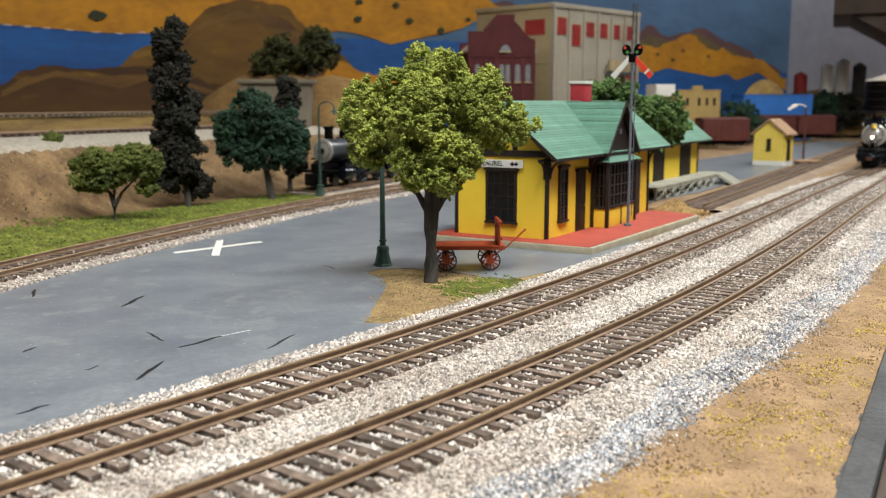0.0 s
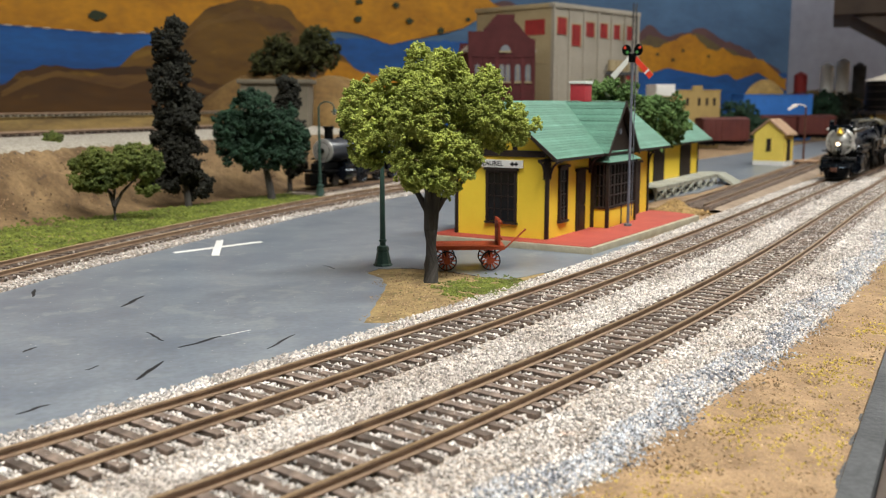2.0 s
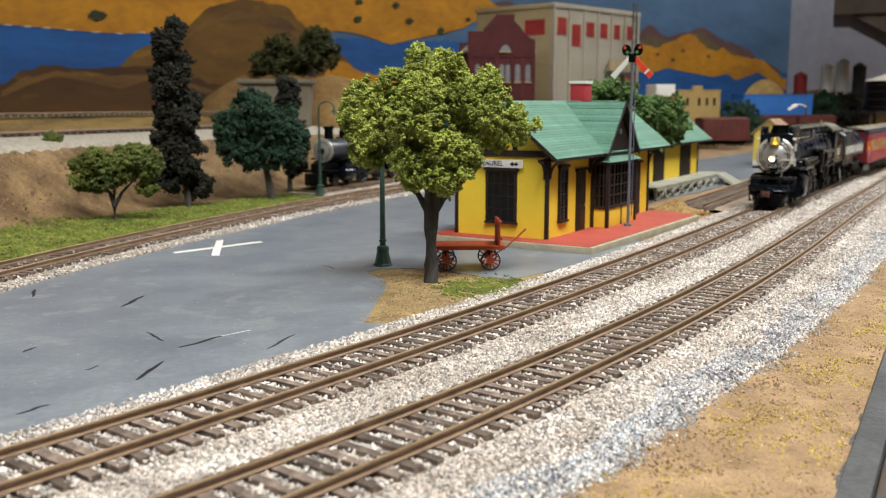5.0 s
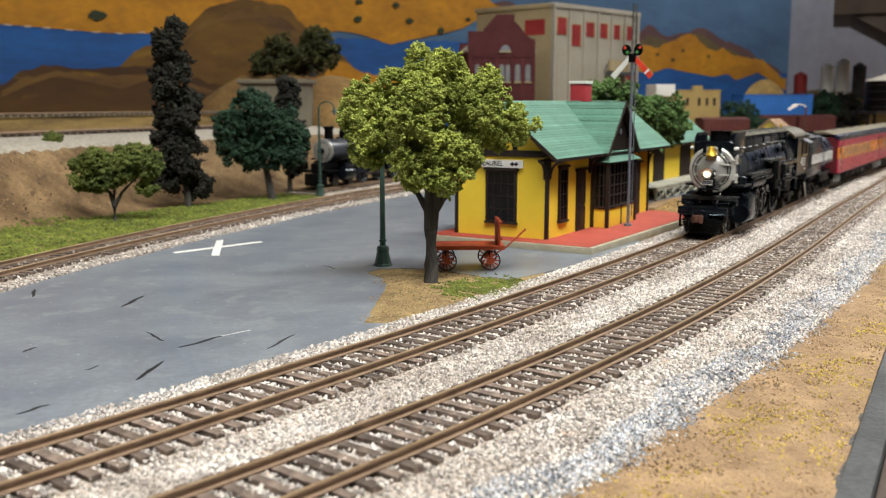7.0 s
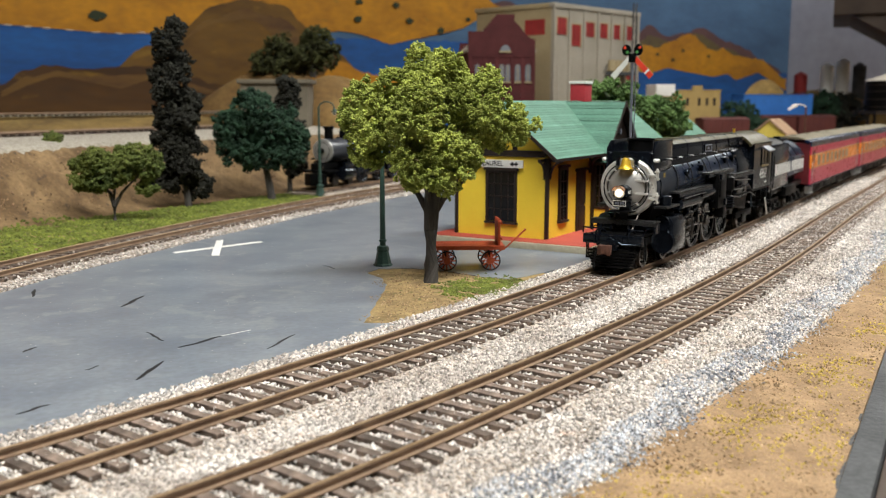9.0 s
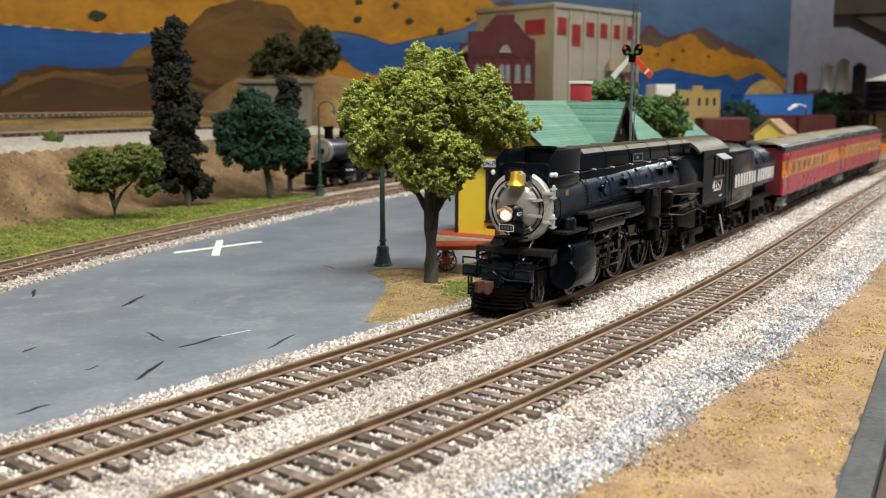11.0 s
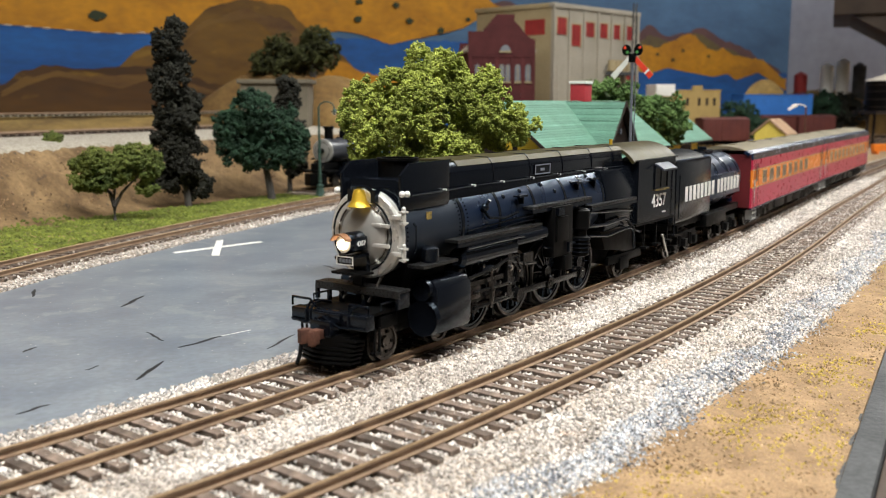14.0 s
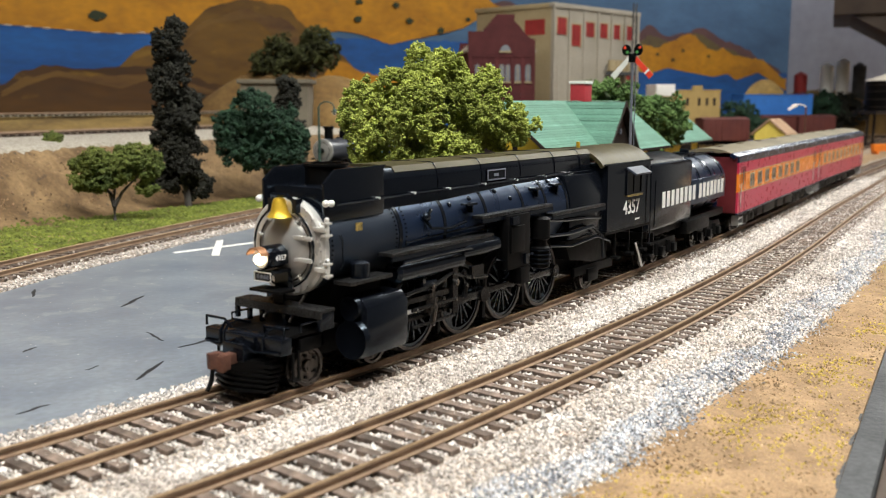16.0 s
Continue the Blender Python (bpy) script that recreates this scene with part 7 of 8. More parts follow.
    for s in (-1, 1):
        part("front_brace", Shape().rod((-10.4, s * 5.2, 22.2), (-4.6, s * 4.2, 15), 0.4, seg=8), STEEL, e)
        part("pilot_rail", Shape().tube([(5.6, s * 12.6, 14.2), (5.6, s * 12.6, 16.4), (5.6, s * 6.5, 16.4), (4.4, s * 5.5, 14.2)], 0.35, 6), BLACK, e)
        part("journal_box", Shape().box(-8, -1, s * 10.2 - 1.0, s * 10.2 + 1.0, 9.4, 12.6), BLACK_MATT, e, bevel=0.3)
    for y in (-6.2, -7.6, 6.4):
        part("air_pipe", Shape().tube([(-2.0, y, 14.2), (1.5, y, 15.4), (4.8, y + 0.3, 15.2), (6.6, y + 0.5, 13.4), (6.8, y + 0.6, 10.2)], 0.36, 6), BLACK, e, "thin black air pipe")
    for s in (-1, 1):
        part("stirrup_step", Shape().box(0.5, 3.0, s * 11.6 - 0.9, s * 11.6 + 0.9, 3.6, 4.2).box(0.6, 1.1, s * 12.2 - 0.25, s * 12.2 + 0.25, 4.2, 10.4).box(2.4, 2.9, s * 12.2 - 0.25, s * 12.2 + 0.25, 4.2, 10.4), BLACK_MATT, e)
        part("grab_iron", Shape().tube([(-12, s * 11.2, 14.2), (-12, s * 11.3, 16.0), (-1, s * 11.3, 16.0), (-1, s * 11.2, 14.2)], 0.26, 6), BLACK, e)
    part("buffer_plate", Shape().box(6.4, 7.2, -4.6, 4.6, 11.6, 13.8), BLACK, e, bevel=0.2)
    part("coupler_pocket", Shape().box(4, 9.4, -3.4, 3.4, 8.2, 12.4), BLACK, e, bevel=0.5)
    cp = part("coupler", Shape().box(9, 12.6, -1.3, 1.3, 7.8, 10.2).prism([(12.0, -2.4), (14.6, -2.7), (15.2, -0.9), (13.6, -0.4), (13.4, 0.9), (15.4, 1.4), (14.8, 2.9), (12.0, 2.4)], "z", 7.2, 10.8).rod((14.2, 2.0, 6.9), (14.2, 2.0, 11.1), 0.7, seg=10), RUST, e, "rust-brown knuckle coupler", bevel=0.35)
    part("coupler_lift", Shape().tube([(6.6, -12, 11), (7.6, -6, 10.6), (8.2, 0, 13.2), (7.6, 5, 10.6), (6.6, 12, 11)], 0.32, 6), BLACK, cp)
    part("air_hose", Shape().tube([(8.6, -4.4, 9), (10.8, -5.0, 6.4), (11.2, -5.2, 3.2), (13.2, -4.4, 1.4)], 0.55, 7), BLACK_MATT, cp)
    for k in range(6):
        z = 1.5 + k * 1.15
        w = 8.6 + k * 0.35
        part("pilot_slat", Shape().prism([(4.0, -w), (7.6 - k * 0.1, -w + 0.6), (10.2 - k * 0.45, -2.5), (10.2 - k * 0.45, 2.5), (7.6 - k * 0.1, w - 0.6), (4.0, w)], "z", z, z + 0.72), BLACK_MATT, e, bevel=0.12)
    part("pilot_core", Shape().prism([(3.6, -8.0), (7.0, -7.6), (8.6, -2.0), (8.6, 2.0), (7.0, 7.6), (3.6, 8.0)], "z", 1.8, 8.6), BLACK_MATT, e)
    part("truck_frame", Shape().box(-36, 0, -4.6, 4.6, 5.0, 8.2), BLACK_MATT, e)
    wheelset(e, -6.0, 4.9, label="steel pilot truck wheels")
    wheelset(e, -30.0, 4.9, label="steel pilot truck wheels")
    for k, x in enumerate(DRIVER_X):
        driver(e, x, DRIVER_R, k == 1)
    for s in (-1, 1):
        rod = thing_part("side_rod", e, at(0, 0, DRIVER_R))
        part("bar", Shape().box(DRIVER_X[3] - 1, DRIVER_X[0] + 1, s * 11.4 - 0.45, s * 11.4 + 0.45, -0.95, 0.95), ROD, rod, bevel=0.2)
        for x in DRIVER_X:
            part("boss", Shape().rod((x, s * 11.4 - 0.8, 0), (x, s * 11.4 + 0.9, 0), 1.9, seg=16), ROD, rod)
            part("pin_cap", Shape().turned([(s * 12.3, 0.8), (s * 12.5, 0.7), (s * 12.6, 0.3)], (x, 0, 0), (0, 1, 0), 12), PIN, rod)
        SPINNING.append((rod, (0, 0, DRIVER_R), DRIVER_R, "side"))
        mr = thing_part("main_rod", e, at(DRIVER_X[1], 0, DRIVER_R))
        part("bar", Shape().box(0, 26, s * 13.2 - 0.5, s * 13.2 + 0.5, -1.1, 1.1), ROD, mr, bevel=0.2)
        part("big_end", Shape().rod((0, s * 13.2 - 0.9, 0), (0, s * 13.2 + 1.0, 0), 2.2, seg=16), ROD, mr)
        part("little_end", Shape().rod((26, s * 13.2 - 0.9, 0), (26, s * 13.2 + 0.9, 0), 1.5, seg=14), ROD, mr)
        SPINNING.append((mr, (DRIVER_X[1], 0, DRIVER_R), DRIVER_R, "main"))
        ch = part("crosshead", Shape().box(-2.6, 2.6, s * 13.0 - 1.3, s * 13.0 + 1.3, 10.9, 14.5), STEEL, e, bevel=0.25, at=at(-44, 0, 0))
        part("piston_rod", Shape().rod((2.6, s * 13.0, 12.2), (14, s * 13.0, 12.2), 0.6, seg=8), SILVER, ch)
        SPINNING.append((ch, (-44, 0, 0), DRIVER_R, "cross"))
    wheelset(e, -149, 5.6, label="trailing truck wheels")
    part("trailing_frame", Shape().box(-166, -136, 9.2, 10.8, 6.4, 9.6).box(-153, -145, 9.4, 11.6, 3.6, 8.2).box(-166, -136, -10.8, -9.2, 6.4, 9.6), BLACK_MATT, e, bevel=0.4)
    # cab
    c = part("cab", Shape().box(-190, -153, 13.4, 14.4, 20.5, 44).box(-190, -153, -14.4, -13.4, 20.5, 44).box(-154, -153, -13.4, 13.4, 20.5, 44), BLACK, e, "black cab with olive roof and window")
    arc = [(14.9 * math.sin(a), 39.0 + 11.2 * math.cos(a)) for a in np.linspace(-1.12, 1.12, 15)]
    part("cab_roof", Shape().prism(arc + [(y * 0.93, z - 0.9) for y, z in reversed(arc)], "x", -193, -151), OLIVE_ROOF, c, "weathered olive cab roof")
    part("gutter", Shape().tube([(-193, 14.0, 44.2), (-151, 14.0, 44.2)], 0.35, 6), BLACK, c)
    wn = part("cab_window", Shape().box(-181, -169, 14.35, 14.55, 33.0, 41.0), GLASS_DARK, c)
    part("window_frame", Shape().box(-181.8, -181, 14.3, 14.9, 32.4, 41.6).box(-169, -168.2, 14.3, 14.9, 32.4, 41.6).box(-181, -169, 14.3, 14.9, 32.4, 33.0).box(-175.4, -174.6, 14.3, 14.8, 33, 41), BLACK, wn)
    part("awning", Shape().prism([(14.5, 42.6), (18.4, 40.4), (18.2, 39.8), (14.5, 41.9)], "x", -182, -168.4), GREY_BLUE, wn, "blue-grey window awning")
    part("arm_rest", Shape().box(-181, -169, 14.4, 15.6, 31.8, 32.4), GOLD_DIM, wn)
    lettering(c, "4357", 7.2, pose(-173.5 * U, 14.46 * U, 27.6 * U, 90, 0, 180), WHITE)
    bars(c, "small_mark", -181, -177, 22.6, 23.2, 14.4, (1, 1, 1), WHITE)
    part("cab_floor", Shape().box(-190, -152, -14.4, 14.4, 19.4, 20.4), BLACK_MATT, e)
    for x in (-160, -172, -184):
        part("cab_step", Shape().box(x - 3, x, 12.6, 15.4, 10, 10.8).box(x - 3, x - 2.4, 12.8, 13.4, 10.8, 19.4), BLACK_MATT, e)
    part("ladder_rail", Shape().tube([(-189, 15.2, 42), (-189, 15.4, 30), (-189, 15.2, 12)], 0.35, 6), BLACK, e)
    part("spare_rod", Shape().rod((-176, 15.4, 14), (-182, 15.6, 4.5), 0.45, seg=6), SILVER, e)
    return e


def at_mm(x, y, z, roll):
    return Matrix.Translation((x, y, z)) @ Matrix.Rotation(roll, 4, "X")


COPPER = mat("visor_copper", (0.45, 0.24, 0.13), (0.36, 0.18, 0.1), 0.3, 0.35, 0.6, bump=0.05)
GOLD_DIM = mat("gilt_lettering", (0.42, 0.30, 0.08), (0.015, 0.015, 0.014), 1.3, 0.5, bump=0.0)
GREY_BLUE = mat("awning_grey_blue", (0.05, 0.06, 0.09), None, 0.2, 0.4, bump=0.1)


def bogie(parent, x, axles, r, pitch, w=10.2, mt=None):
    b = thing_part("truck", parent, at(x, 0, 0))
    ln = pitch * (axles - 1) / 2
    for s in (-1, 1):
        out = [(-ln - 4, 6), (-ln - 3, 3.4), (-ln + 3, 3.2), (-ln + 5, 7), (ln - 5, 7), (ln - 3, 3.2), (ln + 3, 3.4), (ln + 4, 6), (ln + 3, 10), (-ln - 3, 10)]
        part("side_frame", Shape().prism(out, "y", min(s * w, s * (w + 1.6)), max(s * w, s * (w + 1.6))), mt or BLACK_MATT, b, bevel=0.3)
        for k in range(axles):
            xx = -ln + pitch * k
            part("journal", Shape().box(xx - 1.7, xx + 1.7, s * (w + 2.0) - 1.0, s * (w + 2.0) + 1.0, 3.6, 7.2), mt or BLACK_MATT, b, bevel=0.3)
        for k in range(axles - 1):
            xx = -ln + pitch * (k + 0.5)
            part("spring", Shape().rod((xx, s * (w + 1.4), 4.6), (xx, s * (w + 1.4), 9.2), 1.5, seg=8), mt or BLACK_MATT, b)
    part("bolster", Shape().box(-2.4, 2.4, -w, w, 8, 11), BLACK_MATT, b)
    for k in range(axles):
        wheelset(b, -ln + pitch * k, r)


def make_tender():
    t = thing("tender", "black cylindrical-tank tender with white lettering marks, coupled behind the locomotive", "tender")
    part("frame", Shape().box(-303, -193, -12, 12, 12.5, 15.5), BLACK_MATT, t, bevel=0.4)
    part("tank", Shape().turned([(222, 13.4), (300, 13.4), (301.5, 12.6), (302.2, 10)], (0, 0, 28.0), (-1, 0, 0), 48), BOILER, t, "blue-black cylindrical tank")
    sec = [(13.4, 15.6), (14.0, 17), (14.0, 40.4), (13.4, 41.6), (-13.4, 41.6), (-14.0, 40.4), (-14.0, 17), (-13.4, 15.6)]
    part("coal_bunker", Shape().prism(sec, "x", -246, -194), BLACK, t, bevel=0.35)
    hood = [(13.8 * math.sin(a), 36.4 + 8.4 * math.cos(a)) for a in np.linspace(-1.0, 1.0, 11)]
    part("bunker_hood", Shape().prism(hood, "x", -245, -196), BLACK_MATT, t, bevel=0.3)
    part("hatch", Shape().box(-282, -272, -4, 4, 40.8, 43).rod((-277, 0, 43), (-277, 0, 44.4), 2.2), BLACK, t, bevel=0.3)
    part("tank_walk", Shape().box(-300, -247, -3.4, 3.4, 41.0, 41.6), TREAD, t)
    part("tank_rail", Shape().tube([(-300, 7, 42.2), (-272, 7.6, 43), (-247, 8, 43)], 0.3, 6), BLACK, t)
    # road name left out: plain white bars of the lettering's size
    bars(t, "side_mark", -295, -208, 23.8, 30.2, 14.02, (1, 1, 1, 1, 1, 1, 1, 0.6, 1, 1, 1, 1, 1, 1, 1, 1), WHITE, 2.1)
    part("tank_skirt", Shape().box(-297, -246.2, 12.9, 14.0, 21.5, 32.4), BOILER, t, bevel=0.35)
    for x in (-262, -279, -296):
        part("tank_band", Shape().turned([(-x - 0.5, 13.55), (-x + 0.5, 13.55)], (0, 0, 28.0), (-1, 0, 0), 48), BLACK, t)
    part("underbody_box", Shape().box(-272, -240, 9.5, 14.6, 9.5, 15.0), BLACK_MATT, t, bevel=0.4)
    part("steps", Shape().box(-198, -193, 12, 15.4, 6, 6.8).box(-198, -193, 12, 15.4, 10.6, 11.4).box(-198, -197.4, 12.5, 15, 6.8, 15), BLACK_MATT, t)
    part("handrail", Shape().tube([(-195.6, 15.8, 18), (-195.6, 16, 36)], 0.3, 6), BLACK, t)
    bogie(t, -216, 3, 4.9, 14.0)
    bogie(t, -281, 3, 4.9, 14.0)
    return t


def make_coach(x1, length, label, windows):
    c = thing("passenger_coach", label, "coach", group="coaches of the train")
    x0 = x1 - length
    for z0, z1, mt, nm in ((11.4, 21.8, COACH_RED, "lower_side"), (21.8, 31.0, COACH_ORANGE, "window_band"), (31.0, 36.4, COACH_RED, "upper_side"), (36.4, 39.6, COACH_BLACK, "eave_band")):
        for s in (-1, 1):
            y0, y1 = (15.0, 16.0) if s > 0 else (-16.0, -15.0)
            part(nm, Shape().box(x0, x1, y0, y1, z0, z1), mt, c)
    for s in (-1, 1):
        for z in (21.8, 31.0):
            part("stripe", Shape().box(x0, x1, s * 16.02 - 0.06, s * 16.02 + 0.06, z - 0.22, z + 0.22), GOLD_STRIPE, c)
        part("side_sill", Shape().box(x0, x1, s * 15.6 - 0.5, s * 15.6 + 0.5, 10.4, 11.3), COACH_BLACK, c)
    for x in (x0, x1 - 1):
        part("end_wall", Shape().box(x + 0.01, x + 0.99, -14.95, 14.95, 11.4, 39), COACH_END, c)
        xx = x - 2 if x == x0 else x + 1
        part("vestibule_frame", Shape().box(xx, xx + 2, -6, -4, 11, 37).box(xx, xx + 2, 4, 6, 11, 37).box(xx, xx + 2, -4, 4, 35, 37), COACH_BLACK, c, bevel=0.3)
        part("end_door", Shape().box(xx + 0.4, xx + 1.4, -4, 4, 11.4, 35), BROWN, c)
    arc = [(15.0 * math.sin(a) / math.sin(1.25), 39.4 + 3.8 * (math.cos(a) - math.cos(1.25)) / (1 - math.cos(1.25))) for a in np.linspace(-1.25, 1.25, 15)]
    part("roof", Shape().prism(arc[2:-2], "x", x0 - 0.8, x1 + 0.8), COACH_ROOF, c, "dusty drab roof")
    for side in (arc[:3], arc[-3:]):
        inner = [(y * 0.9, z - 1.2) for y, z in reversed(side)]
        part("roof_edge", Shape().prism(side + inner, "x", x0 - 0.8, x1 + 0.8), COACH_BLACK, c, "glossy blue-black roof edge")
    for k in range(5):
        xx = x0 + length * (k + 0.5) / 5
        part("roof_vent", Shape().box(xx - 3, xx + 3, -1.6, 1.6, 43.0, 43.8), COACH_ROOF, c, bevel=0.3)
    part("floor", Shape().box(x0 + 1, x1 - 1, -14.9, 14.9, 10.2, 11.3), BLACK_MATT, c)
    for k in range(windows):
        xx = x1 - 28 - 17.2 * k
        for s in (-1, 1):
            w = part("window", Shape().box(xx - 4.2, xx + 4.2, s * 16.06 - 0.1, s * 16.06 + 0.1, 23.6, 29.4), COACH_GLASS, c)
            fr = Shape()
            for a, b, lo, hi in ((-4.8, -4.2, 23.0, 30.0), (4.2, 4.8, 23.0, 30.0), (-4.2, 4.2, 29.4, 30.0), (-4.2, 4.2, 23.0, 23.6), (-0.35, 0.35, 23.6, 29.4)):
                fr.box(xx + a, xx + b, s * 16.1 - 0.18, s * 16.1 + 0.18, lo, hi)
            part("window_frame", fr, FRAME_PALE, w)
    for xx in (x1 - 9, x0 + 9):
        for s in (-1, 1):
            dr = part("door", Shape().box(xx - 4.5, xx - 4.2, s * 16.05 - 0.1, s * 16.05 + 0.1, 11.6, 34).box(xx + 4.2, xx + 4.5, s * 16.05 - 0.1, s * 16.05 + 0.1, 11.6, 34).box(xx - 4.2, xx + 4.2, s * 16.05 - 0.1, s * 16.05 + 0.1, 33.7, 34), COACH_END, c)
            part("door_window", Shape().box(xx - 1.0, xx + 1.0, s * 16.16 - 0.08, s * 16.16 + 0.08, 25, 33), COACH_GLASS, dr)
            part("grab_rail", Shape().rod((xx + 5.2, s * 16.5, 14), (xx + 5.2, s * 16.5, 26), 0.25, seg=6), SILVER, dr)
            part("steps", Shape().box(xx - 4, xx + 4, s * 13.8 - 1.8, s * 13.8 + 1.8, 4.6, 5.4).box(xx - 4, xx + 4, s * 13.8 - 1.8, s * 13.8 + 1.8, 7.8, 8.6).box(xx - 4.4, xx - 4, s * 13.8 - 1.8, s * 13.8 + 1.8, 4.6, 10.2).box(xx + 4, xx + 4.4, s * 13.8 - 1.8, s * 13.8 + 1.8, 4.6, 10.2), STEP_SILVER, dr)
    for xa, xb in ((0.30, 0.40), (0.43, 0.50), (0.54, 0.66), (0.69, 0.74)):
        part("underbody_box", Shape().box(x0 + length * xa, x0 + length * xb, -12, 13.2, 4.4, 10.2), COACH_UNDER, c, bevel=0.4)
    bogie(c, x1 - 33, 3, 5.2, 14.5, mt=COACH_UNDER)
    bogie(c, x0 + 33, 3, 5.2, 14.5, mt=COACH_UNDER)
    part("coupler", Shape().box(x1, x1 + 3.4, -1.4, 1.4, 7, 9.6), RUST, c)
    return c


# Coach red darkened: the shade on the end walls is in the colour.
COACH_END = mat("coach_shade_dark_red", (0.12, 0.012, 0.016), None, 0.05, 0.5)
GOLD_STRIPE = mat("coach_gold_stripe", (0.62, 0.45, 0.2), None, 0.2, 0.5, bump=0)
COACH_GLASS = mat("coach_window_glass", (0.02, 0.022, 0.026), (0.012, 0.013, 0.016), 0.05, 0.3, bump=0.0, spec=0.6)
FRAME_PALE = mat("window_frame_pale", (0.52, 0.36, 0.2), None, 0.2, 0.5, bump=0)
STEP_SILVER = mat("step_silver", (0.5, 0.5, 0.5), None, 0.2, 0.4, 0.5)
COACH_UNDER = mat("coach_underframe_grey", (0.10, 0.095, 0.09), (0.05, 0.048, 0.045), 0.1, 0.7)

ENGINE = engine()
TENDER = make_tender()
COACH_A = make_coach(-313.5, 217, "red and orange streamlined coach with drab roof, coupled behind the tender", 8)
COACH_B = make_coach(-535.0, 213, "red and orange streamlined coach at the end of the train", 10)

# a second black engine waits on a spur beside the back track
SPUR_S = BACK.at_y(722)
sx, sy, sh_ = BACK.spot(SPUR_S, -42)
sx, sy = sx - 8, sy + 4


def old_engine(m):
    e = thing("old_steam_locomotive", "older black steam locomotive with dull silver front, parked on a spur", "locomotive", m)
    zc = 28.0
    grey = mat("old_boiler_grey", (0.075, 0.08, 0.095), (0.04, 0.043, 0.052), 0.06, 0.32, 0.3, bump=0.05, fine=0.4)
    part("boiler", Shape().turned([(6, 9.2), (34, 9.2), (35, 9.8), (110, 10.6)], (0, 0, zc), (-1, 0, 0), 36), grey, e, "dull blue-grey boiler")
    for x in (-34, -55, -78):
        part("boiler_band", Shape().turned([(-x - 0.6, 10.2), (-x + 0.6, 10.2)], (0, 0, zc), (-1, 0, 0), 36), BLACK_MATT, e)
    fr = part("smokebox_front", Shape().turned([(4.2, 1.0), (4.5, 4.6), (5.2, 7.2), (5.4, 9.0), (6.6, 9.4)], (0, 0, zc), (-1, 0, 0), 36), SILVER_MATT, e, "dull silver smokebox front")
    part("door_ring", Shape().turned([(5.0, 6.2), (4.6, 6.5), (5.2, 6.9)], (0, 0, zc), (-1, 0, 0), 32, caps=False), STEEL, fr)
    part("headlight", Shape().turned([(1.0, 2.0), (5.0, 2.2)], (0, 0, zc), (-1, 0, 0), 18), BLACK_MATT, e)
    part("smokestack", Shape().turned([(36, 3.6), (44, 3.3), (46, 4.4), (47, 4.4)], (-15, 0, 0), (0, 0, 1), 20), BLACK_MATT, e)
    for x, r, h in ((-40, 5.0, 45), (-72, 5.4, 46)):
        part("dome", Shape().turned([(36, r), (h - 3, r), (h - 1, r * 0.8), (h, r * 0.3)], (x, 0, 0), (0, 0, 1), 20), BLACK_MATT, e)
    part("cab", Shape().box(-146, -110, -13, 13, 16, 42), BLACK_MATT, e, bevel=0.4)
    part("cab_roof", Shape().prism([(14.5 * math.sin(a), 38.0 + 8 * math.cos(a)) for a in np.linspace(-1.1, 1.1, 11)], "x", -150, -107), BLACK_MATT, e)
    for sg in (-1, 1):
        part("running_board", Shape().box(-110, -10, sg * 11.6 - 2.6, sg * 11.6 + 2.6, 20.6, 21.6), BLACK_MATT, e, bevel=0.1)
        part("cylinder", Shape().rod((-30, sg * 11.5, 10), (-14, sg * 11.5, 10), 5.0, seg=20).box(-29, -15, sg * 11.5 - 3.6, sg * 11.5 + 3.6, 14, 19), BLACK, e, bevel=0.2)
        part("side_rod", Shape().box(-104, -52, sg * 10.6 - 0.5, sg * 10.6 + 0.5, 6.4, 8.2), STEEL, e, bevel=0.15)
        for x in (-52, -78, -104):
            part("driving_wheel", Shape().turned([(sg * 7.0, 9.6), (sg * 9.2, 9.6), (sg * 9.4, 8.2), (sg * 8.8, 7.6), (sg * 9.0, 2.4), (sg * 9.8, 2.0)], (x, 0, 9.6), (0, 1, 0), 24), BLACK, e)
        for x in (-10, -32):
            part("truck_wheel", Shape().turned([(sg * 7.0, 4.8), (sg * 9.0, 4.8), (sg * 9.2, 3.4), (sg * 8.7, 1.0)], (x, 0, 4.8), (0, 1, 0), 18), STEEL, e)
        part("brace", Shape().rod((-6, sg * 4, zc - 6), (4, sg * 5, 14), 0.4, seg=6), STEEL, e)
    part("frame", Shape().box(-146, 4, -5, 5, 8, 18.5), BLACK_MATT, e, bevel=0.3)
    part("pilot_deck", Shape().box(-10, 6, -12, 12, 11.6, 13.2), BLACK_MATT, e, bevel=0.2)
    part("pilot", Shape().prism([(4, -10), (7, -9), (13, 0), (7, 9), (4, 10)], "z", 1.6, 11), BLACK_MATT, e, bevel=0.3)


old_engine(at(sx, sy, 0.2, math.degrees(sh_) + 180))
spur = thing("track_spur", "short spur track under the parked locomotive", "track", at(sx, sy, 0.2, math.degrees(sh_)), kind="structure")
for y in (-8.25, 8.25):
    part("rail", Shape().box(-14, 240, y - 0.6, y + 0.6, -2.2, 0), RAIL, spur)
for k in range(40):
    part("tie", Shape().box(-12 + k * 6.2, -9.4 + k * 6.2, -13.6, 13.6, -4.4, -2.3), TIE, spur)
part("spur_bed", Shape().prism([(-24, -6), (-17, -3.4), (17, -3.4), (24, -6)], "x", -20, 245), BALLAST, spur)


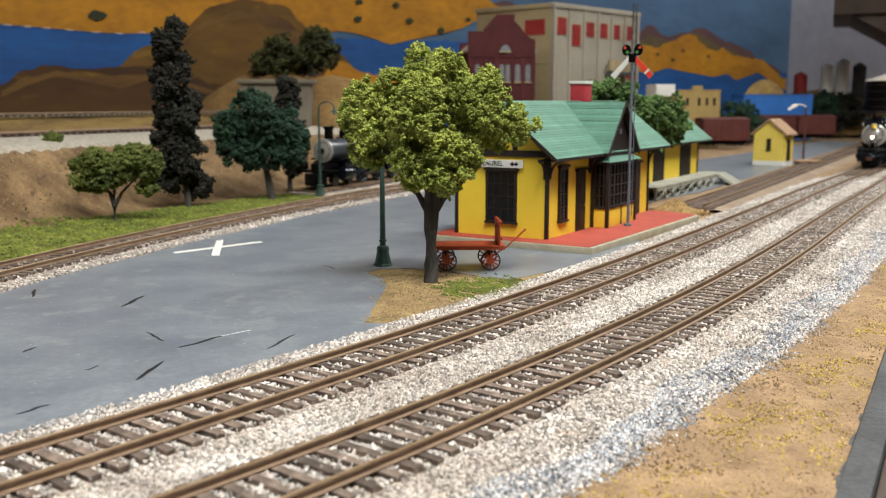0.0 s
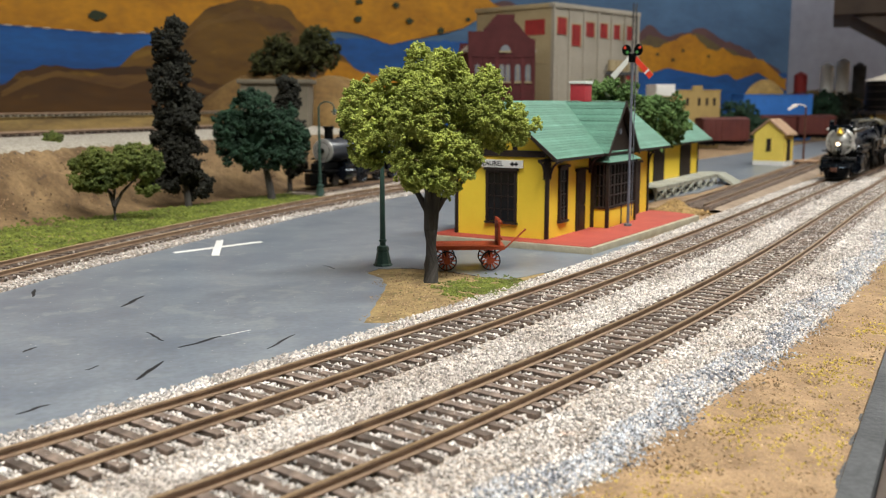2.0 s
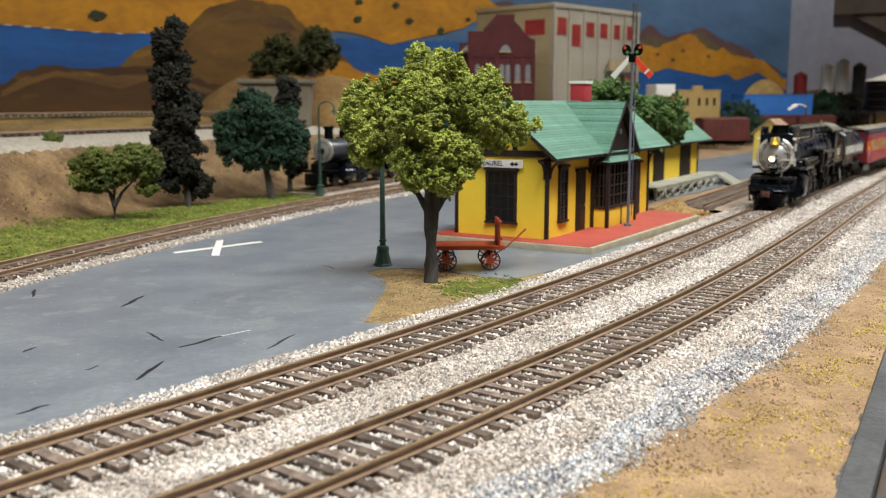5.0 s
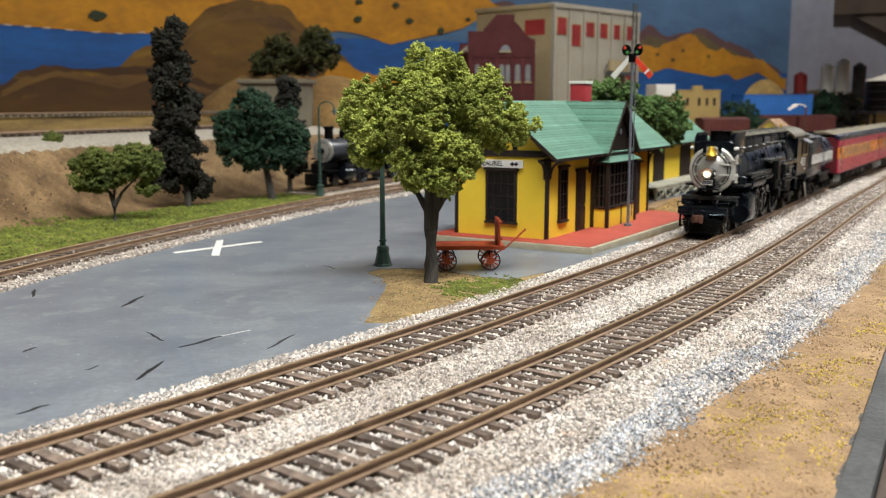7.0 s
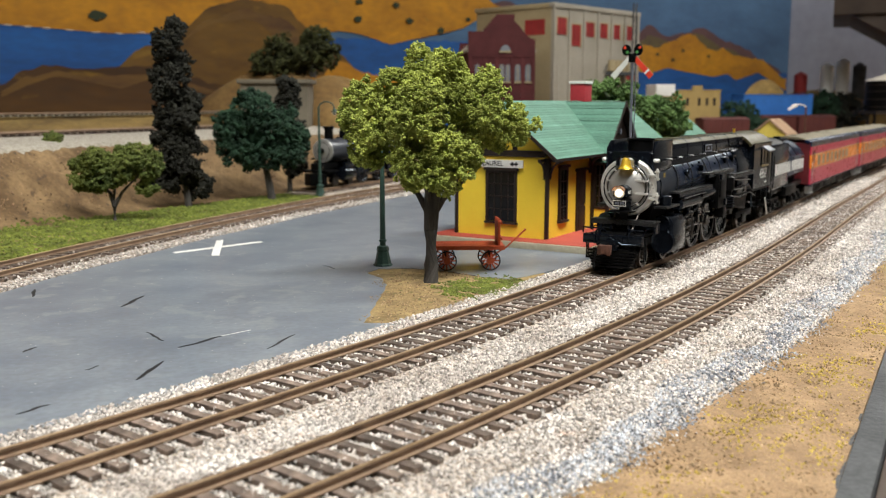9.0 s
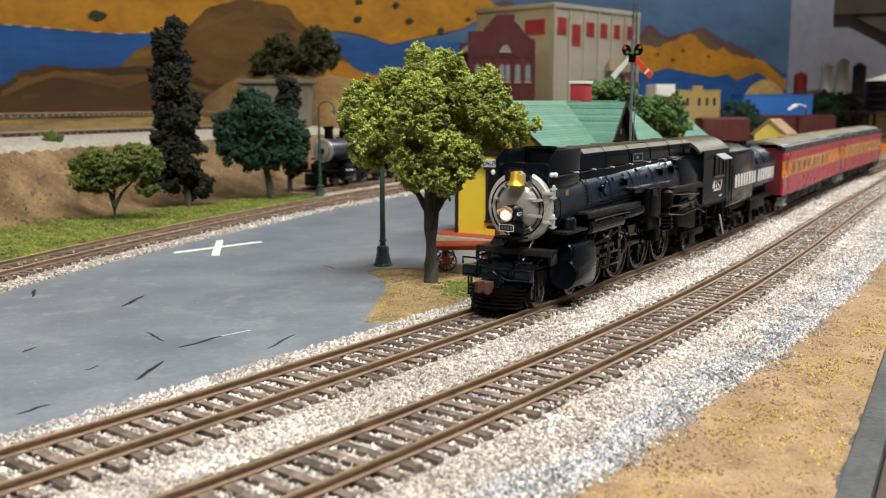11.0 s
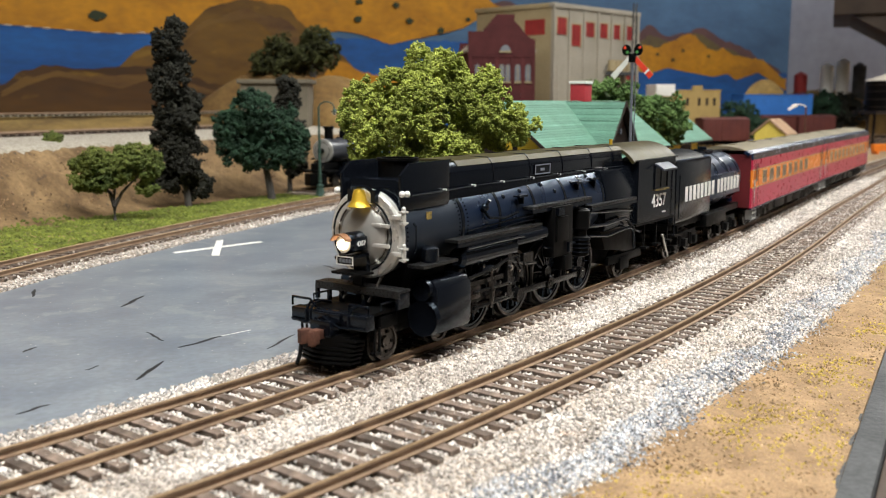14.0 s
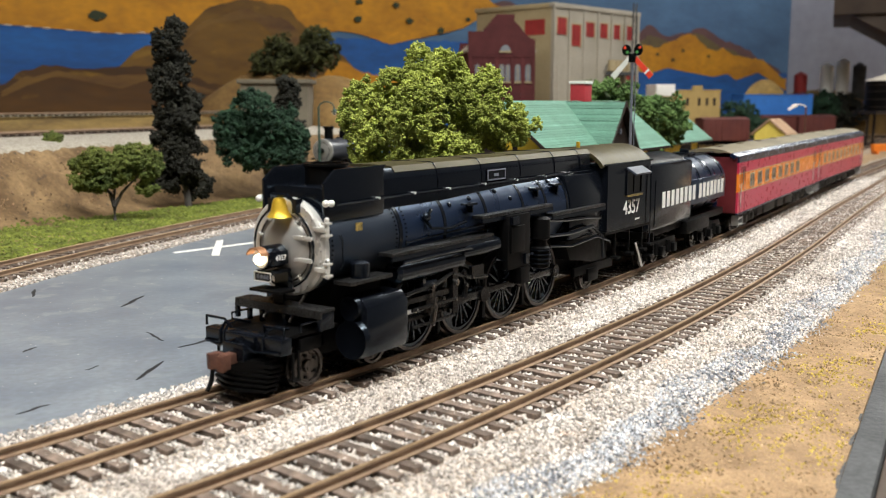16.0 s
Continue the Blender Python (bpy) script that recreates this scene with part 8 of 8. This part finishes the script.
# ---- what moves ----
LAMP_S = [(0.0, 1019), (1.0, 918), (2.0, 827), (3.0, 742), (4.0, 656), (5.0, 573), (5.75, 514), (6.5, 458.5), (7.5, 392), (8.5, 333.5), (9.0, 307),
          (10.0, 259), (10.75, 227), (11.5, 197.5), (12.0, 182.5), (12.5, 169.5), (13.0, 158), (13.5, 147.8), (14.0, 138.3), (14.5, 129.6), (15.0, 121.5),
          (15.5, 113.6), (15.75, 111.0), (16.0, 110.2)]


def lamp_s(t):
    """Smooth distance of the headlight along the main track (cubic through the rows)."""
    T = [r[0] for r in LAMP_S]
    S = [r[1] for r in LAMP_S]
    k = min(max(int(np.searchsorted(T, t)) - 1, 0), len(T) - 2)

    def slope(i):
        a, b = max(i - 1, 0), min(i + 1, len(T) - 1)
        return (S[b] - S[a]) / (T[b] - T[a])
    h = T[k + 1] - T[k]
    u = (t - T[k]) / h
    return ((2 * u ** 3 - 3 * u ** 2 + 1) * S[k] + (u ** 3 - 2 * u ** 2 + u) * h * slope(k)
            + (-2 * u ** 3 + 3 * u ** 2) * S[k + 1] + (u ** 3 - u ** 2) * h * slope(k + 1))


def riding(front, rear, t):
    """Pose of a vehicle whose two bogie points lie front and rear of its headlight station; its origin is the headlight station."""
    s = lamp_s(t)
    ax, ay, _ = MAIN.spot(s - front)
    bx, by, _ = MAIN.spot(s - rear)
    h = math.atan2(ay - by, ax - bx)
    return at(ax - front * math.cos(h), ay - front * math.sin(h), 0, math.degrees(h))


def motions():
    """Keys for the train: each vehicle follows the main track, its wheels roll and its rods work."""
    ts = [0.25 * i for i in range(65)]
    for ob, a, b in ((ENGINE, -46, -116), (TENDER, -216, -281), (COACH_A, -346.5, -497.5), (COACH_B, -568, -715)):
        walk(ob, [(t, riding(a, b, t)) for t in ts])
    frames = range(0, 481)
    gone = [lamp_s(0.0) - lamp_s(f / FPS) for f in frames]
    total = gone[-1]
    for ob, p, r, kind in SPINNING:
        if kind == "roll":
            off = -80 if r == DRIVER_R else 0
        else:
            off = -80
        rows, last = [], None
        for f in frames:
            a = math.degrees((gone[f] - total) / r) + off
            ahead = math.degrees((gone[min(f + 1, 480)] - total) / r) + off
            if last is None or f == 480 or ahead - last > 62 or (kind != "roll" and ahead - last > 34):
                w = math.radians(a)
                cx, cz = CRANK * math.sin(w), CRANK * math.cos(w)
                if kind == "roll":
                    m = at(*p, 0, 0, a % 360)
                elif kind == "side":
                    m = at(p[0] + cx, p[1], p[2] + cz)
                elif kind == "main":
                    tilt = math.degrees(math.asin((p[2] + cz - 12.2) / 26.0))
                    m = at(p[0] + cx, p[1], p[2] + cz, 0, 0, tilt)
                else:
                    z = DRIVER_R + cz - 12.2
                    m = at(DRIVER_X[1] + cx + math.sqrt(26.0 ** 2 - z * z), 0, 0)
                rows.append((f / FPS, m))
                last = a
        walk(ob, rows)


motions()
